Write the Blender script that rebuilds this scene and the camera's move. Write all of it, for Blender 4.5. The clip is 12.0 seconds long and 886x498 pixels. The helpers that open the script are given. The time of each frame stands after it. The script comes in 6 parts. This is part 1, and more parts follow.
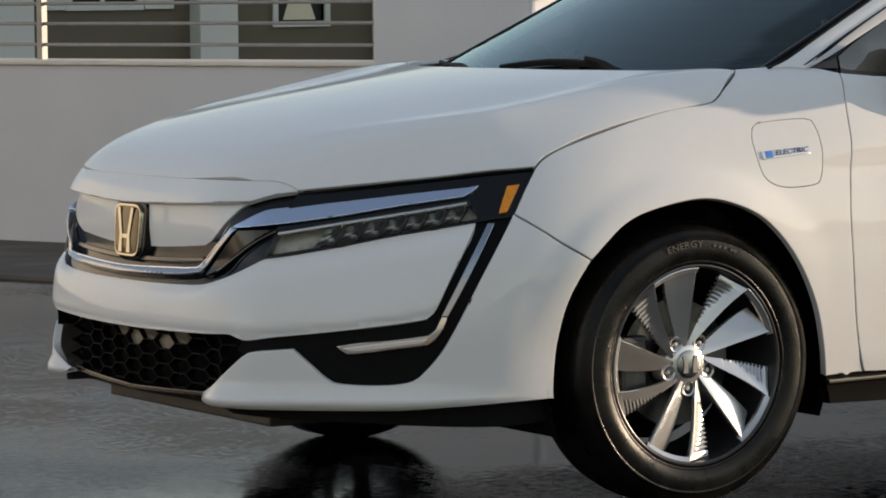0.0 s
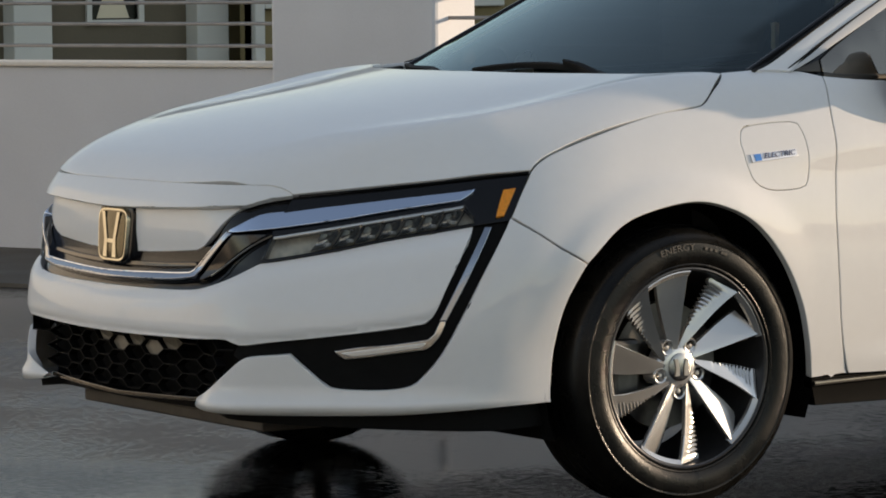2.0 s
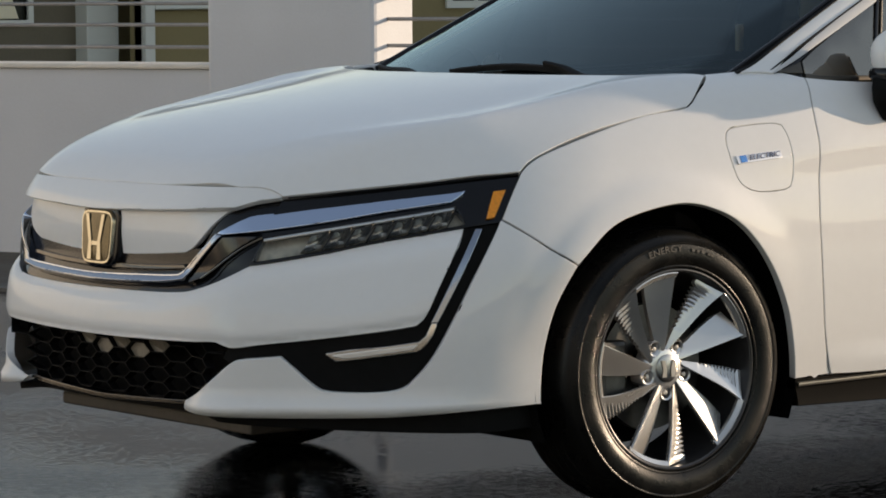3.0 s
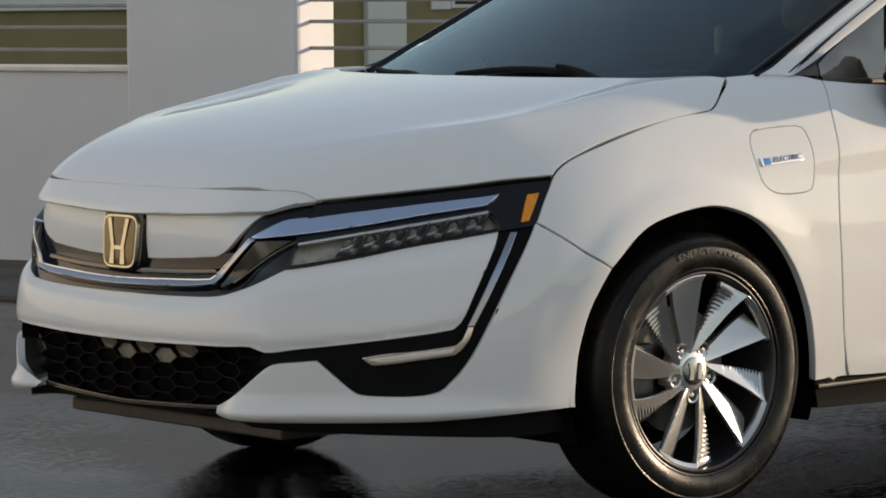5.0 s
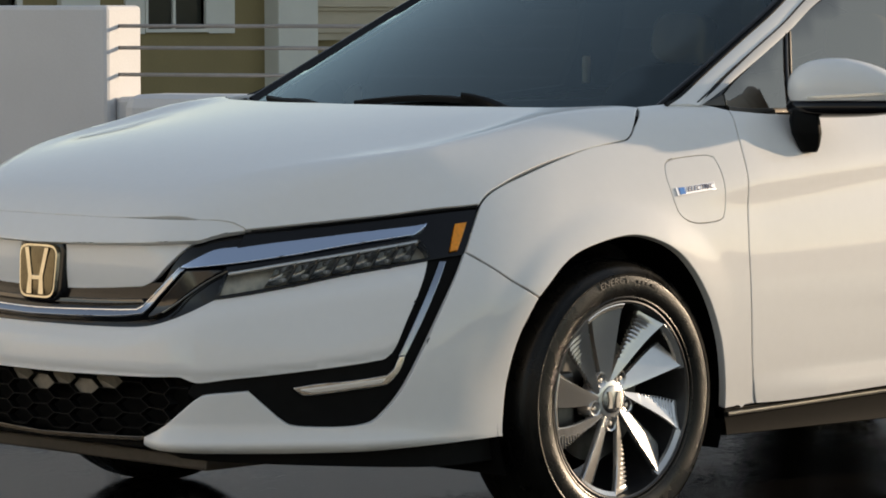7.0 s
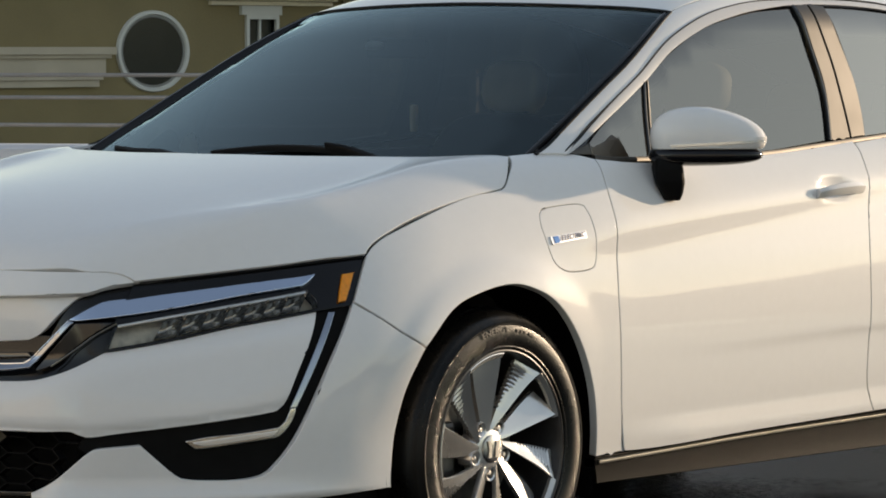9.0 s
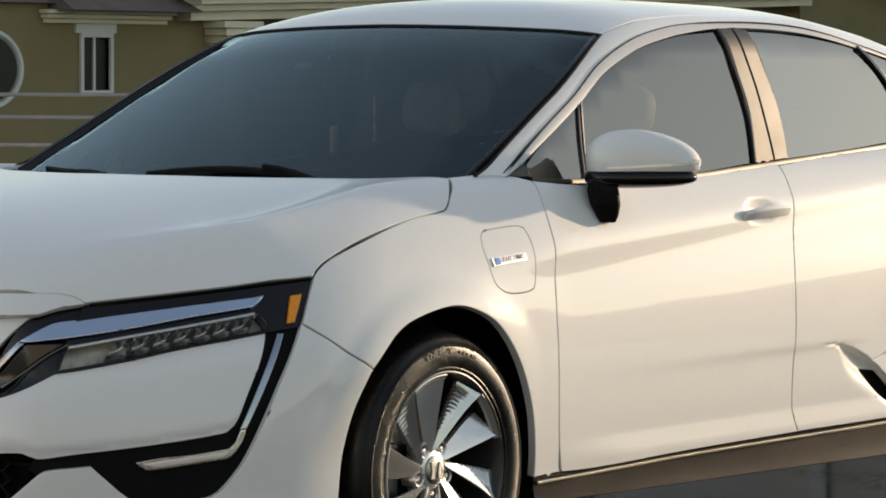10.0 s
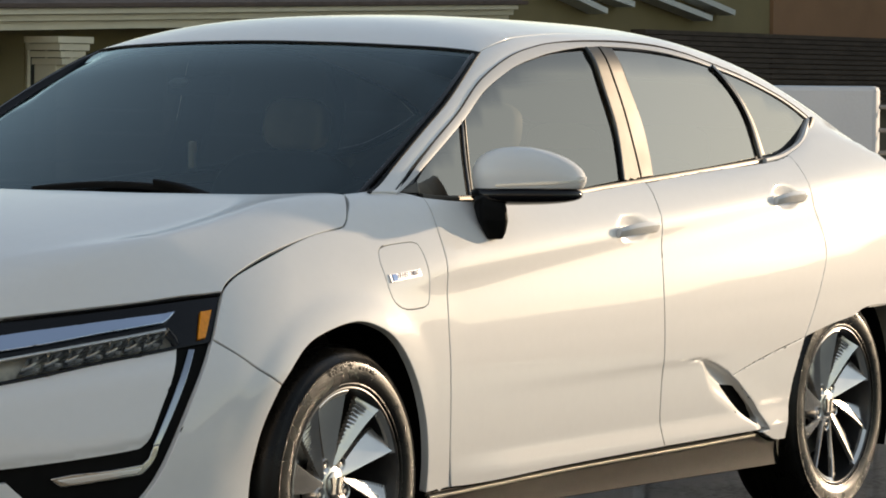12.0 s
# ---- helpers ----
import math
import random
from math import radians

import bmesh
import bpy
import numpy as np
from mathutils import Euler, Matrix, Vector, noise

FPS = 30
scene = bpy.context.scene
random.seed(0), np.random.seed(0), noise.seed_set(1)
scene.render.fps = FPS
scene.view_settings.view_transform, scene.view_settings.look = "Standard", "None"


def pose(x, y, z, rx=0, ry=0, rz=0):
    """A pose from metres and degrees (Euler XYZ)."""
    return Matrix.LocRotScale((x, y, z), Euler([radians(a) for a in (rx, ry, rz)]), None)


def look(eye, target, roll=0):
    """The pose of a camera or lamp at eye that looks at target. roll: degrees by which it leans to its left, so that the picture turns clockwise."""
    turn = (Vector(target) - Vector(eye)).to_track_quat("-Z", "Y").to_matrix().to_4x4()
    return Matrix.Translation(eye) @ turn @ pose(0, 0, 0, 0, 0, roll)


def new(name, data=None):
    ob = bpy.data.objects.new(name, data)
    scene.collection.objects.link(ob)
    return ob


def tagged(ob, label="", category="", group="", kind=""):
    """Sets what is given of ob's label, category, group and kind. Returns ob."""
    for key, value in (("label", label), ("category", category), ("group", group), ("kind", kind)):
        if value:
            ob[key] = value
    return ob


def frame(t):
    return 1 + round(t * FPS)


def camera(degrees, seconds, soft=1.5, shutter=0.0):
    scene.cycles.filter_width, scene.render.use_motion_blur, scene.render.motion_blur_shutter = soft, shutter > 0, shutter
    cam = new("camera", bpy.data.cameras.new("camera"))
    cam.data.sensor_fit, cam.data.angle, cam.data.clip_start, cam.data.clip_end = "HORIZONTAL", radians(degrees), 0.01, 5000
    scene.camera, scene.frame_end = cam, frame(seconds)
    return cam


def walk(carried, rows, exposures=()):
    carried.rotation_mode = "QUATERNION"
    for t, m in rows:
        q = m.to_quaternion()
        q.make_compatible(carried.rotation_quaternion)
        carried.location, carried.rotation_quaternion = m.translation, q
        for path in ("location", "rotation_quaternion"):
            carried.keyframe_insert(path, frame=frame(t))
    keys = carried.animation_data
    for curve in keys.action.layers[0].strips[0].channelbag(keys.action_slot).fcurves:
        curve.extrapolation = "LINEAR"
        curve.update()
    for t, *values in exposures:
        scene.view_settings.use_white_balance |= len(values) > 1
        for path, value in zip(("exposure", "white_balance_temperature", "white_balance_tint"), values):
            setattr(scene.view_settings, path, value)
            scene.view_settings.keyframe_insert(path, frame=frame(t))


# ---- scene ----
cam = camera(13.672, 12.0, soft=1.8)
PATH = [
    (0, (-4.883, -7.987, 1.226), (0.197, 0.597, 0.513), -0.59),
    (0.5, (-4.983, -7.915, 1.232), (0.240, 0.582, 0.512), -0.60),
    (1, (-5.085, -7.844, 1.235), (0.251, 0.583, 0.522), -0.55),
    (1.5, (-5.190, -7.774, 1.238), (0.262, 0.578, 0.522), -0.55),
    (2, (-5.294, -7.703, 1.244), (0.292, 0.559, 0.519), -0.52),
    (2.5, (-5.397, -7.625, 1.248), (0.349, 0.527, 0.521), -0.52),
    (3, (-5.511, -7.537, 1.248), (0.362, 0.525, 0.522), -0.47),
    (3.5, (-5.627, -7.443, 1.245), (0.371, 0.525, 0.522), -0.49),
    (5.5, (-6.067, -7.052, 1.256), (0.432, 0.515, 0.539), -0.32),
    (6, (-6.186, -6.945, 1.258), (0.496, 0.460, 0.558), -0.22),
    (6.5, (-6.305, -6.836, 1.262), (0.569, 0.393, 0.582), -0.15),
    (7, (-6.414, -6.725, 1.266), (0.632, 0.336, 0.604), -0.09),
    (9, (-6.803, -6.239, 1.271), (0.950, 0.055, 0.735), -0.11),
    (9.5, (-6.910, -6.125, 1.273), (1.008, -0.038, 0.763), 0.01),
    (10, (-7.007, -6.020, 1.279), (1.050, -0.117, 0.794), 0.13),
    (10.5, (-7.094, -5.912, 1.281), (1.093, -0.189, 0.816), 0.21),
    (11, (-7.177, -5.802, 1.282), (1.138, -0.265, 0.830), 0.33),
    (11.5, (-7.253, -5.695, 1.285), (1.178, -0.338, 0.837), 0.44),
    (12, (-7.337, -5.590, 1.282), (1.214, -0.423, 0.841), 0.53),
]
walk(cam, [(t, look(eye, target, roll)) for t, eye, target, roll in PATH], [(0, 0.93, 6720, 15), (12, 0.96, 6900, 13)])

# ---- light: a low warm sun behind the car's tail, clear evening sky ----
SUN_WAY = Vector((0.94, -0.32, 0.14)).normalized()
world = bpy.data.worlds.new("evening_sky")
scene.world = world
world.use_nodes = True
wn = world.node_tree.nodes
sky = wn.new("ShaderNodeTexSky")
sky.sky_type, sky.sun_disc = "NISHITA", False
sky.sun_elevation = math.asin(SUN_WAY.z)
sky.sun_rotation = math.atan2(SUN_WAY.x, SUN_WAY.y)
sky.air_density, sky.dust_density, sky.ozone_density = 1.0, 0.05, 1.0
wn["Background"].inputs["Strength"].default_value = 0.15
pale = wn.new("ShaderNodeHueSaturation")
pale.inputs["Saturation"].default_value = 0.68
world.node_tree.links.new(sky.outputs[0], pale.inputs["Color"])
world.node_tree.links.new(pale.outputs[0], wn["Background"].inputs["Color"])
sun = new("sun", bpy.data.lights.new("sun", "SUN"))
sun.data.energy, sun.data.angle, sun.data.color = 2.5, radians(1.0), (1.0, 0.80, 0.57)
sun.matrix_world = look(SUN_WAY * 60, (0, 0, 0))


# ---- materials ----
def mat(name, color, rough=0.5, metal=0.0, vary=0.0, size=8.0, bump_by=0.0, bump_size=60.0, coat=0.0, second=None, spec=0.5, detail=6.0, rough_vary=0.0):
    """A principled material whose colour drifts at two scales, with fine relief."""
    m = bpy.data.materials.new(name)
    m.use_nodes = True
    nt = m.node_tree
    b = nt.nodes["Principled BSDF"]
    b.inputs["Base Color"].default_value = (*color, 1)
    b.inputs["Roughness"].default_value, b.inputs["Metallic"].default_value = rough, metal
    b.inputs["Coat Weight"].default_value, b.inputs["Coat Roughness"].default_value = coat, 0.03
    b.inputs["Specular IOR Level"].default_value = spec
    if vary or rough_vary or bump_by:
        co = nt.nodes.new("ShaderNodeTexCoord")
        big, small = nt.nodes.new("ShaderNodeTexNoise"), nt.nodes.new("ShaderNodeTexNoise")
        big.inputs["Scale"].default_value, small.inputs["Scale"].default_value = size, bump_size
        big.inputs["Detail"].default_value = small.inputs["Detail"].default_value = detail
        for n in (big, small):
            nt.links.new(co.outputs["Object"], n.inputs["Vector"])
    if vary:
        mixer = nt.nodes.new("ShaderNodeMix")
        mixer.data_type = "RGBA"
        blend = nt.nodes.new("ShaderNodeMath")
        blend.operation = "MULTIPLY_ADD"
        nt.links.new(small.outputs["Fac"], blend.inputs[0])
        blend.inputs[1].default_value = 0.35
        nt.links.new(big.outputs["Fac"], blend.inputs[2])
        curve = nt.nodes.new("ShaderNodeMapRange")
        curve.inputs["From Min"].default_value, curve.inputs["From Max"].default_value = 0.4, 0.95
        nt.links.new(blend.outputs[0], curve.inputs["Value"])
        nt.links.new(curve.outputs[0], mixer.inputs["Factor"])
        mixer.inputs["A"].default_value = (*[c * (1 - vary) for c in color], 1)
        mixer.inputs["B"].default_value = (*(second or [min(1, c * (1 + vary)) for c in color]), 1)
        nt.links.new(mixer.outputs["Result"], b.inputs["Base Color"])
    if rough_vary:
        rr = nt.nodes.new("ShaderNodeMapRange")
        rr.inputs["From Min"].default_value, rr.inputs["From Max"].default_value = 0.3, 0.7
        rr.inputs["To Min"].default_value, rr.inputs["To Max"].default_value = max(0, rough - rough_vary), min(1, rough + rough_vary)
        nt.links.new(big.outputs["Fac"], rr.inputs["Value"])
        nt.links.new(rr.outputs[0], b.inputs["Roughness"])
    if bump_by:
        bp = nt.nodes.new("ShaderNodeBump")
        bp.inputs["Strength"].default_value, bp.inputs["Distance"].default_value = 1.0, bump_by
        nt.links.new(small.outputs["Fac"], bp.inputs["Height"])
        nt.links.new(bp.outputs[0], b.inputs["Normal"])
    return m


def glass(name, tint, gloss=1.45, sheen=(1, 1, 1)):
    """A thin tinted pane: see-through with a mirror sheen that grows towards grazing."""
    m = bpy.data.materials.new(name)
    m.use_nodes = True
    nt = m.node_tree
    nt.nodes.remove(nt.nodes["Principled BSDF"])
    clear, shine = nt.nodes.new("ShaderNodeBsdfTransparent"), nt.nodes.new("ShaderNodeBsdfGlossy")
    clear.inputs["Color"].default_value = (*tint, 1)
    shine.inputs["Roughness"].default_value = 0.015
    shine.inputs["Color"].default_value = (*sheen, 1)
    fre, mx = nt.nodes.new("ShaderNodeFresnel"), nt.nodes.new("ShaderNodeMixShader")
    fre.inputs["IOR"].default_value = gloss
    nt.links.new(fre.outputs[0], mx.inputs[0])
    nt.links.new(clear.outputs[0], mx.inputs[1])
    nt.links.new(shine.outputs[0], mx.inputs[2])
    nt.links.new(mx.outputs[0], nt.nodes["Material Output"].inputs["Surface"])
    return m


PAINT = mat("pearl_white_paint", (0.75, 0.742, 0.725), 0.45, 0.0, 0.012, 40, 0.0, 900, coat=0.58, spec=0.05)
PAINT.node_tree.nodes["Principled BSDF"].inputs["Coat Roughness"].default_value = 0.05
PAINT.node_tree.nodes["Principled BSDF"].inputs["Coat IOR"].default_value = 1.65
BLACK = mat("gloss_black_trim", (0.005, 0.005, 0.006), 0.14, spec=0.35, vary=0.15, size=20)
MATTE = mat("matte_black_plastic", (0.005, 0.005, 0.005), 0.6, spec=0.10, vary=0.25, size=30, bump_by=0.0004, bump_size=400)
RUBBER = mat("tyre_rubber", (0.006, 0.0057, 0.005), 0.30, spec=0.20, vary=0.35, size=14, bump_by=0.0006, bump_size=220, rough_vary=0.1)
SILL = mat("black_sill_plastic", (0.005, 0.0047, 0.0042), 0.50, spec=0.05, vary=0.2, size=20)
SEAL = mat("rubber_seal", (0.006, 0.006, 0.006), 0.6, spec=0.2, vary=0.2)
CHROME = mat("chrome", (0.82, 0.83, 0.85), 0.06, 1.0, rough_vary=0.03, size=12)
GREY_CHROME = mat("grey_chrome", (0.30, 0.315, 0.35), 0.09, 1.0, rough_vary=0.03, size=12)
# Blue in this chrome's colour stands in for the reflected sky.
SKY_CHROME = mat("sky_tinted_chrome", (0.62, 0.72, 0.88), 0.07, 1.0, rough_vary=0.03, size=12)
SATIN = mat("satin_chrome", (0.34, 0.32, 0.28), 0.36, 1.0, rough_vary=0.05, size=12)
BRONZE = mat("bronze_pillar_film", (0.078, 0.071, 0.062), 0.46, 1.0, rough_vary=0.06, size=6)
PILLAR_FILM = mat("bronze_grey_pillar_film", (0.050, 0.047, 0.043), 0.46, 1.0, rough_vary=0.06, size=6)
FRAME_SILVER = mat("satin_silver_frame", (0.52, 0.52, 0.52), 0.5, 0.0, vary=0.03, size=12)
SMOKE = mat("smoked_chrome", (0.055, 0.052, 0.05), 0.15, 1.0, rough_vary=0.05, size=12)
DARKCHROME = mat("dark_chrome", (0.10, 0.092, 0.082), 0.18, 1.0, rough_vary=0.05, size=12)
ALLOY = mat("machined_alloy", (0.56, 0.55, 0.53), 0.23, 0.72, vary=0.05, size=9, rough_vary=0.03)
ALLOY_DARK = mat("dark_alloy_pocket", (0.05, 0.05, 0.052), 0.3, 0.6, vary=0.2, size=20)
CAPMETAL = mat("hub_cap_metal", (0.34, 0.33, 0.315), 0.26, 1.0, vary=0.08, size=30)
STEEL = mat("brake_steel", (0.32, 0.31, 0.30), 0.4, 1.0, vary=0.2, size=30)
# Brake steel coloured darker, for the shade behind the wheel blades.
ROTOR = mat("shaded_brake_disc", (0.10, 0.097, 0.092), 0.45, 1.0, vary=0.2, size=30)
DARK = mat("dark_cavity", (0.003, 0.003, 0.003), 0.9, spec=0.1, vary=0.2)
AMBER = mat("amber_reflector", (0.86, 0.29, 0.010), 0.25, coat=0.25, vary=0.15, size=120)
LAMP_CELL = mat("smoky_lamp_cell", (0.34, 0.325, 0.285), 0.13, 0.9, rough_vary=0.06, vary=0.25, size=60)
LAMP_IN = mat("lamp_reflector", (0.82, 0.80, 0.75), 0.16, 0.5, rough_vary=0.08, size=40)
WIND = glass("windscreen_glass", (0.66, 0.69, 0.64), 1.70, (0.67, 0.84, 0.89))
# Warm sheen colour puts a hazy beige sky into the pane's reflections.
SIDEGLASS = glass("tinted_side_glass", (0.075, 0.078, 0.075), 2.35, (1.0, 0.92, 0.80))
DARK_GLASS = glass("dark_plain_glass", (0.035, 0.035, 0.035), 1.02)
# The same sky warmth is coloured into this sheen.
PRIVACY = glass("privacy_side_glass", (0.07, 0.07, 0.068), 3.5, (1.0, 0.90, 0.77))
LENS = glass("clear_lamp_lens", (0.88, 0.90, 0.92), 1.35)
LEATHER = mat("beige_seat_leather", (0.84, 0.74, 0.50), 0.55, vary=0.12, size=10, bump_by=0.0006, bump_size=260)
CABIN = mat("dark_cabin_plastic", (0.011, 0.011, 0.012), 0.7, vary=0.3, size=20)
BLUE = mat("blue_badge", (0.05, 0.22, 0.62), 0.25, coat=0.6, vary=0.1, size=80)
# ---- the car's outer form: one smooth implicit surface, mirrored about y = 0 ----
# x runs from the front axle to the tail, y < 0 is the driver's side, z is up.
def ramp(x, *knots):
    """A smooth curve through (x, value) knots (monotone cubic)."""
    k = np.array(knots, float)
    xs, ys = k[:, 0], k[:, 1]
    d = np.diff(ys) / np.diff(xs)
    m = np.zeros(len(xs))
    m[1:-1] = np.where(d[1:] * d[:-1] > 0, 2 * d[1:] * d[:-1] / (d[1:] + d[:-1] + 1e-12), 0)
    m[0], m[-1] = d[0], d[-1]
    x = np.asarray(x, float)
    i = np.clip(np.searchsorted(xs, x) - 1, 0, len(xs) - 2)
    h = xs[i + 1] - xs[i]
    s = np.clip((x - xs[i]) / h, 0, 1)
    inner = ((1 + 2 * s) * (1 - s) ** 2 * ys[i] + s * (1 - s) ** 2 * h * m[i]
             + s * s * (3 - 2 * s) * ys[i + 1] + s * s * (s - 1) * h * m[i + 1])
    return inner + np.where(x < xs[0], (x - xs[0]) * m[0], 0) + np.where(x > xs[-1], (x - xs[-1]) * m[-1], 0)


def smax(a, b, k):
    d = np.maximum(k - np.abs(a - b), 0) / k
    return np.maximum(a, b) + d * d * k * 0.25


def smin(a, b, k):
    return -smax(-a, -b, k)


def bump(x, c, w):
    return np.exp(-((x - c) / w) ** 2)


def nose_x(h, z):
    return ramp(z, (0.15, -1.06), (0.28, -1.085), (0.42, -1.078), (0.53, -1.070), (0.60, -1.042), (0.70, -1.040), (0.775, -1.025), (0.9, -0.93)) + 0.20 * h ** 2


def hood_z(x, h):
    return ramp(x, (-1.08, 0.72), (-1.015, 0.785), (-0.93, 0.842), (-0.7, 0.914), (-0.4, 0.970), (0.0, 1.023), (0.25, 1.046), (0.6, 1.06), (2.0, 1.08), (2.6, 1.14), (2.9, 1.205), (3.15, 1.150), (3.35, 1.085), (3.9, 0.97)) \
        - ramp(x, (-1.0, 0.10), (-0.4, 0.12), (0.2, 0.05), (3.9, 0.0501)) * np.abs(h) ** 2.2


def side_y(x, z):
    w = 0.900 - 0.2 * np.minimum(x, 0) ** 2 - 0.012 * np.maximum(x - 1.6, 0) ** 2
    w = w - 0.022 * bump(z, 0.22, 0.12) * np.clip(x * 4, 0, 1) + 0.020 * bump(z, 0.62, 0.24)
    return w


def shoulder_z(x):
    return ramp(x, (-0.9, 0.60), (-0.4, 0.695), (0.12, 0.822), (0.5, 0.872), (1.0, 0.882), (1.65, 0.893), (2.4, 0.905), (3.2, 0.93), (3.9, 0.93))


def intake(h, z):
    """How far the lower intake sits back between the bumper's two pods."""
    return 0.055 / (1 + np.exp((z - 0.430) / 0.005)) * np.clip((0.46 - h) / 0.10, 0, 1)


def low_f(x, y, z):
    return body_f(x, y, z, 1.0)


def body_f(x, y, z, sunk=0.0):
    """Below zero inside the car."""
    x, y, z = (np.asarray(a, float) for a in (x, y, z))
    h = np.sqrt(y * y + 1e-6)
    side = h - side_y(x, z)
    shoulder = (h - 0.912 + 0.75 * (z - shoulder_z(x))) / 1.25
    side = smax(side, shoulder, 0.09)
    ang = ramp(z, (0.30, 0.87), (0.42, 0.88), (0.60, 0.90), (0.76, 0.935), (0.9, 0.94))
    off = ramp(z, (0.20, 1.026), (0.42, 1.034), (0.60, 0.996), (0.71, 0.950), (0.80, 0.900), (0.9, 0.83))
    corner = -x * np.cos(ang) + h * np.sin(ang) - off
    nose = nose_x(h, z) + sunk * intake(h, z) - x
    front = smax(nose, corner, 0.07)
    low = smax(smax(front, side, 0.10), 0.12 - z, 0.03)
    low = smax(low, (z - hood_z(x, h)) * 0.95, 0.05)
    tail = x - 3.86 + 0.30 * h ** 2 + 0.25 * np.maximum(z - 0.7, 0)
    low = smax(low, tail, 0.12)
    return low


def cabin_f(x, y, z):
    """The glasshouse with its roof."""
    x, y, z = (np.asarray(a, float) for a in (x, y, z))
    h = np.sqrt(y * y + 1e-6)
    screen = (z - (1.021 + 0.47 * (x - 0.302) + 0.16 * (0.56 - h ** 2))) * 0.9
    roof = z - (ramp(x, (0.8, 1.425), (1.1, 1.460), (1.6, 1.482), (2.1, 1.475), (2.42, 1.440), (2.75, 1.374), (3.05, 1.286), (3.3, 1.205), (3.8, 1.07)) - 0.09 * h ** 2 - 0.18 * h ** 4)
    flank = (h - 0.785 + 0.31 * (z - 1.025) + 0.018 * np.maximum(x - 1.6, 0) ** 2 + 0.05 * np.maximum(0.6 - x, 0) ** 2) * 0.95
    top = smax(smax(screen, roof, 0.10), 0.93 - z, 0.02)
    return smax(top, flank, 0.07)


def whole_f(x, y, z):
    return smin(body_f(x, y, z), cabin_f(x, y, z), 0.02)


def shoot(fun, origin, way, reach=3.0, steps=160):
    """First points where rays from outside enter fun < 0 (arrays of n x 3); misses keep the nearest approach."""
    origin, way = np.asarray(origin, float), np.asarray(way, float)
    s = np.linspace(0, reach, steps)
    p = origin[:, None, :] + way[:, None, :] * s[None, :, None]
    v = fun(p[..., 0], p[..., 1], p[..., 2])
    inside = v < 0
    hit = inside.any(1)
    first = np.where(hit, np.maximum(inside.argmax(1), 1), np.clip(v.argmin(1), 1, steps - 1))
    a, b = s[first - 1].copy(), s[first].copy()
    near = s[first]
    for _ in range(26):
        m = (a + b) / 2
        q = origin + way * m[:, None]
        w = fun(q[:, 0], q[:, 1], q[:, 2]) < 0
        b, a = np.where(w, m, b), np.where(w, a, m)
    s = np.where(hit, (a + b) / 2, near)
    return origin + way * s[:, None], hit


def slope(fun, p, e=0.004):
    g = np.stack([fun(*(p + d).T) - fun(*(p - d).T) for d in np.eye(3) * e], 1)
    return g / np.maximum(np.linalg.norm(g, axis=1, keepdims=True), 1e-9)

# ---- building helpers ----
from mathutils.geometry import delaunay_2d_cdt


def link_mesh(name, verts, faces, material, parent=None, label="", smooth=True, normals=None):
    me = bpy.data.meshes.new(name)
    me.from_pydata([tuple(v) for v in verts], [], [tuple(int(i) for i in f) for f in faces])
    me.materials.append(material)
    if smooth:
        me.polygons.foreach_set("use_smooth", [True] * len(me.polygons))
    me.update()
    if normals is not None:
        me.normals_split_custom_set_from_vertices([tuple(n) for n in normals])
    ob = new(name, me)
    if parent:
        ob.parent = parent
    if label:
        tagged(ob, label)
    return ob


def part(name, bm, material, parent=None, label="", smooth=False):
    me = bpy.data.meshes.new(name)
    bmesh.ops.recalc_face_normals(bm, faces=bm.faces)
    bm.to_mesh(me)
    bm.free()
    me.materials.append(material)
    if smooth:
        me.polygons.foreach_set("use_smooth", [True] * len(me.polygons))
        me.set_sharp_from_angle(angle=radians(38))
    ob = new(name, me)
    if parent:
        ob.parent = parent
    if label:
        tagged(ob, label)
    return ob


def box(bm, x0, x1, y0, y1, z0, z1, bevel=0.0, m=None):
    r = bmesh.ops.create_cube(bm, size=1.0)
    for v in r["verts"]:
        v.co = Vector(((x0 + x1) / 2 + v.co.x * (x1 - x0), (y0 + y1) / 2 + v.co.y * (y1 - y0), (z0 + z1) / 2 + v.co.z * (z1 - z0)))
    if bevel:
        edges = list({e for v in r["verts"] for e in v.link_edges})
        r2 = bmesh.ops.bevel(bm, geom=edges, offset=bevel, segments=2, affect="EDGES", profile=0.5)
        vs = list({v for f in r2["faces"] for v in f.verts})
    else:
        vs = r["verts"]
    if m is not None:
        bmesh.ops.transform(bm, matrix=m, verts=list({*vs, *[v for v in r["verts"] if v.is_valid]}))
    return bm


def thing(name, label, category, at=(0, 0, 0), group="", kind=""):
    ob = new(name)
    ob.location = at
    ob.empty_display_size = 0.1
    return tagged(ob, label, category, group, kind)


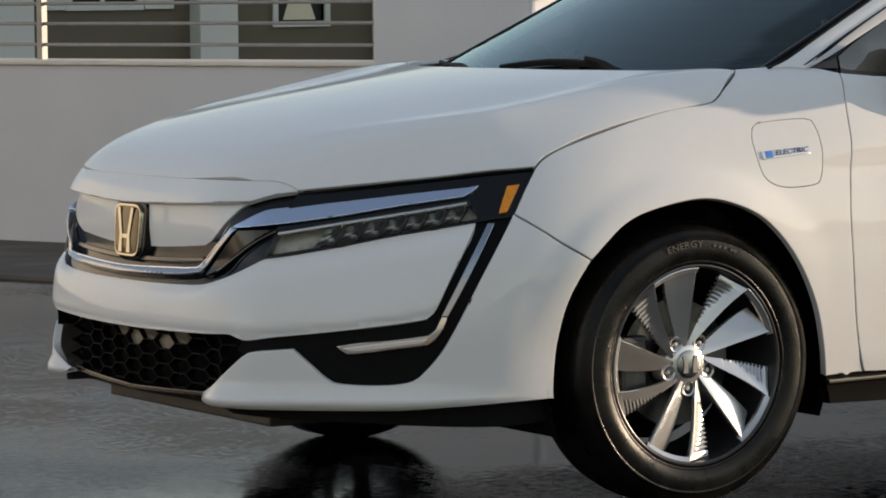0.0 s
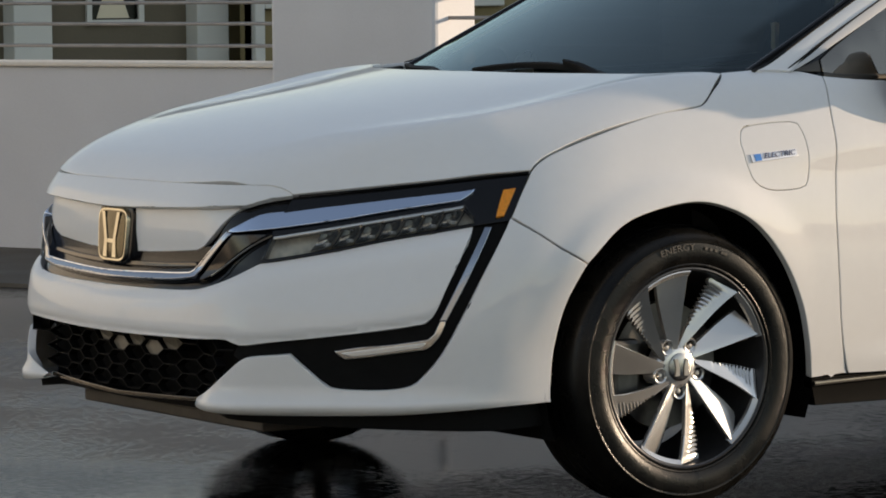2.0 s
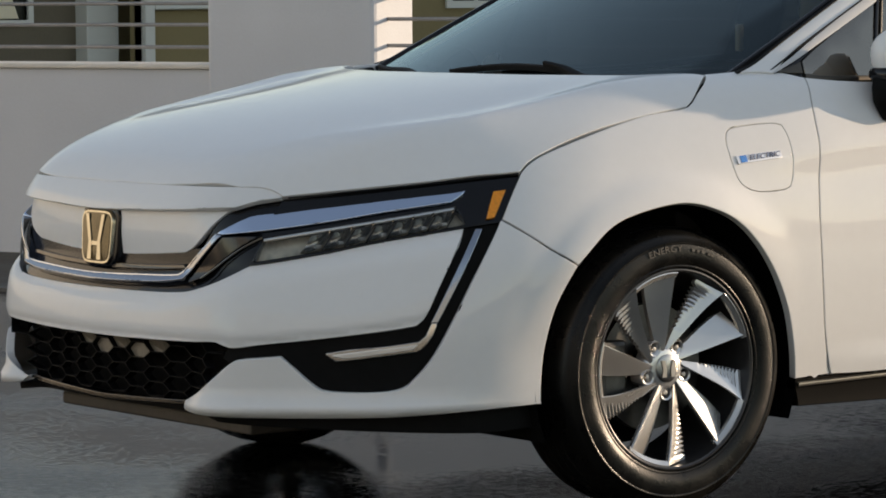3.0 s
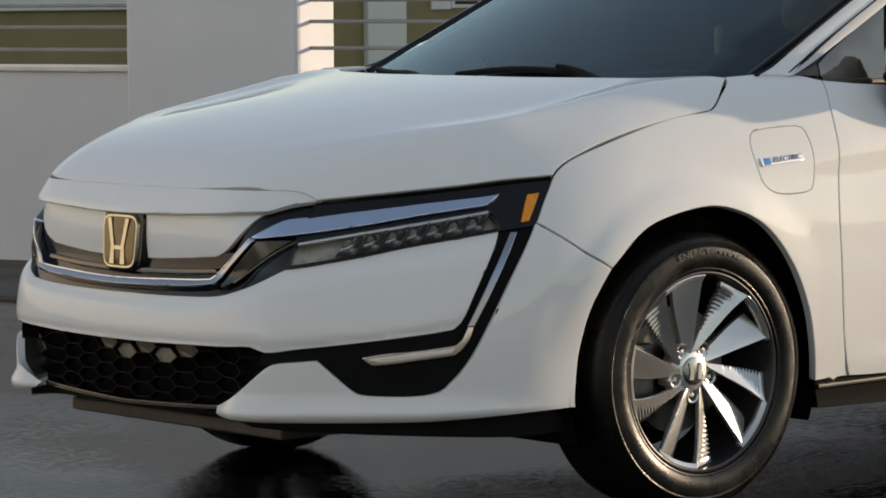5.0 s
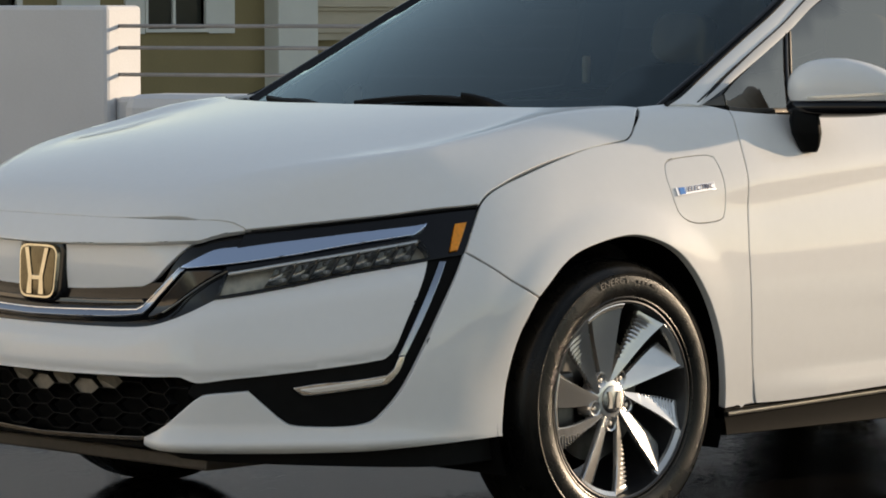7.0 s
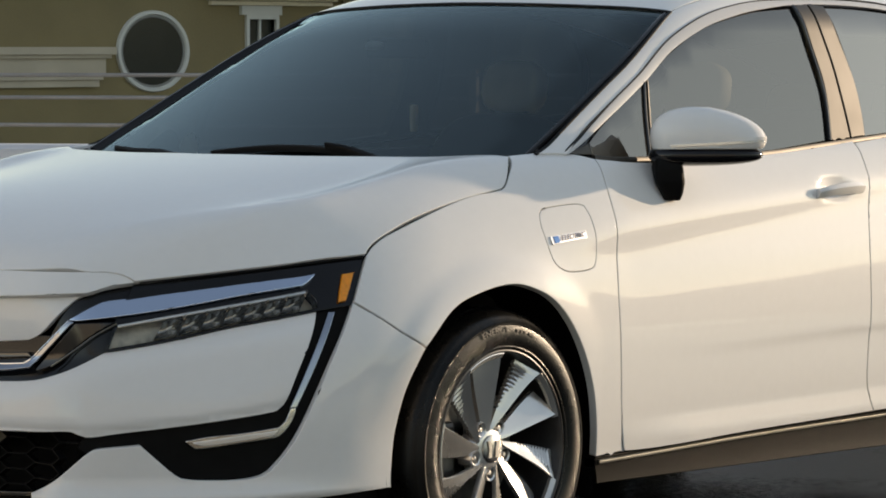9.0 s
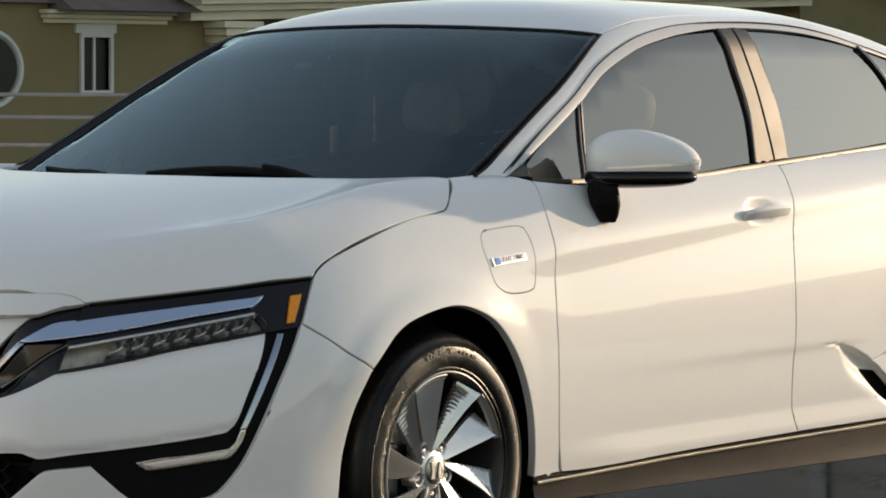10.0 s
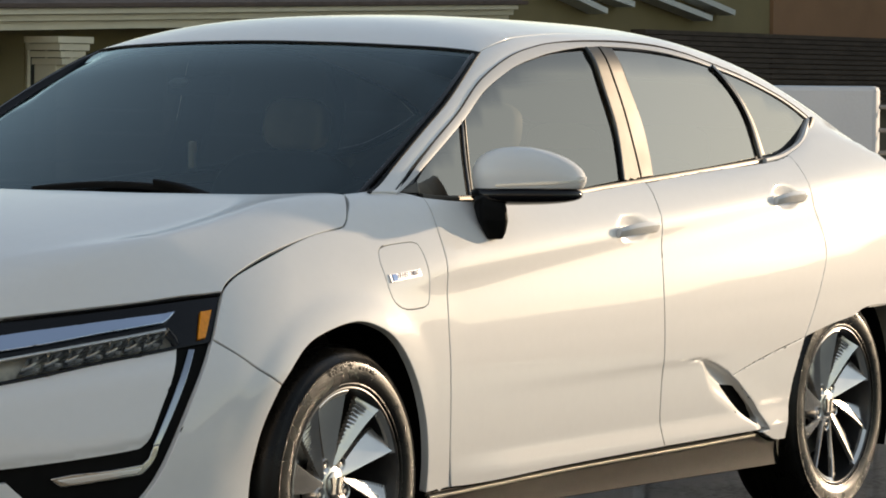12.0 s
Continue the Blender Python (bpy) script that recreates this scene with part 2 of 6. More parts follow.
def spline(points, step=0.02, closed=False):
    """A smooth dense line through 2D or 3D points; a repeated point makes a sharp corner."""
    p = [np.array(q, float) for q in points]
    runs, run = [], [p[0]]
    for a in p[1:]:
        if np.allclose(a, run[-1]):
            runs.append(run)
            run = [a]
        else:
            run.append(a)
    runs.append(run)
    out = []
    for r in runs:
        if len(r) < 2:
            continue
        for i in range(len(r) - 1):
            p0, p1, p2, p3 = r[max(i - 1, 0)], r[i], r[i + 1], r[min(i + 2, len(r) - 1)]
            n = max(1, int(np.ceil(np.linalg.norm(p2 - p1) / step)))
            for k in range(n):
                t = k / n
                out.append(0.5 * (2 * p1 + (p2 - p0) * t + (2 * p0 - 5 * p1 + 4 * p2 - p3) * t * t + (3 * p1 - p0 - 3 * p2 + p3) * t ** 3))
    out.append(runs[-1][-1])
    return out


def loop_of(*lines, step=0.02):
    """One closed outline from several curves laid end to end."""
    out = []
    for line in lines:
        dense = spline(line, step)
        for k, q in enumerate(dense):
            if not out or np.linalg.norm(q - out[-1]) > step * 0.4:
                out.append(q)
            elif k == len(dense) - 1 and len(dense) > 2:
                out[-1] = q
    if np.linalg.norm(out[0] - out[-1]) < step * 0.3:
        out.pop()
    return out


# projections of a flat outline on the car's form
def from_side(q):
    return np.stack([q[:, 0], np.full(len(q), -1.5), q[:, 1]], 1), np.tile([0.0, 1.0, 0.0], (len(q), 1))


def from_top(q):
    return np.stack([q[:, 0], q[:, 1], np.full(len(q), 2.0)], 1), np.tile([0.0, 0.0, -1.0], (len(q), 1))


def from_round(q):
    d = np.stack([-np.cos(q[:, 0]), -np.sin(q[:, 0]), np.zeros(len(q))], 1)
    return d * 1.7 + np.array([0, 0, 1]) * q[:, 1:2], -d


def area2(p):
    x, y = p[:, 0], p[:, 1]
    return 0.5 * np.sum(x * np.roll(y, -1) - y * np.roll(x, -1))


def inside2(q, p):
    x, y = q[:, 0:1], q[:, 1:2]
    x0, y0 = p[:, 0][None], p[:, 1][None]
    x1, y1 = np.roll(p[:, 0], -1)[None], np.roll(p[:, 1], -1)[None]
    cross = ((y0 > y) != (y1 > y)) & (x < (x1 - x0) * (y - y0) / (y1 - y0 + 1e-12) + x0)
    return cross.sum(1) % 2 == 1


def skin(name, outline, view, material, parent, label="", fun=None, gap=0.0024, res=0.03, edge=0.0025, depth=0.018, lift=0.0, mirror=False, holes=(), shape=None):
    """A pressed panel: an outline laid on the car's form, with rounded rims folded inwards. mirror: the other side of the car as well."""
    fun = fun or whole_f
    p = np.array(outline, float)
    if area2(p) < 0:
        p = p[::-1]
    loops = [p]
    for h in holes:
        h = np.array(h, float)
        if area2(h) > 0:
            h = h[::-1]
        loops.append(h)
    lo, hi = p.min(0), p.max(0)
    gx, gy = np.meshgrid(np.arange(lo[0] + res / 2, hi[0], res), np.arange(lo[1] + res / 2, hi[1], res))
    gx[1::2] += res / 2
    grid = np.stack([gx.ravel(), gy.ravel()], 1)
    ok = inside2(grid, p)
    for h in loops[1:]:
        ok &= ~inside2(grid, h)
    grid = grid[ok]
    rim = np.concatenate(loops)
    if len(grid):
        far = np.sqrt(((grid[:, None] - rim[None]) ** 2).sum(2)).min(1) > res * 0.42
        grid = grid[far]
    pts = np.concatenate([rim, grid])
    edges, base = [], 0
    for l in loops:
        edges += [(base + i, base + (i + 1) % len(l)) for i in range(len(l))]
        base += len(l)
    vs, _, fs, ov, _, _ = delaunay_2d_cdt([Vector(q) for q in pts], edges, [], 0, 1e-6)
    q = np.array([tuple(v) for v in vs])
    tri = np.array([f for f in fs])
    mid = q[tri].mean(1)
    ok = inside2(mid, p)
    for h in loops[1:]:
        ok &= ~inside2(mid, h)
    tri = tri[ok]
    o, w = view(q)
    P, _ = shoot(fun, o, w)
    N = slope(fun, P)
    if shape is not None:
        P = P + N * shape(P)[:, None]
        T1, T2 = np.cross(N, [0.0, 0.0, 1.0]), None
        T1 /= np.maximum(np.linalg.norm(T1, axis=1, keepdims=True), 1e-6)
        T2 = np.cross(N, T1)
        e = 0.003
        g1 = (shape(P + T1 * e) - shape(P - T1 * e)) / (2 * e)
        g2 = (shape(P + T2 * e) - shape(P - T2 * e)) / (2 * e)
        N = N - T1 * g1[:, None] - T2 * g2[:, None]
        N /= np.linalg.norm(N, axis=1, keepdims=True)
    P = P + N * lift
    # faces must look outwards
    fn = np.cross(P[tri[:, 1]] - P[tri[:, 0]], P[tri[:, 2]] - P[tri[:, 0]])
    flip = (fn * N[tri[:, 0]]).sum(1) < 0
    tri[flip] = tri[flip][:, ::-1]
    verts, norms, faces = [*P], [*N], [tuple(t) for t in tri]
    if depth:
        count = {}
        for a, b, c in tri:
            for e2 in ((a, b), (b, c), (c, a)):
                count[e2] = 1
        border = [e2 for e2 in count if (e2[1], e2[0]) not in count]
        ahead, back = {a: b for a, b in border}, {b: a for a, b in border}
        rings = {}
        for a in ahead:
            t = P[ahead[a]] - P[back.get(a, a)]
            out = np.cross(t, N[a])
            out /= max(np.linalg.norm(out), 1e-9)
            n = N[a]
            ids = []
            verts[a] = P[a] - out * (gap + edge)
            for pos, nor in ((P[a] - out * (gap + edge * 0.3) - n * edge * 0.3, n + out), (P[a] - out * gap - n * edge, out), (P[a] - out * gap - n * (edge + depth), out)):
                ids.append(len(verts))
                verts.append(pos)
                norms.append(nor / np.linalg.norm(nor))
            rings[a] = [a, *ids]
        for a, b in border:
            if b in rings:
                for k in range(3):
                    faces.append((rings[a][k], rings[a][k + 1], rings[b][k + 1], rings[b][k]))
    made = [link_mesh(name, verts, faces, material, parent, label, normals=norms)]
    if mirror:
        m = np.array([1, -1, 1])
        made.append(link_mesh(name, [v * m for v in verts], [f[::-1] for f in faces], material, parent, label, normals=[n * m for n in norms]))
    return made[0]


def on_form(q, view, lift=0.0, fun=None):
    fun = fun or whole_f
    o, w = view(np.array(q, float))
    P, _ = shoot(fun, o, w)
    N = slope(fun, P)
    return P + N * lift, N


def ribbon(name, line, view, width, height, material, parent, label="", fun=None, lift=0.0, mirror=False, widths=None):
    """A rounded strip of trim that follows a line on the form. widths: per-point factors along the line."""
    P, N = on_form(spline(line, 0.015), view, lift, fun)
    n = len(P)
    T = np.gradient(P, axis=0)
    T /= np.linalg.norm(T, axis=1, keepdims=True)
    S = np.cross(T, N)
    wf = np.interp(np.linspace(0, 1, n), np.linspace(0, 1, len(widths)), widths) if widths else np.ones(n)
    prof = [(-0.5, -0.6), (-0.5, 0.3), (-0.36, 0.85), (0.0, 1.0), (0.36, 0.85), (0.5, 0.3), (0.5, -0.6)]
    verts, faces = [], []
    for i in range(n):
        for a, b in prof:
            verts.append(P[i] + S[i] * a * width * wf[i] + N[i] * b * height)
    k = len(prof)
    for i in range(n - 1):
        for j in range(k):
            faces.append((i * k + j, i * k + (j + 1) % k, (i + 1) * k + (j + 1) % k, (i + 1) * k + j))
    faces += [tuple(range(k))[::-1], tuple((n - 1) * k + j for j in range(k))]
    first = None
    for side in ((1, -1) if mirror else (1,)):
        bm = bmesh.new()
        vv = [bm.verts.new((v[0], v[1] * side, v[2])) for v in verts]
        for f in faces:
            bm.faces.new([vv[i] for i in f])
        ob = part(name, bm, material, parent, label, smooth=True)
        first = first or ob
    return first


def turned(name, profile, material, parent, label="", seg=72, m=None, closed=True):
    """A solid of revolution about the y axis: profile of (radius, y)."""
    verts, faces, k = [], [], len(profile)
    for i in range(seg):
        a = 2 * math.pi * i / seg
        for r, y in profile:
            verts.append((r * math.sin(a), y, r * math.cos(a)))
    for i in range(seg):
        for j in range(k if closed else k - 1):
            faces.append((i * k + j, i * k + (j + 1) % k, (i + 1) % seg * k + (j + 1) % k, (i + 1) % seg * k + j))
    bm = bmesh.new()
    vv = [bm.verts.new(v) for v in verts]
    for f in faces:
        bm.faces.new([vv[i] for i in f])
    bmesh.ops.remove_doubles(bm, verts=bm.verts, dist=1e-5)
    if m is not None:
        bmesh.ops.transform(bm, matrix=m, verts=bm.verts)
    return part(name, bm, material, parent, label, smooth=True)


# ---- the car ----
car = thing("car", "pearl white fastback saloon with black trim, parked on wet asphalt", "car")

# shared seams; (angle, height) round the nose, (x, height) on the flanks
LAMP_TOP = [(0.550, 0.757), (0.640, 0.764), (0.771, 0.776), (0.910, 0.789), (1.055, 0.802), (1.122, 0.806)]
LAMP_BACK = [(1.122, 0.806), (1.095, 0.755), (1.066, 0.703)]
LAMP_BOT = [(1.066, 0.703), (0.976, 0.692), (0.782, 0.662), (0.656, 0.636), (0.562, 0.618), (0.501, 0.608)]
BLACK_TOP = [(0.375, 0.637), (0.409, 0.690), (0.432, 0.718), (0.460, 0.735), (0.497, 0.748), (0.550, 0.757)]
HOOD_FRONT = [(-1.009, 0.000), (-1.005, -0.150), (-0.998, -0.255), (-0.980, -0.355), (-0.935, -0.440), (-0.895, -0.475), (-0.868, -0.500), (-0.852, -0.522)]
HOOD_LAMP = [(-0.852, -0.522), (-0.773, -0.575), (-0.665, -0.646), (-0.556, -0.715), (-0.440, -0.774), (-0.379, -0.799)]
HOOD_SIDE = [(-0.378, -0.798), (-0.350, -0.795), (-0.290, -0.798), (-0.150, -0.806), (-0.02, -0.812), (0.080, -0.818), (0.113, -0.815), (0.155, -0.793), (0.222, -0.743)]
HOOD_BACK = [(0.222, -0.743), (0.115, -0.625), (0.035, -0.45), (-0.03, -0.25), (-0.055, 0.0)]
SEAM_SIDE = [(-0.380, 0.806), (-0.350, 0.828), (-0.290, 0.854), (-0.150, 0.897), (-0.02, 0.928), (0.080, 0.940), (0.113, 0.950), (0.155, 0.979), (0.222, 1.017)]
SPLIT = [(-0.455, 0.704), (-0.407, 0.668), (-0.362, 0.634), (-0.300, 0.594)]
ARCH = [(-0.300, 0.594), (-0.215, 0.667), (-0.130, 0.701), (0.0, 0.721), (0.103, 0.702), (0.190, 0.657), (0.272, 0.570), (0.330, 0.466), (0.362, 0.36), (0.378, 0.283)]
DOOR_F = [(0.482, 1.004), (0.455, 0.915), (0.445, 0.815), (0.434, 0.645), (0.452, 0.433), (0.478, 0.320), (0.492, 0.288)]
DOOR_R = [(1.640, 1.022), (1.620, 0.951), (1.612, 0.900), (1.570, 0.745), (1.562, 0.535), (1.565, 0.410), (1.585, 0.340), (1.607, 0.303)]


def both_sides(half):
    """Closes a half outline (y <= 0) with its mirror image."""
    other = [np.array((q[0], -q[1])) for q in half[::-1]]
    return [q for q in half if q[1] < -0.004] + [q for q in other if q[1] > 0.004]


def inner_shell():
    """A near-black skin added a little inside the panels, to put shade into the seams; open at the wheels and windows.
    """
    xs = np.linspace(-1.0, 3.7, 120)
    an = np.linspace(-math.pi * 0.62, math.pi * 0.62, 100)
    o = np.array([[x, 1.7 * math.sin(a), 0.55 + 1.7 * math.cos(a)] for x in xs for a in an])
    w = np.array([[0.0, -math.sin(a), -math.cos(a)] for x in xs for a in an])
    P, hit = shoot(low_f, o, w)
    P = P - slope(low_f, P) * 0.030
    keep = hit & (np.hypot(P[:, 0], P[:, 2] - 0.33) > 0.39) & (np.hypot(P[:, 0] - 2.75, P[:, 2] - 0.33) > 0.36) & (P[:, 2] > 0.24)
    keep &= (P[:, 2] < 0.99) | (P[:, 0] < 0.42) | (P[:, 0] > 2.95)
    keep &= ~((P[:, 0] > 2.3) & (P[:, 2] < 0.74))
    keep &= ~((P[:, 0] < -0.3) & (P[:, 2] < 0.79))
    keep &= ~((P[:, 2] > 0.93) & (P[:, 0] > 0.02) & (P[:, 0] < 0.5) & (np.abs(P[:, 1]) < 0.70))
    n = len(an)
    faces = [(i * n + j, (i + 1) * n + j, (i + 1) * n + j + 1, i * n + j + 1) for i in range(len(xs) - 1) for j in range(n - 1)]
    faces = [f for f in faces if all(keep[k] for k in f)]
    used = sorted({k for f in faces for k in f})
    where = {k: i for i, k in enumerate(used)}
    link_mesh("inner_shell", P[used], [[where[k] for k in f] for f in faces], DARK, car, "black shell added to darken the panel seams")


inner_shell()
hood_half = loop_of(HOOD_FRONT, HOOD_LAMP, HOOD_SIDE, HOOD_BACK)
flip = [np.array((q[0], -q[1])) for q in hood_half[::-1]]
hood_line = [q for q in hood_half if q[1] < -0.004] + [q for q in flip if q[1] > 0.004]


def hood_shape(P):
    """A soft ridge from the lamps back to the windscreen's corners."""
    x, y = P[:, 0], np.abs(P[:, 1])
    line = np.interp(x, [-0.9, -0.867, -0.742, -0.622, -0.481, -0.411, -0.195, 0.045, 0.22], [0.475, 0.492, 0.541, 0.595, 0.641, 0.662, 0.680, 0.690, 0.735])
    d = y - line
    return 0.015 * np.exp(-(np.abs(d) / 0.055) ** 1.6) * np.clip((x + 0.90) / 0.22, 0, 1) * np.clip((0.22 - x) / 0.25, 0, 1)


skin("hood", hood_line, from_top, PAINT, car, "smooth white bonnet", fun=body_f, res=0.020, gap=0.0020, shape=hood_shape)

fender = loop_of(SEAM_SIDE, [(0.222, 1.017), (0.302, 1.021), (0.384, 1.026), (0.482, 1.004)], DOOR_F, [(0.492, 0.288), (0.378, 0.283)], ARCH[::-1], SPLIT[::-1], [(-0.455, 0.704), (-0.420, 0.755), (-0.380, 0.806)], step=0.011)
FUEL = [(0.172, 0.85), (0.181, 0.88), (0.214, 0.893), (0.328, 0.898), (0.352, 0.88), (0.359, 0.816), (0.352, 0.764), (0.330, 0.746), (0.245, 0.743), (0.196, 0.762), (0.178, 0.80), (0.172, 0.85)]
fuel_line = loop_of(FUEL)


def crease(P):
    """The high crease: a shallow step that rises to the tail."""
    x, d = P[:, 0], P[:, 2] - (0.818 + 0.0727 * (P[:, 0] - 0.6))
    return 0.021 * (1 / (1 + np.exp(-d / 0.018)) - 0.5) * np.exp(-(d / 0.15) ** 2) * np.clip((x - 0.05) / 0.45, 0, 1) * np.clip((3.5 - x) / 0.7, 0, 1)


def cups(P):
    """The shallow cups behind the two handles."""
    out = np.zeros(len(P))
    for cx, cz in ((1.446, 0.905), (2.433, 0.967)):
        r = np.clip(np.hypot((P[:, 0] - cx) / 0.105, (P[:, 2] - cz) / 0.040), 0, 1)
        out = out - 0.018 * (1 - r * r) ** 2
    return out


HANDLE_F, HANDLE_R = (1.345, 1.570, 0.896, 0.904), (2.345, 2.545, 0.959, 0.965)


def flare(P):
    """The raised lip round the front arch, and the crease that starts on the wing."""
    r = np.hypot(P[:, 0] + 0.005, P[:, 2] - 0.33)
    return crease(P) + (0.006 * np.exp(-((r - 0.39) / 0.05) ** 2) + 0.0065 / (1 + np.exp((r - 0.452) / 0.010))) * np.clip((P[:, 2] - 0.40) / 0.22, 0, 1) * np.clip((0.37 - P[:, 0]) / 0.24, 0, 1)


skin("front_wing", fender, from_side, PAINT, car, "white wing with a charging flap", fun=body_f, mirror=True, holes=[fuel_line], gap=0.0013, res=0.014, shape=flare)
skin("charging_flap", fuel_line, from_side, PAINT, car, "closed white flap", fun=body_f, res=0.02, gap=-0.0004, shape=flare)


def door_shape(P):
    """The doors' creases: a high step that rises to the tail, a faint low one, and the flared lower rim."""
    x, z = P[:, 0], P[:, 2]
    a = crease(P)
    e = z - (0.514 + 0.0115 * (x - 0.46))
    b = 0.0035 * (1 / (1 + np.exp(-e / 0.005)) - 0.5) * np.exp(-(e / 0.11) ** 2) * np.clip((x - 0.6) / 0.9, 0, 1) * np.clip((2.02 - x) / 0.2, 0, 1)
    u = np.clip((0.374 - z) / 0.066, 0, 1)
    ledge = 0.012 * u * u * (3 - 2 * u) * np.clip((x - 0.40) / 0.35, 0, 1)
    return a + b + cups(P) + ledge


BELT_F = [(0.482, 1.004), (0.68, 0.990), (1.0, 0.992), (1.255, 1.000), (1.50, 1.013), (1.640, 1.022)]
BELT_R = [(1.640, 1.018), (2.0, 1.040), (2.34, 1.057), (2.50, 1.068), (2.60, 1.083)]
front_door = loop_of(BELT_F, DOOR_R, [(1.607, 0.303), (1.033, 0.297), (0.633, 0.287), (0.492, 0.288)], DOOR_F[::-1])
skin("front_door", front_door, from_side, PAINT, car, "white front door", fun=body_f, mirror=True, shape=door_shape, res=0.013, gap=0.0011)
DOOR_END = [(2.60, 1.083), (2.615, 0.95), (2.637, 0.811), (2.585, 0.712), (2.466, 0.556)]
REAR_SEAM = [(2.466, 0.556), (2.219, 0.517), (2.060, 0.487), (1.990, 0.472)]
HOOK = [(1.640, 0.535), (1.728, 0.534), (1.806, 0.529), (1.887, 0.511), (1.963, 0.485), (1.990, 0.472), (2.043, 0.445), (2.141, 0.387), (2.231, 0.323), (2.262, 0.303)]
HOOK_IN = [(1.640, 0.535), (1.780, 0.520), (1.808, 0.495), (1.828, 0.460), (1.878, 0.414), (1.968, 0.374), (2.075, 0.336), (2.200, 0.296)]
SLOT = loop_of([(1.955, 0.446), (2.032, 0.437)], [(2.032, 0.437), (2.090, 0.406), (2.152, 0.367), (2.196, 0.334)], [(2.196, 0.334), (2.190, 0.326), (2.165, 0.330)], [(2.165, 0.330), (2.088, 0.358), (2.016, 0.397), (1.955, 0.446)], step=0.010)
rear_door = loop_of(BELT_R, DOOR_END, REAR_SEAM, HOOK[5:], [(2.262, 0.303), (1.607, 0.303)], DOOR_R[::-1])


def away(P, line):
    """The distance from points of the flank to a line on it, and the place along the line."""
    q = np.array(spline(line, 0.0016))
    d = np.sqrt((P[:, 0:1] - q[None, :, 0]) ** 2 + (P[:, 2:3] - q[None, :, 1]) ** 2)
    k = d.argmin(1)
    side = np.interp(P[:, 0], q[:, 0], q[:, 1]) - P[:, 2]
    return d.min(1), k / (len(q) - 1), side


def rear_shape(P):
    """The door's creases and the hooked channel that leads into the air slot."""
    d0, s0, below = away(P, HOOK)
    d1, s1, under = away(P, HOOK_IN)
    within = (below > 0) & (under < 0) & (P[:, 0] > 1.640)
    q = np.clip(d0 / np.maximum(d0 + d1, 1e-6), 0, 1)
    deep = 0.034 * np.tanh(0.30 * (d0 + d1) / 0.034)
    return door_shape(P) - np.where(within, deep * 9.48 * q * (1 - q) ** 3, 0.0)


def behind_shape(P):
    """The panel behind the scoop stands proud of the door along the hook."""
    d0, s0, below = away(P, HOOK)
    return door_shape(P) + 0.003 * np.exp(-(d0 / 0.06) ** 2) * np.clip((0.475 - P[:, 2]) / 0.09, 0, 1)


skin("rear_door", rear_door, from_side, PAINT, car, "white rear door with an air scoop", fun=body_f, res=0.0065, gap=0.0014, mirror=True, holes=[SLOT], shape=rear_shape)
quarter = loop_of([(2.60, 1.083), (2.72, 1.113), (2.838, 1.159), (2.914, 1.195)], [(2.914, 1.195), (3.10, 1.150), (3.3, 1.08), (3.5, 1.04), (3.78, 0.97), (3.80, 0.60)], [(3.80, 0.60), (3.009, 0.625), (2.813, 0.600), (2.646, 0.583), (2.466, 0.556)], DOOR_END[::-1])
skin("rear_wing", quarter, from_side, PAINT, car, "white rear wing over the half-covered wheel", fun=whole_f, mirror=True, gap=0.0006, depth=0.06, shape=crease)
behind_scoop = loop_of(REAR_SEAM[::-1], [(2.466, 0.556), (2.42, 0.47), (2.397, 0.40), (2.386, 0.265)], [(2.386, 0.265), (2.309, 0.268), (2.212, 0.297)], [(2.212, 0.297), (2.262, 0.303)], HOOK[5:][::-1])
skin("rear_wing_front", behind_scoop, from_side, PAINT, car, "white panel behind the air scoop", fun=body_f, mirror=True, gap=-0.0004, edge=0.004, depth=0.03, shape=behind_shape, res=0.012)
skin("air_slot", loop_of([(1.90, 0.47), (2.04, 0.46)], [(2.04, 0.46), (2.11, 0.41), (2.22, 0.33)], [(2.22, 0.33), (2.20, 0.305), (2.13, 0.305)], [(2.13, 0.305), (2.02, 0.35), (1.90, 0.43), (1.90, 0.47)]), from_side, DARK, car, "black air slot", fun=body_f, gap=-0.002, depth=0.0, lift=-0.050, mirror=True)
ribbon("scoop_seam", [(2.034, 0.368), (2.082, 0.343), (2.150, 0.317), (2.176, 0.306)], from_side, 0.003, 0.0022, SEAL, car, "thin dark seam below the air slot", fun=body_f, lift=-0.002, mirror=True)
skin("sill_panel", loop_of([(0.385, 0.281), (0.64, 0.284), (1.04, 0.293), (1.62, 0.298), (2.170, 0.298), (2.240, 0.282), (2.309, 0.262), (2.386, 0.258)], [(2.386, 0.258), (2.386, 0.188)], [(2.386, 0.188), (1.63, 0.200), (1.04, 0.207), (0.40, 0.215)], [(0.40, 0.215), (0.385, 0.281)]), from_side, SILL, car, "black sill below the doors", fun=body_f, gap=0, depth=0.03, lift=-0.006, mirror=True)
ribbon("sill_trim", [(0.385, 0.271), (0.64, 0.276), (1.04, 0.284), (1.45, 0.287), (1.75, 0.288), (2.18, 0.290)], from_side, 0.011, 0.006, SATIN, car, "bright strip along the sill", fun=body_f, lift=0.004, mirror=True)
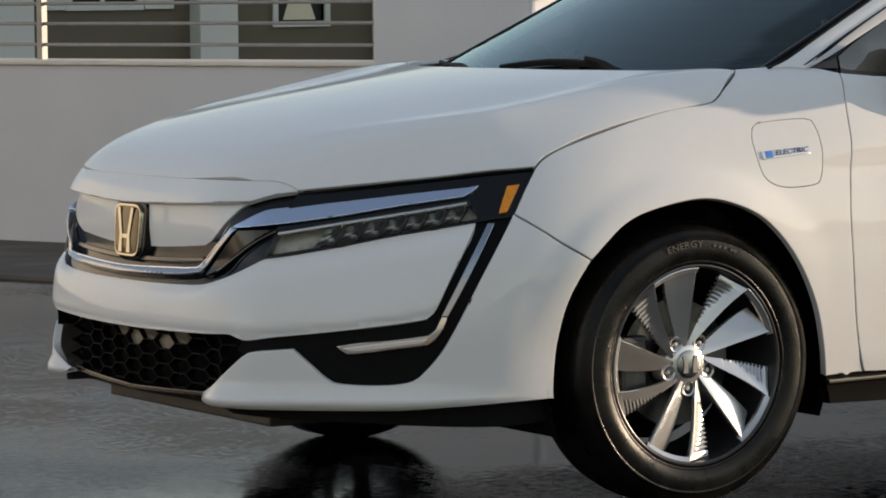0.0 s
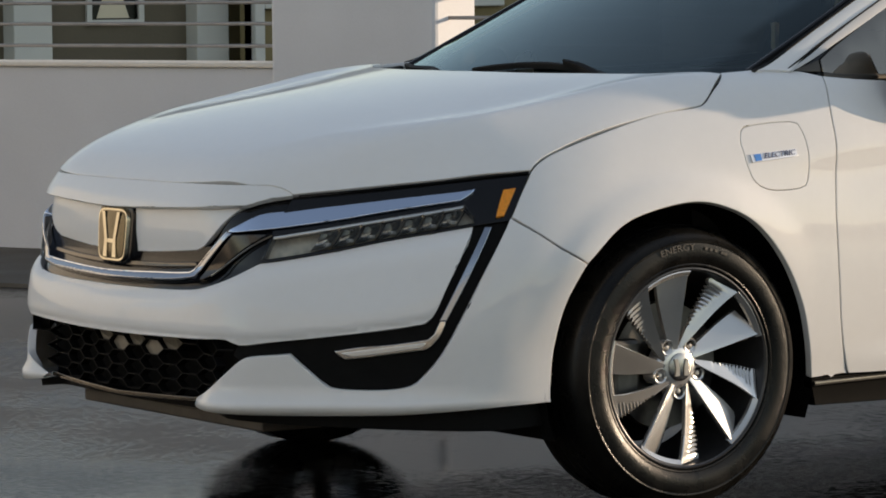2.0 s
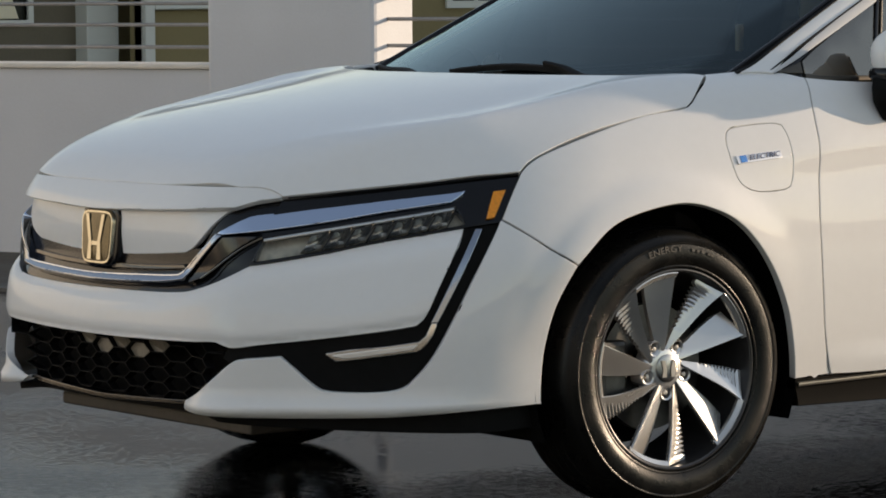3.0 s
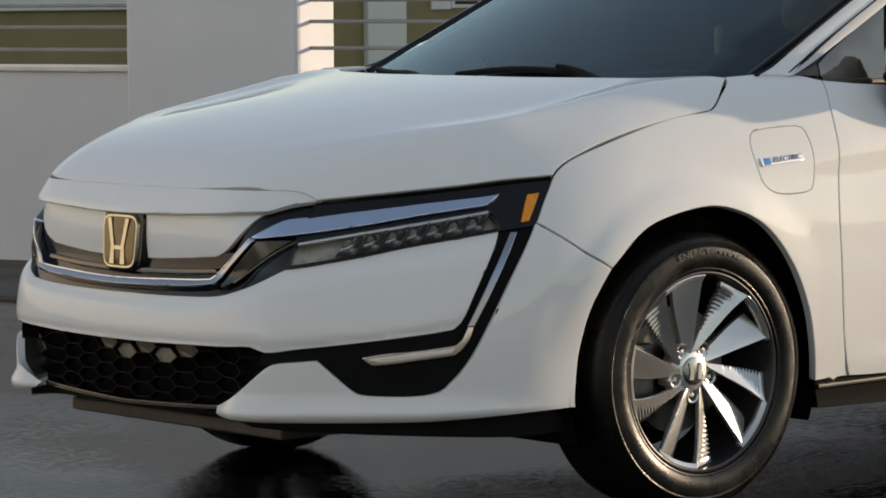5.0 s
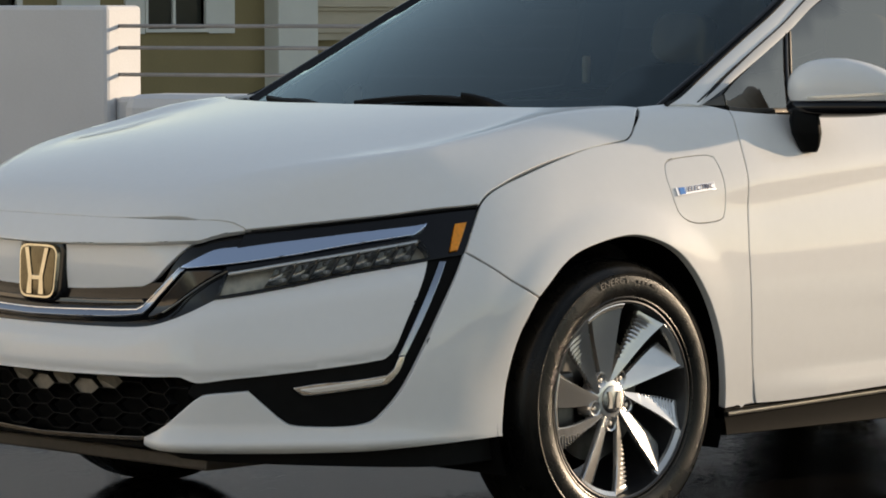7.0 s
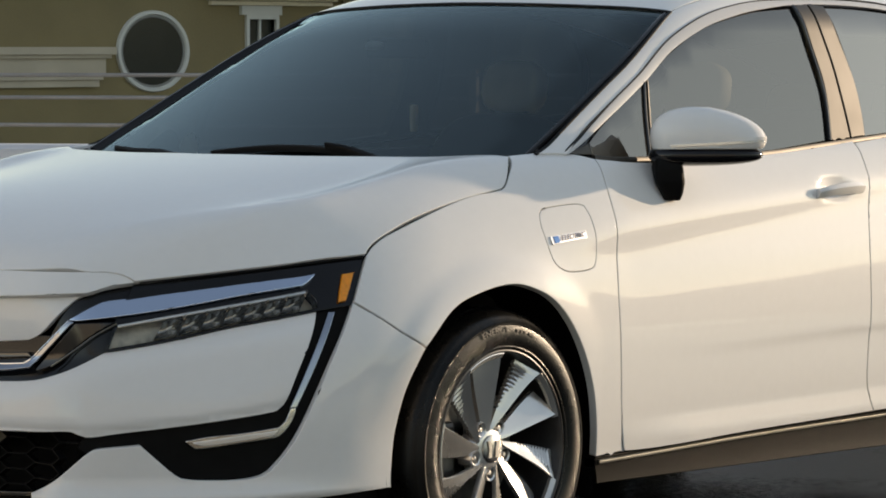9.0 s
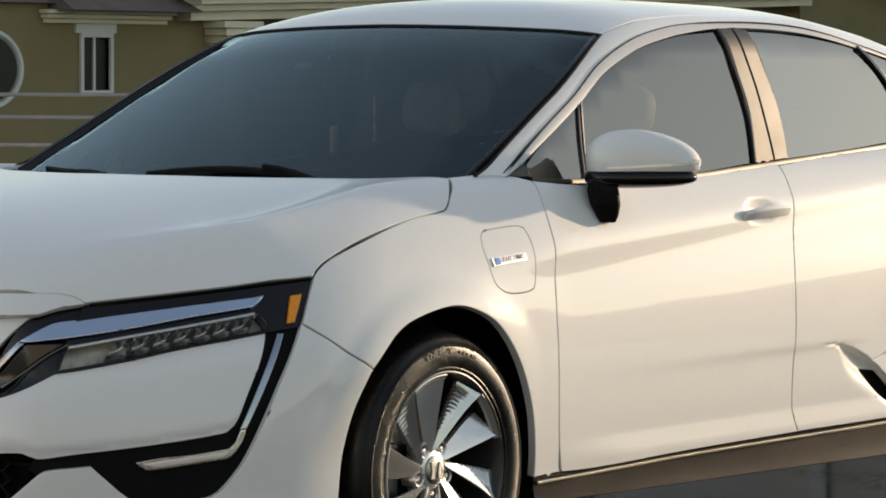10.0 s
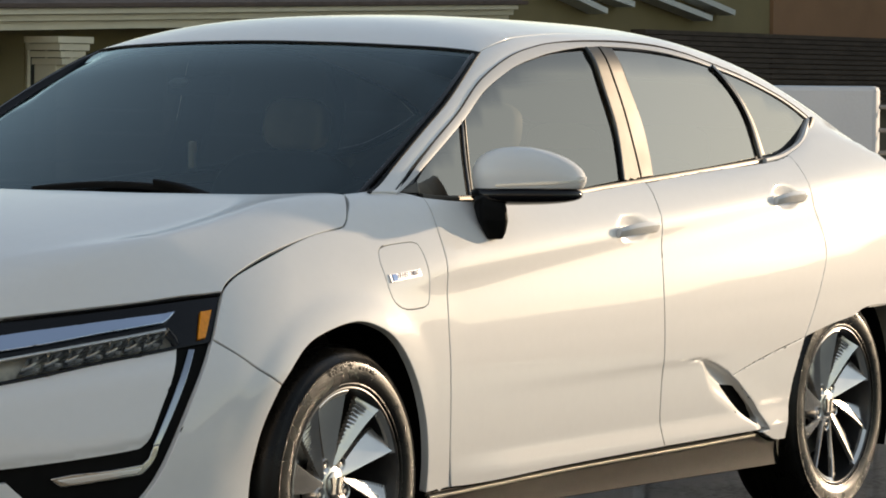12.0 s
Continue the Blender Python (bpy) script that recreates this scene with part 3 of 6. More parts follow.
skin("rear_bumper", loop_of([(2.42, 0.99), (3.1415, 0.99), (3.86, 0.99)], [(3.86, 0.99), (3.86, 0.28)], [(3.86, 0.28), (3.1415, 0.28), (2.42, 0.28)], [(2.42, 0.28), (2.42, 0.99)], step=0.05), lambda q: (np.stack([-np.cos(q[:, 0]) * 2.2 + 2.6, -np.sin(q[:, 0]) * 2.2, q[:, 1]], 1), np.stack([np.cos(q[:, 0]), np.sin(q[:, 0]), 0 * q[:, 0]], 1)), PAINT, car, "white tail bumper", fun=body_f, res=0.07)
skin("boot_lid", both_sides(loop_of([(3.45, 0.0), (3.42, -0.3), (3.3, -0.50)], [(3.3, -0.50), (3.30, -0.62), (3.70, -0.60)], [(3.70, -0.60), (3.78, -0.3), (3.80, 0.0)])), from_top, PAINT, car, "white boot lid", fun=whole_f, res=0.06)

def tail_shell():
    """The painted structure that shows in the joints behind the doors."""
    xs = np.linspace(2.86, 3.80, 50)
    an = np.linspace(-1.72, 1.72, 90)
    o = np.array([[x, 1.7 * math.sin(a), 0.72 + 1.7 * math.cos(a)] for x in xs for a in an])
    w = np.array([[0.0, -math.sin(a), -math.cos(a)] for x in xs for a in an])
    P, hit = shoot(whole_f, o, w)
    P = P - slope(whole_f, P) * 0.009
    hit &= (P[:, 0] > 2.95) & (P[:, 2] > 0.62)
    n = len(an)
    faces = [(i * n + j, (i + 1) * n + j, (i + 1) * n + j + 1, i * n + j + 1) for i in range(len(xs) - 1) for j in range(n - 1)]
    faces = [f for f in faces if all(hit[k] for k in f)]
    used = sorted({k for f in faces for k in f})
    where = {k: i for i, k in enumerate(used)}
    link_mesh("tail_structure", P[used], [[where[k] for k in f] for f in faces], PAINT, car, "white structure under the tail panels")


tail_shell()

# glasshouse: roof with its side rails, pillars, panes
SCREEN_EDGE = [(0.305, -0.758), (0.469, -0.735), (0.639, -0.712), (0.773, -0.694), (0.91, -0.664), (1.058, -0.623)]
SCREEN_TOP = [(1.058, -0.623), (0.984, -0.409), (0.950, -0.2), (0.942, 0.0)]
SCREEN_BASE = [(-0.035, 0.0), (-0.01, -0.25), (0.06, -0.46), (0.16, -0.64), (0.305, -0.758)]


screen_line = both_sides(loop_of(SCREEN_BASE, SCREEN_EDGE, SCREEN_TOP))
skin("windscreen", screen_line, from_top, WIND, car, "dark raked windscreen", fun=cabin_f, res=0.04, gap=0.004, depth=0.004, shape=lambda P: -0.004 - 0.020 * np.clip((np.abs(P[:, 1]) + 0.13 - np.interp(P[:, 0], [0.305, 0.639, 0.91, 1.058], [0.758, 0.712, 0.664, 0.623])) / 0.11, 0, 1) * np.clip((1.02 - P[:, 0]) / 0.14, 0, 1))
RAIL_SEAM = [(0.469, 1.059), (0.535, 1.093), (0.665, 1.155), (0.787, 1.213), (0.953, 1.297), (1.14, 1.359), (1.321, 1.391), (1.496, 1.405), (1.665, 1.410), (1.843, 1.410), (2.015, 1.402), (2.158, 1.384), (2.274, 1.363), (2.50, 1.320), (2.722, 1.264), (2.86, 1.217)]
roof_half = loop_of(SCREEN_TOP[::-1], [(1.058, -0.623), (1.2, -0.61), (1.31, -0.60), (1.64, -0.585), (2.02, -0.575), (2.40, -0.56), (2.85, -0.52)], [(2.85, -0.52), (2.80, -0.3), (2.78, 0.0)])
skin("roof", both_sides(roof_half), from_top, PAINT, car, "white roof panel", fun=cabin_f, res=0.05)
skin("rear_window", both_sides(loop_of([(2.78, 0.0), (2.80, -0.3), (2.85, -0.52)], [(2.85, -0.52), (3.3, -0.50)], [(3.3, -0.50), (3.42, -0.3), (3.45, 0.0)])), from_top, DARK_GLASS, car, "dark rear window", fun=cabin_f, res=0.06)
RAIL_Y = [(q[0], -p[1]) for q, p in zip(RAIL_SEAM[::-1], on_form(RAIL_SEAM[::-1], from_side, 0.0, cabin_f)[0])]
pillar = loop_of(SCREEN_EDGE + [(1.2, -0.612), (1.31, -0.60), (1.64, -0.585), (2.02, -0.575), (2.40, -0.56), (2.85, -0.52)], [(2.85, -0.52), (3.30, -0.50)], [(3.30, -0.50), (3.30, -0.66), (3.20, -0.700), (2.925, -0.706)], [(2.925, -0.706), *[(a, -c) for a, c in RAIL_Y], (0.396, -0.786)], [(0.396, -0.786), (0.305, -0.758)])
skin("side_rail", pillar, from_top, PAINT, car, "white roof pillar", fun=whole_f, res=0.03, mirror=True, gap=0.0012)
QUARTER = loop_of([(0.502, 1.046), (0.560, 1.080), (0.668, 1.134), (0.780, 1.188)], [(0.780, 1.188), (0.752, 1.099), (0.728, 0.996)], [(0.728, 0.996), (0.62, 1.000), (0.502, 1.012)], [(0.502, 1.012), (0.502, 1.046)])
GLASS_F = loop_of([(0.746, 0.996), (0.770, 1.09), (0.806, 1.200)], [(0.806, 1.200), (0.918, 1.257), (1.033, 1.303), (1.107, 1.328), (1.212, 1.352), (1.35, 1.373), (1.568, 1.386)], [(1.568, 1.386), (1.578, 1.29), (1.590, 1.151), (1.563, 1.029)], [(1.563, 1.029), (1.25, 1.006), (1.0, 0.998), (0.746, 0.996)])
GLASS_R = loop_of([(1.731, 1.389), (1.891, 1.385), (2.058, 1.374), (2.187, 1.360), (2.296, 1.345)], [(2.296, 1.345), (2.395, 1.260), (2.442, 1.186), (2.450, 1.080)], [(2.450, 1.080), (2.10, 1.056), (1.752, 1.037)], [(1.752, 1.037), (1.766, 1.11), (1.767, 1.197), (1.731, 1.389)])
GLASS_C = loop_of([(2.345, 1.338), (2.454, 1.316), (2.593, 1.288), (2.765, 1.240), (2.874, 1.190)], [(2.874, 1.190), (2.807, 1.158), (2.723, 1.128), (2.62, 1.099), (2.480, 1.082)], [(2.480, 1.082), (2.470, 1.186), (2.425, 1.260), (2.345, 1.338)])
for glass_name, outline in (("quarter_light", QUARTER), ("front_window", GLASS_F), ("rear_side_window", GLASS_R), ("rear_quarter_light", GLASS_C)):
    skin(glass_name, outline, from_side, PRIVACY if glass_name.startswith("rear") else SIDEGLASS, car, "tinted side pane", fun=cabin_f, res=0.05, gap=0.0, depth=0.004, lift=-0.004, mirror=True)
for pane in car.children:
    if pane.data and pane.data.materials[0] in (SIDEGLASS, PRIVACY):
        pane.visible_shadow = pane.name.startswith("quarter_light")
        # Far-side panes: darker, sheenless glass, fitted to the camera's view through the windscreen.
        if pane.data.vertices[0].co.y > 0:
            pane.data.materials[0] = DARK_GLASS
TRIM_LINE = [(0.396, 1.022)] + RAIL_SEAM + [(2.918, 1.186)]
frame_line = loop_of(TRIM_LINE, [(2.918, 1.186), (2.872, 1.160), (2.752, 1.113), (2.629, 1.081), (2.455, 1.057), (2.133, 1.040), (1.64, 1.014), (1.255, 0.990), (1.0, 0.986), (0.482, 1.000), (0.396, 1.022)])
skin("window_frame", frame_line, from_side, BLACK, car, "black window surround", fun=cabin_f, gap=0.0, depth=0.008, lift=-0.010, mirror=True, holes=[QUARTER, GLASS_F, GLASS_R, GLASS_C])
for pillar_line in (
        loop_of([(1.585, 1.390), (1.594, 1.29), (1.606, 1.166), (1.574, 1.030)], [(1.574, 1.030), (1.668, 1.033)], [(1.668, 1.033), (1.672, 1.103), (1.670, 1.228), (1.652, 1.337), (1.650, 1.396)], [(1.650, 1.396), (1.585, 1.390)]),
        loop_of([(1.656, 1.396), (1.658, 1.337), (1.676, 1.228), (1.678, 1.103), (1.674, 1.033)], [(1.674, 1.033), (1.746, 1.037)], [(1.746, 1.037), (1.760, 1.11), (1.761, 1.197), (1.732, 1.322), (1.726, 1.391)], [(1.726, 1.391), (1.656, 1.396)])):
    skin("pillar_cover", pillar_line, from_side, PILLAR_FILM, car, "polished bronze-grey door pillar", fun=cabin_f, lift=0.002, depth=0.006, mirror=True, gap=0.0008, res=0.02)
ribbon("pillar_cover", [(2.352, 1.334), (2.436, 1.258), (2.482, 1.186), (2.495, 1.088)], from_side, 0.026, 0.003, BRONZE, car, "golden-grey strip before the rear quarter pane", fun=cabin_f, lift=-0.003, mirror=True, widths=[0.25, 0.55, 0.9, 1.3])
GLASS_TOP = [(0.41, 1.014), (0.487, 1.044), (0.557, 1.078), (0.685, 1.140), (0.80, 1.196), (0.93, 1.264), (1.107, 1.330), (1.30, 1.368), (1.496, 1.386), (1.665, 1.392), (1.843, 1.390), (2.015, 1.381), (2.158, 1.366), (2.274, 1.350), (2.50, 1.309), (2.722, 1.256), (2.86, 1.203), (2.900, 1.186)]
ribbon("window_trim", [((a[0] + b[0]) / 2, (a[1] + b[1]) / 2) for a, b in zip(TRIM_LINE, GLASS_TOP)], from_side, 0.021, 0.0015, FRAME_SILVER, car, "satin silver frame over the side windows", fun=cabin_f, mirror=True, lift=0.0, widths=[0.3, 0.8, 1.1, 1.2, 1.3, 1.6, 1.7, 1.5, 1.0, 0.9, 1.0, 1.0, 0.9, 0.7, 0.5, 0.5, 0.5, 0.5])
ribbon("belt_trim", [(0.49, 1.006), (0.60, 0.998), (1.0, 0.996), (1.255, 1.000), (1.50, 1.014), (2.133, 1.050), (2.455, 1.069), (2.63, 1.083), (2.748, 1.111), (2.848, 1.150), (2.916, 1.190)], from_side, 0.015, 0.008, BRONZE, car, "golden-grey trim along the window sills", fun=cabin_f, lift=0.004, mirror=True)
ribbon("belt_trim", [(2.455, 1.072), (2.56, 1.083), (2.66, 1.101), (2.75, 1.125), (2.83, 1.157), (2.872, 1.178), (2.896, 1.190)], from_side, 0.024, 0.024, FRAME_SILVER, car, "bright trim round the rear window corner", fun=whole_f, lift=-0.018, mirror=True, widths=[0.6, 0.8, 1.0, 1.0, 1.0, 0.9, 0.6])

# ---- nose ----
def mirrored(half):
    """Closes a half outline (angle >= 0) with its mirror image."""
    half = [np.array(q) for q in half]
    return [q for q in half if q[0] > 0.003] + [np.array((-q[0], q[1])) for q in half[::-1] if q[0] > 0.003]


FACE_BOT = [(0.978, 0.692), (0.948, 0.619), (0.915, 0.550), (0.890, 0.494), (0.874, 0.474), (0.840, 0.463), (0.668, 0.440), (0.551, 0.427), (0.471, 0.418), (0.440, 0.430), (0.359, 0.428), (0.157, 0.424), (0.0, 0.423)]
L_OUT = [(1.064, 0.704), (0.993, 0.574), (0.922, 0.435), (0.890, 0.384), (0.858, 0.348), (0.832, 0.328), (0.776, 0.320), (0.678, 0.322), (0.648, 0.332), (0.613, 0.365), (0.577, 0.402)]
LIP_TOP = [(0.577, 0.402), (0.528, 0.398), (0.494, 0.395), (0.471, 0.384), (0.413, 0.331), (0.345, 0.288)]
LIP_BOT = [(0.345, 0.288), (0.359, 0.272), (0.450, 0.262), (0.603, 0.257), (0.788, 0.259), (0.977, 0.268), (1.161, 0.277)]
ARCH_FRONT = [(1.161, 0.277), (1.160, 0.310), (1.168, 0.401), (1.196, 0.504), (1.250, 0.594)]
SPLIT_ROUND = [(1.250, 0.594), (1.184, 0.633), (1.130, 0.668), (1.064, 0.704)]
half = loop_of([(0.000, 0.540), (0.198, 0.542), (0.328, 0.548), (0.394, 0.561), (0.445, 0.580), (0.501, 0.608)], [(0.501, 0.608), (0.562, 0.618), (0.656, 0.636), (0.782, 0.662), (0.976, 0.692)], FACE_BOT)


def face_shape(P):
    """The bumper's upper edge rolls in under the grille trim, the lower edge turns under."""
    th = np.abs(np.arctan2(P[:, 1], -P[:, 0]))
    top = np.interp(th, [0, 0.27, 0.34, 0.46, 0.65, 0.98], [0.534, 0.541, 0.553, 0.602, 0.634, 0.692])
    a = -0.018 * np.exp(-((P[:, 2] - top) / 0.030) ** 2)
    low = np.interp(th, [0, 0.44, 0.47, 0.67, 0.85, 0.9], [0.423, 0.430, 0.420, 0.440, 0.465, 0.48])
    return a - 0.007 * np.exp(-((P[:, 2] - low) / 0.014) ** 2)


skin("front_bumper_face", mirrored(half), from_round, PAINT, car, "white bumper face", fun=body_f, res=0.014, depth=0.02, gap=0.001, shape=face_shape)


def lip_shape(P):
    """The splitter-like ledge along the bumper's lower edge."""
    th = np.abs(np.arctan2(P[:, 1], -P[:, 0]))
    z = P[:, 2]
    ledge = 0.020 / (1 + np.exp((z - 0.297) / 0.006)) * np.clip((1.05 - th) / 0.25, 0, 1)
    tuck = -0.020 * np.clip((0.276 - z) / 0.02, 0, 1) ** 2
    return ledge + tuck + flare(P)


skin("front_bumper_side", loop_of(L_OUT, LIP_TOP, LIP_BOT, ARCH_FRONT, SPLIT_ROUND), from_round, PAINT, car, "white bumper corner", fun=low_f, res=0.022, mirror=True, shape=lip_shape)


CREASE = [(0.000, 0.716), (0.160, 0.720), (0.330, 0.727), (0.410, 0.732), (0.458, 0.734)]


def crease_z(P):
    th = np.abs(np.arctan2(P[:, 1], -P[:, 0]))
    return th, np.interp(th, [q[0] for q in CREASE], [q[1] for q in CREASE])


def brow_shape(P):
    """The nose's upper edge swells a little towards its crease."""
    th, c = crease_z(P)
    return 0.008 * np.exp(-np.abs(P[:, 2] - c) / 0.035) * np.clip((0.60 - th) / 0.25, 0, 1)


def garnish_shape(P):
    """The flat panel under the crease, hollowed towards its lower edge."""
    th, c = crease_z(P)
    return -0.017 - 0.006 * np.exp(-((P[:, 2] - 0.610) / 0.03) ** 2)


brow = loop_of([(0.000, 0.783), (0.200, 0.783), (0.322, 0.783), (0.440, 0.782), (0.500, 0.780), (0.528, 0.775), (0.548, 0.764), (0.550, 0.757)], [(0.550, 0.757), (0.497, 0.748), (0.458, 0.734)], CREASE[::-1])
skin("nose_panel", mirrored(brow), from_round, PAINT, car, "white nose edge above the badge", fun=body_f, res=0.010, depth=0.016, edge=0.002, lift=-0.003, gap=0.0006, shape=brow_shape)
garnish = loop_of([(a, b + 0.012) for a, b in CREASE], [(0.463, 0.745), (0.437, 0.728), (0.400, 0.692), (0.364, 0.654), (0.340, 0.636), (0.315, 0.626)], [(0.315, 0.626), (0.146, 0.614), (0.000, 0.609)])
skin("grille_garnish", mirrored(garnish), from_round, PAINT, car, "smooth white panel in place of a grille", fun=body_f, res=0.012, depth=0.014, lift=-0.003, gap=0.0004, shape=garnish_shape)
mask = loop_of([(0.000, 0.536), (0.198, 0.538), (0.329, 0.544), (0.395, 0.557), (0.445, 0.576), (0.502, 0.604)], [(0.502, 0.604), (0.524, 0.673), (0.552, 0.758)], BLACK_TOP[::-1], [(0.375, 0.637), (0.289, 0.633), (0.192, 0.640), (0.000, 0.640)])
skin("grille_surround", mirrored(mask), from_round, BLACK, car, "gloss black grille surround", fun=body_f, res=0.02, gap=-0.004, depth=0.02, lift=-0.026)
skin("grille_bar", mirrored(loop_of([(0.000, 0.593), (0.207, 0.597), (0.322, 0.602)], [(0.322, 0.602), (0.332, 0.594)], [(0.332, 0.594), (0.205, 0.588), (0.000, 0.584)])), from_round, DARKCHROME, car, "smoked slat", fun=body_f, res=0.02, gap=0, depth=0.012, lift=-0.014)
U_TOP = [(0.000, 0.568), (0.215, 0.574), (0.306, 0.578), (0.334, 0.585), (0.380, 0.627), (0.424, 0.675)]
u_half = loop_of(U_TOP, [(0.424, 0.675), (0.436, 0.673)], [(0.436, 0.673), (0.392, 0.622), (0.346, 0.577), (0.325, 0.568), (0.221, 0.558), (0.000, 0.552)])
blade_half = loop_of([(0.426, 0.677), (0.451, 0.697), (0.483, 0.717), (0.504, 0.724)], [(0.504, 0.724), (0.653, 0.740), (0.829, 0.758), (0.982, 0.771)], [(0.982, 0.771), (0.962, 0.755), (0.945, 0.745)], [(0.945, 0.745), (0.787, 0.724), (0.659, 0.703), (0.540, 0.686), (0.438, 0.674)], [(0.438, 0.674), (0.426, 0.677)])


def chrome_shape(P):
    """The lower run leans back, the upper blade is slightly hollow."""
    th = np.abs(np.arctan2(P[:, 1], -P[:, 0]))
    u = np.clip((P[:, 2] - 0.556) / 0.034, 0, 1)
    low = -0.004 * u * u * (3 - 2 * u) * np.clip((0.42 - th) / 0.14, 0, 1)
    edge = np.interp(th, [0.436, 0.540, 0.659, 0.787, 0.945, 0.982], [0.673, 0.686, 0.703, 0.724, 0.745, 0.760])
    return low - 0.30 * np.clip(P[:, 2] - edge + 0.010, 0, 0.07) * np.clip((th - 0.42) / 0.03, 0, 1)


skin("chrome_bar", mirrored(u_half), from_round, GREY_CHROME, car, "grey chrome bar under the badge", fun=body_f, res=0.010, gap=0, depth=0.02, lift=0.0, shape=chrome_shape)
skin("chrome_wing", blade_half, from_round, SKY_CHROME, car, "bright chrome blade over the lamp", fun=body_f, res=0.010, gap=0, depth=0.02, lift=0.0, shape=chrome_shape, mirror=True)
ribbon("chrome_edge", [(-a, b) for a, b in U_TOP[:0:-1]] + U_TOP, from_round, 0.0035, 0.003, CHROME, car, "thin bright edge of the bar", fun=body_f, lift=-0.004)
skin("smoked_trim", loop_of([(0.349, 0.574), (0.394, 0.618), (0.438, 0.669)], [(0.438, 0.669), (0.480, 0.671), (0.522, 0.671)], [(0.522, 0.671), (0.484, 0.648), (0.425, 0.602), (0.385, 0.576), (0.349, 0.566)], [(0.349, 0.566), (0.349, 0.574)]), from_round, SMOKE, car, "smoked chrome wedge", fun=body_f, res=0.012, gap=0.001, depth=0.012, lift=-0.006, mirror=True, shape=lambda P: 0.12 * (P[:, 2] - 0.62))
ribbon("wedge_edge", [(0.522, 0.669), (0.484, 0.646), (0.425, 0.600), (0.389, 0.576)], from_round, 0.003, 0.003, SATIN, car, "thin bright edge of the wedge", fun=body_f, lift=-0.007, mirror=True)

# headlamps: housing, reflector cells, divider, amber marker, outer lens
LENS_LINE = loop_of([(0.524, 0.670), (0.650, 0.691), (0.831, 0.719), (0.955, 0.737)], [(0.955, 0.737), (0.975, 0.715), (0.980, 0.697)], [(0.980, 0.697), (0.782, 0.665), (0.656, 0.640), (0.506, 0.613)], [(0.506, 0.613), (0.524, 0.670)])
housing = loop_of(LAMP_TOP, LAMP_BACK, LAMP_BOT, [(0.501, 0.608), (0.523, 0.683), (0.550, 0.757)])
skin("headlamp_housing", housing, from_round, BLACK, car, "gloss black headlamp housing", fun=body_f, res=0.02, gap=-0.002, depth=0.02, lift=-0.014, mirror=True, holes=[LENS_LINE])
skin("headlamp_bowl", LENS_LINE, from_round, mat("lamp_bowl", (0.50, 0.45, 0.34), 0.3, 0.3, vary=0.35, size=30), car, "deep lamp bowl", fun=body_f, res=0.02, gap=-0.006, depth=0.0, lift=-0.048, mirror=True)
skin("headlamp_lens", LENS_LINE, from_round, LENS, car, "clear headlamp lens", fun=body_f, res=0.02, gap=0.0, depth=0.003, lift=-0.008, mirror=True)
skin("marker_lamp", loop_of([(1.052, 0.768), (1.084, 0.771)], [(1.084, 0.771), (1.066, 0.738), (1.050, 0.709)], [(1.050, 0.709), (1.030, 0.707)], [(1.030, 0.707), (1.040, 0.738), (1.052, 0.768)]), from_round, AMBER, car, "amber side marker", fun=body_f, res=0.02, gap=0, depth=0.006, lift=-0.004, mirror=True)


def lamp_cell(a, b, slant):
    """One reflector: a scooped, slanted patch that rises from its root to the next divider."""
    n = 9
    grid = []
    for i in range(n):
        for j in range(n):
            u, v = i / (n - 1), j / (n - 1)
            th = a + (b - a) * u + slant * (v - 0.5)
            lo = np.interp(th, [0.506, 0.656, 0.782, 0.98], [0.618, 0.645, 0.670, 0.702])
            hi = np.interp(th, [0.524, 0.650, 0.831, 0.955], [0.660, 0.682, 0.710, 0.728])
            grid.append((th, lo + (hi - lo) * v, -0.040 + 0.027 * u ** 2.6 + 0.017 * (2 * v - 1) ** 2))
    P, N = on_form([g[:2] for g in grid], from_round, 0.0, body_f)
    P = P + N * np.array([[g[2]] for g in grid])
    faces = [(i * n + j, (i + 1) * n + j, (i + 1) * n + j + 1, i * n + j + 1) for i in range(n - 1) for j in range(n - 1)]
    for s in (1, -1):
        link_mesh("reflector_cell", P * np.array([1, s, 1]), faces, LAMP_CELL, car, "bright scooped reflector")
        bm = bmesh.new()
        c = P[6 * n + 2] + N[6 * n + 2] * 0.004
        box(bm, c[0] - 0.007, c[0] + 0.007, c[1] * s - 0.006, c[1] * s + 0.006, c[2] - 0.004, c[2] + 0.004, 0.0015)
        part("lamp_bulb", bm, LAMP_IN, car, "small bright lamp chip", smooth=True)


cell_edges = [0.610, 0.660, 0.708, 0.756, 0.803, 0.850, 0.898, 0.946]
for a, b in zip(cell_edges, cell_edges[1:]):
    lamp_cell(a, b - 0.004, 0.022)
    ribbon("lamp_divider", [(b - 0.013, np.interp(b, [0.506, 0.656, 0.782, 0.98], [0.616, 0.643, 0.668, 0.700])), (b + 0.009, np.interp(b, [0.524, 0.650, 0.831, 0.955], [0.662, 0.684, 0.712, 0.730]))], from_round, 0.0022, 0.006, SMOKE, car, fun=body_f, lift=-0.034, mirror=True)
ribbon("lamp_light_guide", [(0.525, 0.665), (0.651, 0.687), (0.831, 0.715), (0.952, 0.733)], from_round, 0.007, 0.005, LAMP_IN, car, "thin light guide", fun=body_f, lift=-0.016, mirror=True)
ribbon("hood_seal", [(0.560, 0.7615), (0.660, 0.770), (0.771, 0.779), (1.055, 0.804), (1.122, 0.808)], from_round, 0.008, 0.003, SEAL, car, "black seal over the lamp", fun=body_f, lift=-0.009, mirror=True)

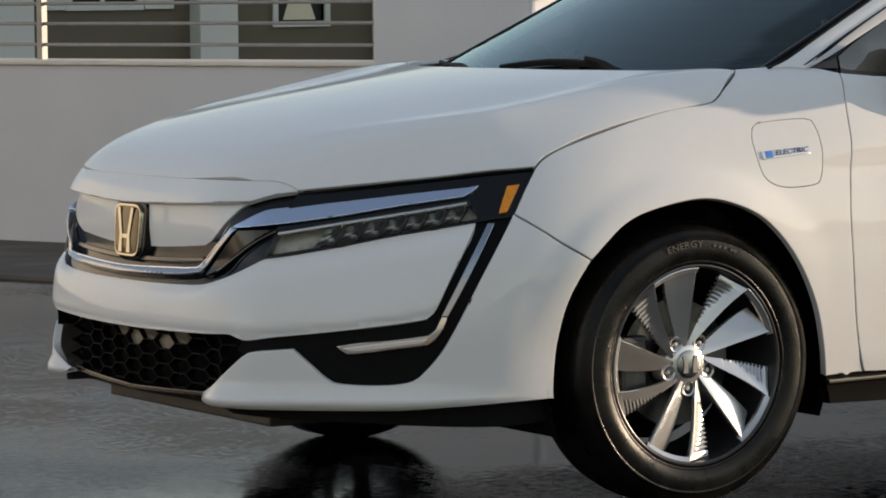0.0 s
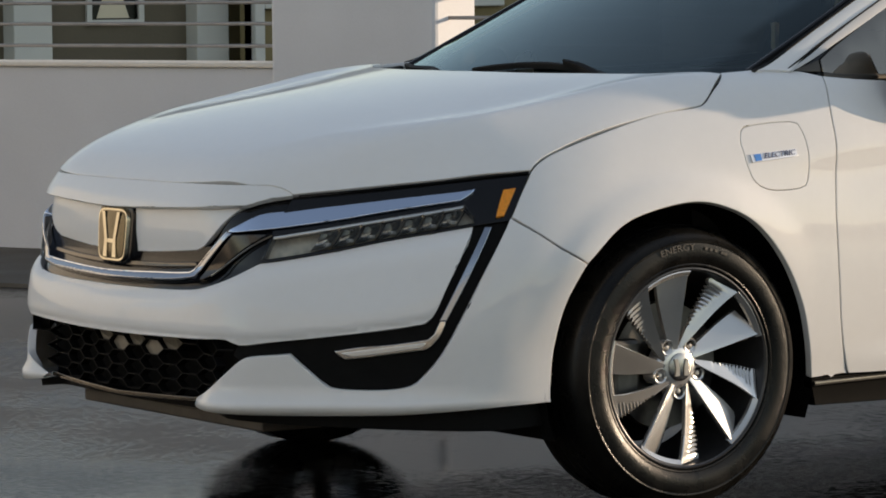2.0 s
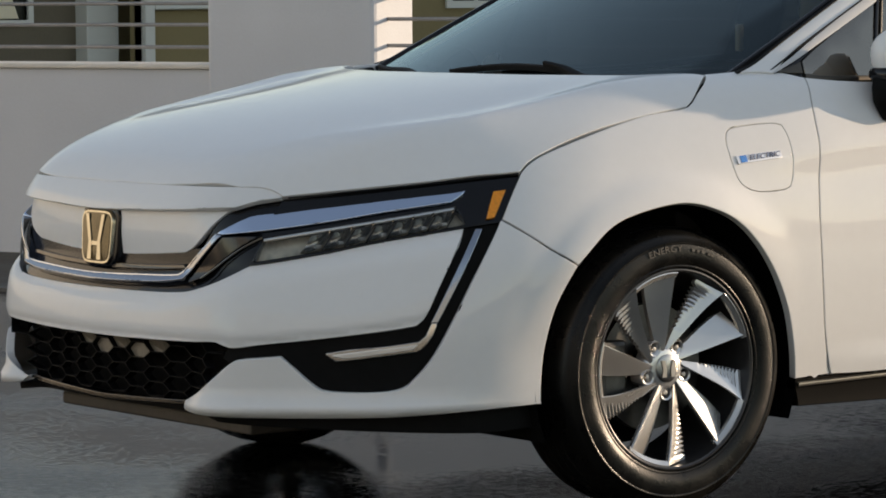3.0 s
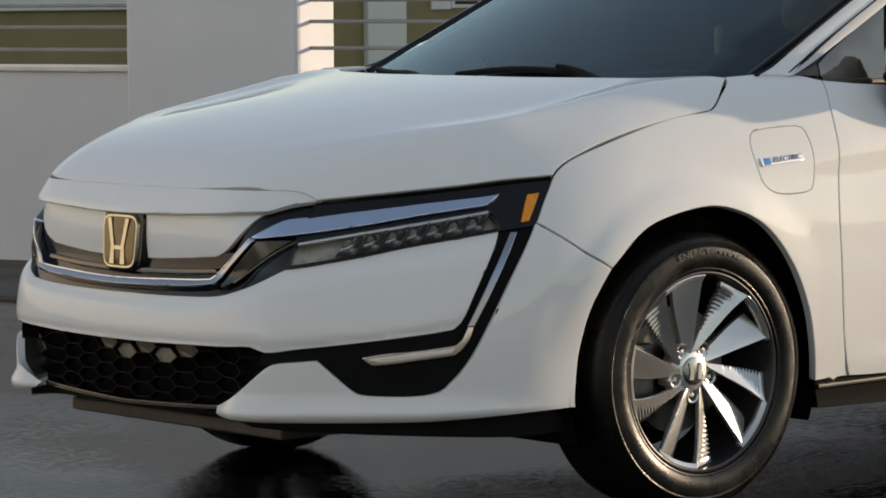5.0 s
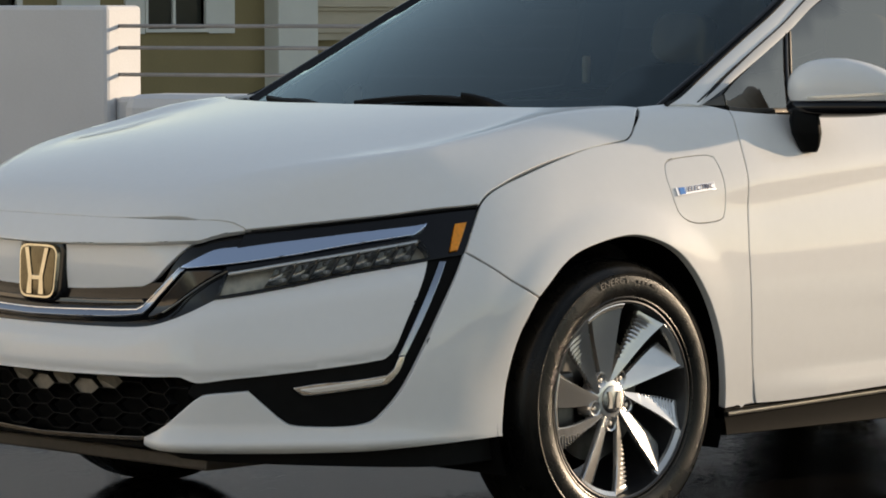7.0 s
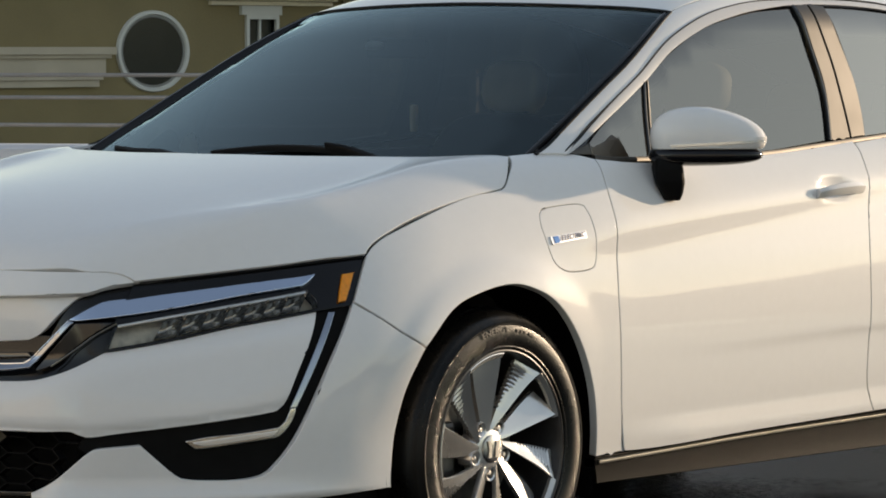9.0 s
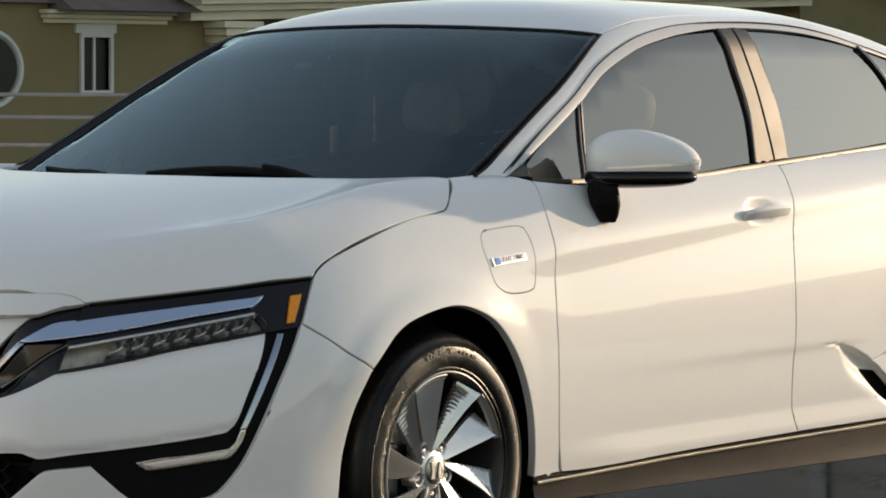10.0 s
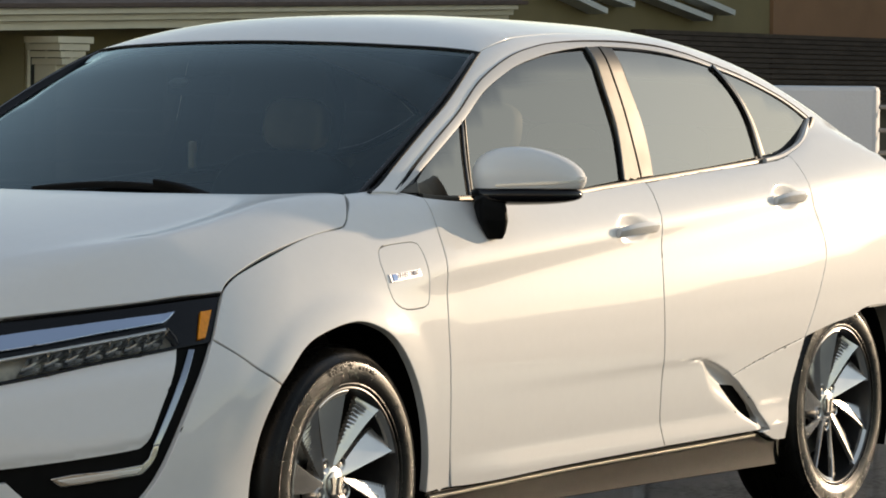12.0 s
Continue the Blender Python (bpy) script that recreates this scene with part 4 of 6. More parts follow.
# the black hook beside the bumper with its light strip
hook = loop_of(FACE_BOT[:9], [(0.471, 0.418), (0.455, 0.395), (0.471, 0.384)], [(0.471, 0.384), (0.494, 0.395), (0.528, 0.398), (0.577, 0.402)], L_OUT[::-1], [(1.064, 0.704), (0.978, 0.692)])
skin("bumper_inset", hook, from_round, MATTE, car, "black hooked inset in the bumper", fun=low_f, res=0.02, gap=-0.004, depth=0.03, lift=-0.022, mirror=True)
skin("light_strip_upright", loop_of([(1.003, 0.688), (0.953, 0.587), (0.911, 0.502), (0.897, 0.474)], [(0.897, 0.474), (0.914, 0.474)], [(0.914, 0.474), (0.929, 0.502), (0.973, 0.587), (1.021, 0.688)], [(1.021, 0.688), (1.003, 0.688)], step=0.012), from_round, mat("blue_chrome", (0.30, 0.33, 0.38), 0.1, 1.0, rough_vary=0.03, size=12), car, "slim chrome blade", fun=body_f, res=0.012, gap=0, depth=0.012, lift=-0.012, mirror=True)
FOG = loop_of([(0.668, 0.406), (0.717, 0.415), (0.791, 0.421), (0.871, 0.432)], [(0.871, 0.432), (0.886, 0.445), (0.899, 0.474), (0.912, 0.474), (0.903, 0.446), (0.884, 0.420), (0.867, 0.408)], [(0.867, 0.408), (0.778, 0.397), (0.704, 0.388), (0.682, 0.390), (0.668, 0.406)])
skin("fog_lamp_bed", FOG, from_round, mat("dim_lamp_chrome", (0.60, 0.58, 0.54), 0.14, 1.0, rough_vary=0.05, size=60), car, "chrome-edged fog lamp", fun=body_f, res=0.012, gap=0, depth=0.014, lift=-0.010, mirror=True)
skin("fog_lamp_lens", loop_of([(0.682, 0.403), (0.75, 0.412), (0.868, 0.425)], [(0.868, 0.425), (0.858, 0.413)], [(0.858, 0.413), (0.778, 0.402), (0.706, 0.394), (0.682, 0.403)]), from_round, LAMP_IN, car, "clear light unit", fun=body_f, res=0.012, gap=0, depth=0.004, lift=-0.003, mirror=True)

# lower grille with its honeycomb
skin("lower_grille_back", mirrored(loop_of([(0.0, 0.452), (0.50, 0.452)], [(0.50, 0.452), (0.58, 0.40), (0.47, 0.30), (0.42, 0.250)], [(0.42, 0.250), (0.0, 0.246)])), from_round, DARK, car, "black air intake", fun=low_f, res=0.04, gap=-0.006, depth=0.0, lift=-0.075)
# Pale colour for mesh cells that should look caught by the sun.
GLINT = mat("sunlit_cell_tone", (0.16, 0.14, 0.11), 0.4, vary=0.2, size=60)


def honeycomb():
    """Wide hexagonal bars over the lower intake, a few cells filled by pale plates that stand in for caught sun."""
    bm = bmesh.new()
    wide, tall = 0.100, 0.0345
    done, plates = set(), []
    for c in range(-7, 8):
        for r in range(0, 6):
            th0 = c * wide * 0.75 - 0.02
            z0 = 0.285 + tall * (r + (0.5 if c % 2 == 0 else 1)) - 0.017
            ring = [(th0 + q * wide / 2, z0 + w * tall / 2) for q, w in ((1, 0), (0.5, 1), (-0.5, 1), (-1, 0), (-0.5, -1), (0.5, -1))]
            if (c, r) in ((-1, 3), (0, 3), (1, 3), (2, 3), (3, 3)):
                plates.append(ring)
            for k in range(6):
                a, b = ring[k], ring[(k + 1) % 6]
                if not all(abs(q[0]) < 0.36 + (q[1] - 0.28) * 0.8 and 0.276 < q[1] < 0.428 for q in (a, b)):
                    continue
                key = tuple(sorted((round(q[0], 3), round(q[1], 3)) for q in (a, b)))
                if key in done:
                    continue
                done.add(key)
                P, N = on_form([a, b], from_round, -0.014, low_f)
                t, n = Vector(P[1] - P[0]), Vector(N[0])
                s = t.cross(n).normalized() * 0.0012
                vv = []
                for q in P:
                    for o in (s, -s):
                        vv.append(bm.verts.new(Vector(q) + o))
                        vv.append(bm.verts.new(Vector(q) + o - n * 0.022))
                for f in ((0, 2, 6, 4), (0, 4, 5, 1), (2, 3, 7, 6), (0, 1, 3, 2), (4, 6, 7, 5)):
                    bm.faces.new([vv[i] for i in f])
    part("honeycomb_mesh", bm, MATTE, car, "black honeycomb mesh")
    for ring in plates:
        P, N = on_form([(0.9 * (q[0] - ring[0][0] + 0.05) + ring[0][0] - 0.05, q[1]) for q in ring], from_round, -0.026, low_f)
        bm = bmesh.new()
        f = bm.faces.new([bm.verts.new(tuple(q)) for q in P])
        ext = bmesh.ops.extrude_face_region(bm, geom=[f])
        bmesh.ops.translate(bm, vec=Vector(-N[0]) * 0.012, verts=[v for v in ext["geom"] if isinstance(v, bmesh.types.BMVert)])
        part("sunlit_cell", bm, GLINT, car, "pale six-sided plate painted as a sunlit mesh cell")


honeycomb()
chin = loop_of([(0.0, 0.268), (0.31, 0.278), (0.345, 0.280), (0.359, 0.268), (0.45, 0.258), (0.603, 0.253), (0.788, 0.255), (0.977, 0.264), (1.161, 0.273)], [(1.161, 0.273), (1.161, 0.222)], [(1.161, 0.222), (1.016, 0.215), (0.787, 0.222), (0.614, 0.229), (0.45, 0.240), (0.3, 0.252), (0.0, 0.252)])
skin("front_chin", mirrored(chin), from_round, MATTE, car, "black chin under the bumper", fun=low_f, res=0.03, gap=0.0, depth=0.03, lift=-0.030)
skin("chin_lip", mirrored(loop_of([(0.0, 0.277), (0.310, 0.287), (0.350, 0.291)], [(0.350, 0.291), (0.352, 0.280)], [(0.352, 0.280), (0.310, 0.275), (0.0, 0.265)])), from_round, DARKCHROME, car, "thin dark lip under the intake", fun=low_f, res=0.02, gap=0, depth=0.03, lift=-0.004)
bm = bmesh.new()
box(bm, -0.868, -0.60, -0.40, 0.46, 0.200, 0.232, 0.006)
part("undertray", bm, mat("grey_undertray", (0.07, 0.06, 0.05), 0.6, vary=0.3, size=12), car, "flat grey tray under the nose")
bm = bmesh.new()
box(bm, -0.62, 3.6, -0.58, 0.58, 0.215, 0.30, 0.01)
part("floor_pan", bm, DARK, car)

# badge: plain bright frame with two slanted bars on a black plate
BADGE_RIM = mat("pale_gold_rim", (0.52, 0.47, 0.36), 0.18, 1.0, vary=0.08, size=30)
BADGE_FACE = mat("smoky_gold_badge_face", (0.11, 0.094, 0.062), 0.16, 1.0, vary=0.25, size=22)


def emblem(parent, m, w, h, name="badge"):
    """A domed gold block with two slanted bars in a black tray."""
    def outline(k, n=48, e=0.36):
        out = []
        for i in range(n):
            a = 2 * math.pi * i / n
            c, s = math.cos(a), math.sin(a)
            x, y = math.copysign(abs(c) ** e, c), math.copysign(abs(s) ** e, s)
            out.append((x * w / 2 * k * (1 + 0.06 * y), y * h / 2 * k))
        return out

    def lofted(rings):
        bm = bmesh.new()
        rows = [[bm.verts.new((x, y + lean, z)) for x, y in outline(k)] for k, z, lean in rings]
        for r, q in zip(rows, rows[1:]):
            for i in range(len(r)):
                bm.faces.new((r[i], r[(i + 1) % len(r)], q[(i + 1) % len(r)], q[i]))
        bm.faces.new(rows[-1])
        bm.faces.new(rows[0][::-1])
        bmesh.ops.transform(bm, matrix=m, verts=bm.verts)
        return bm
    base = part(name, lofted([(1.30, -0.030, 0.0), (1.26, 0.004, 0.003), (1.18, 0.014, 0.004), (1.10, 0.016, 0.004)]), BLACK, parent, "black badge tray", smooth=True)
    part("badge_frame", lofted([(1.04, -0.004, 0.0), (1.04, 0.018, 0.0), (1.00, 0.025, 0.0), (0.94, 0.025, 0.0)]), BADGE_RIM, base, "pale gold badge block", smooth=True)
    part("badge_face", lofted([(0.93, 0.024, 0.0), (0.92, 0.0264, 0.0), (0.6, 0.0280, 0.0)]), BADGE_FACE, base, "smoky gold badge face", smooth=True)
    for s in (1, -1):
        bm = bmesh.new()
        low, high = [], []
        for x, y in ((0.095, -0.44), (0.235, -0.44), (0.200, -0.10), (0.330, 0.44), (0.225, 0.44), (0.105, -0.08)):
            low.append(bm.verts.new((s * x * w, y * h, 0.0264)))
            high.append(bm.verts.new((s * (x * 0.97 + 0.004) * w, y * 0.985 * h, 0.0305)))
        bm.faces.new(high)
        for i in range(6):
            j = (i + 1) % 6
            bm.faces.new((low[i], low[j], high[j], high[i]))
        bmesh.ops.transform(bm, matrix=m, verts=bm.verts)
        part("badge_bar", bm, BADGE_RIM, base, "slanted bright bar")
    bm = bmesh.new()
    box(bm, -0.12 * w, 0.12 * w, -0.17 * h, -0.08 * h, 0.0264, 0.0300, 0.001, m)
    part("badge_bar", bm, BADGE_RIM, base, "short bright bar")


emblem(car, Matrix.Translation((-1.014, -0.006, 0.648)) @ Matrix(((0, 0, -1, 0), (-1, 0, 0, 0), (0, 1, 0, 0), (0, 0, 0, 1))) @ pose(0, 0, 0, -4, 0, 0), 0.132, 0.124)

# ---- wheels ----
def wheel(m, name="wheel"):
    """Tyre, dark barrel and ten swept alloy blades, every second one notched; the outer face looks to -y."""
    hub = new(name)
    hub.parent = car
    hub.matrix_basis = m
    tagged(hub, "swept-blade alloy wheel with a black tyre")
    tyre_prof = [(0.236, 0.075), (0.238, 0.100), (0.262, 0.113), (0.290, 0.112), (0.312, 0.104), (0.327, 0.088), (0.3335, 0.06), (0.3345, 0.0), (0.3335, -0.06), (0.327, -0.088), (0.320, -0.098), (0.316, -0.102), (0.312, -0.1045), (0.300, -0.1110), (0.2985, -0.1135), (0.2955, -0.1135), (0.294, -0.1125), (0.275, -0.1165), (0.258, -0.1150), (0.246, -0.1095), (0.2435, -0.1105), (0.2405, -0.1095), (0.236, -0.100), (0.236, -0.075)]
    tyre = turned("tyre", tyre_prof, RUBBER, hub, "black road tyre", 96)
    for g in (-0.045, -0.015, 0.015, 0.045):
        turned("tread_groove", [(0.3350, g - 0.004), (0.3352, g), (0.3350, g + 0.004), (0.330, g)], SEAL, tyre, "", 64)
    rim = turned("rim", [(0.236, -0.100), (0.2375, -0.104), (0.2345, -0.1065), (0.229, -0.104), (0.2265, -0.095), (0.224, -0.07), (0.205, 0.0), (0.208, 0.08), (0.230, 0.10), (0.236, 0.10), (0.222, 0.08), (0.213, 0.0), (0.232, -0.08)], ALLOY_DARK, hub, "dark rim barrel", 96)
    turned("rim_lip", [(0.2372, -0.1030), (0.2362, -0.1066), (0.2332, -0.1072), (0.2310, -0.1050)], ALLOY_DARK, rim, "dark rim lip", 96)
    turned("brake_disc", [(0.06, -0.010), (0.150, -0.010), (0.150, 0.014), (0.06, 0.014)], ROTOR, hub, "steel brake disc", 64)
    turned("hub_carrier", [(0.0, 0.05), (0.12, 0.05), (0.19, 0.09), (0.19, 0.10), (0.0, 0.10)], DARK, hub, "", 40)
    bm = bmesh.new()
    box(bm, -0.165, -0.085, -0.035, 0.03, -0.07, 0.07, 0.012)
    part("brake_caliper", bm, ROTOR, hub, "grey brake caliper")
    # blades in five pairs: a broad smooth one with a straight leading edge, and a swept, notched one beside its root
    def blade(bm, lead, trail, y_lead, y_trail, n, teeth=0, bow=(0.0, 0.0)):
        """A twisted strip between two edges given as (radius, angle) at root and tip."""
        def chord(a, b, u, h):
            pa, pb = ((r * math.sin(radians(w)), r * math.cos(radians(w))) for r, w in (a, b))
            dx, dz = pb[0] - pa[0], pb[1] - pa[1]
            k = 6.75 * u * u * (1 - u) * h / math.hypot(dx, dz)
            return pa[0] + dx * u + dz * k, pa[1] + dz * u - dx * k
        rows = []
        for k in range(n):
            u = k / (n - 1)
            p, q = chord(*lead, u, bow[0]), chord(*trail, u, bow[1])
            if teeth and k % 2 and 0.28 < u < 0.97:
                q = (q[0] + (p[0] - q[0]) * 0.17, q[1] + (p[1] - q[1]) * 0.17)
            y0, y1 = y_lead[0] + (y_lead[1] - y_lead[0]) * u, y_trail[0] + (y_trail[1] - y_trail[0]) * u
            row = []
            for w, off in ((0.0, 0.003), (0.04, 0.0), (0.18, 0.0), (0.34, 0.0), (0.5, 0.0), (0.66, 0.0), (0.83, 0.0), (1.0, 0.0), (1.0, 0.012), (0.5, 0.016), (0.03, 0.014)):
                row.append(bm.verts.new((p[0] + (q[0] - p[0]) * w, y0 + (y1 - y0) * w ** 1.5 + 0.0055 * u * math.sin(math.pi * w) + off, p[1] + (q[1] - p[1]) * w)))
            rows.append(row)
        m = len(rows[0])
        for a, b in zip(rows, rows[1:]):
            for j in range(m):
                bm.faces.new((a[j], a[(j + 1) % m], b[(j + 1) % m], b[j]))
        bm.faces.new(rows[0][::-1])
        bm.faces.new(rows[-1])
        return bm
    for i in range(5):
        t = 72 * i + 1
        bm = blade(bmesh.new(), ((0.044, t - 6), (0.229, t)), ((0.046, t - 34), (0.210, t - 19)), (-0.070, -0.103), (-0.064, -0.066), 19, bow=(0.0, -0.004))
        part("blade", bm, ALLOY, hub, "smooth broad alloy blade", smooth=True)
        bm = blade(bmesh.new(), ((0.046, t + 8), (0.227, t + 41)), ((0.048, t - 2), (0.224, t + 22)), (-0.070, -0.102), (-0.066, -0.076), 35, 1, bow=(-0.006, -0.003))
        part("blade", bm, ALLOY, hub, "notched alloy blade", smooth=True)
        bm = bmesh.new()
        rows = []
        for k in range(17):
            a = radians(t + 1 - 33 * k / 16)
            rows.append([bm.verts.new((r * math.sin(a), y, r * math.cos(a))) for r, y in ((0.2160, -0.097), (0.2265, -0.1045), (0.2310, -0.1030), (0.2310, -0.088), (0.2160, -0.088))])
        for a, b in zip(rows, rows[1:]):
            for j in range(5):
                bm.faces.new((a[j], a[(j + 1) % 5], b[(j + 1) % 5], b[j]))
        bm.faces.new(rows[0])
        bm.faces.new(rows[-1][::-1])
        part("blade_bridge", bm, ALLOY, hub, "bright outer bridge between two blades", smooth=True)
    turned("hub_disc", [(0.0, -0.070), (0.040, -0.070), (0.050, -0.066), (0.062, -0.052), (0.066, -0.03), (0.0, -0.03)], ALLOY, hub, "alloy wheel centre", 40)
    cap = turned("hub_cap", [(0.0, -0.0775), (0.026, -0.0765), (0.0330, -0.0735), (0.0345, -0.055), (0.0, -0.055)], CAPMETAL, hub, "silver hub cap", 40)
    for s in (1, -1):
        bm = bmesh.new()
        low, high = [], []
        for x, y in ((0.007, -0.022), (0.020, -0.022), (0.017, 0.0), (0.022, 0.022), (0.012, 0.022), (0.007, 0.0)):
            low.append(bm.verts.new((s * x, -0.0760, y * 0.9)))
            high.append(bm.verts.new((s * x, -0.0800, y * 0.9)))
        bm.faces.new(high)
        for i in range(6):
            bm.faces.new((low[i], low[(i + 1) % 6], high[(i + 1) % 6], high[i]))
        part("cap_bar", bm, STEEL, cap, "raised bar on the cap")
    for i in range(5):
        a = 2 * math.pi * (i + 0.5) / 5
        c = (0.058 * math.sin(a), 0.0, 0.058 * math.cos(a))
        mm = Matrix.Translation(c)
        well = turned("lug_well", [(0.0115, -0.050), (0.0135, -0.068), (0.0175, -0.070), (0.0205, -0.066), (0.0215, -0.03), (0.0115, -0.03)], ALLOY, hub, "alloy rim of a bolt well", 24, mm)
        turned("well_floor", [(0.0, -0.052), (0.0130, -0.052), (0.0130, -0.045), (0.0, -0.045)], DARK, well, "dark bolt well", 16, mm)
        turned("lug_nut", [(0.0, -0.068), (0.0055, -0.067), (0.0080, -0.062), (0.0085, -0.05), (0.0, -0.05)], STEEL, well, "steel wheel nut", 12, mm)
    # raised lettering of the make stays plain bars; the readable word stands on the shoulder
    return hub


def curved_word(text, radius, height, y, mid, parent, material):
    """Raised letters laid round the tyre's side."""
    cu = bpy.data.curves.new("letters", "FONT")
    cu.body, cu.size, cu.extrude, cu.align_x = text, height * 1.35, 0.0006, "CENTER"
    cu.resolution_u = 3
    ob = new("letters", cu)
    me = bpy.data.meshes.new_from_object(ob.evaluated_get(bpy.context.evaluated_depsgraph_get()))
    bpy.data.objects.remove(ob)
    for v in me.vertices:
        a = mid + v.co.x * 1.25 / radius
        r = radius + v.co.y
        v.co = (r * math.sin(a), y - v.co.z + 0.04 * (r - radius) , r * math.cos(a))
    me.materials.append(material)
    w = new("tyre_lettering", me)
    w.parent = parent
    tagged(w, "raised pale-worn tyre lettering")
    return w


LETTER = mat("worn_tyre_letters", (0.045, 0.041, 0.035), 0.5, vary=0.3, size=60)
for wx, wy, turn in ((0.0, -0.79, 0), (2.75, -0.780, 0), (0.0, 0.79, 180), (2.75, 0.780, 180)):
    w = wheel(pose(wx, wy, 0.3335, 0, 0, turn))
    if wy < 0:
        tyre = [o for o in w.children if o.name.startswith("tyre")][0]
        curved_word("ENERGY", 0.278, 0.016, -0.1168, radians(-8), tyre, LETTER)
        for k, a in enumerate((9, 12, 15, 19, 21)):
            bm = bmesh.new()
            box(bm, -0.004, 0.004, -0.118, -0.112, 0.279, 0.285, 0.0)
            bmesh.ops.rotate(bm, cent=(0, 0, 0), matrix=Matrix.Rotation(radians(a), 3, "Y"), verts=bm.verts)
            part("tyre_mark", bm, LETTER, tyre)
    # dark liner of the wheel well
    side = 1 if wy < 0 else -1
    s = -side
    verts, faces = [], []
    seg = 30
    for k in range(seg + 1):
        a = radians(-112 + 224 * k / seg)
        for y in (0.872, 0.50):
            verts.append((wx + 0.40 * math.sin(a), s * y, 0.335 + 0.395 * math.cos(a)))
    for k in range(seg):
        faces.append((2 * k, 2 * k + 1, 2 * k + 3, 2 * k + 2))
    bm = bmesh.new()
    vv = [bm.verts.new(v) for v in verts]
    for f in faces:
        bm.faces.new([vv[i] for i in f])
    bm.faces.new([vv[2 * k + 1] for k in range(seg + 1)])
    part("wheel_well", bm, DARK, car, "black wheel-well liner")

# ---- fittings of the car ----
def blob(name, parent, material, label, centre, ax, half, power=(2.6, 2.6), cut=None, taper=0.0, seg=(36, 20)):
    """A rounded solid with squarish sides; ax: three axes, half: half sizes, taper: narrowing along the first axis."""
    bm = bmesh.new()
    a0, a1, a2 = (Vector(a).normalized() for a in ax)
    rows = []
    for i in range(seg[1] + 1):
        v = -math.pi / 2 + math.pi * i / seg[1]
        row = []
        for j in range(seg[0]):
            u = 2 * math.pi * j / seg[0]

            def sp(x, p):
                return math.copysign(abs(x) ** (2 / p), x)
            x = sp(math.cos(v), power[1]) * sp(math.cos(u), power[0])
            y = sp(math.cos(v), power[1]) * sp(math.sin(u), power[0])
            z = sp(math.sin(v), power[1])
            t = 1 - taper * (x + 1) / 2
            p = Vector((x * half[0], y * half[1] * t, z * half[2] * t))
            if cut:
                p = cut(p)
            row.append(bm.verts.new(Vector(centre) + a0 * p.x + a1 * p.y + a2 * p.z))
        rows.append(row)
    for r, s in zip(rows, rows[1:]):
        for j in range(seg[0]):
            k = (j + 1) % seg[0]
            bm.faces.new((r[j], r[k], s[k], s[j]))
    bmesh.ops.remove_doubles(bm, verts=bm.verts, dist=1e-4)
    return part(name, bm, material, parent, label, smooth=True)


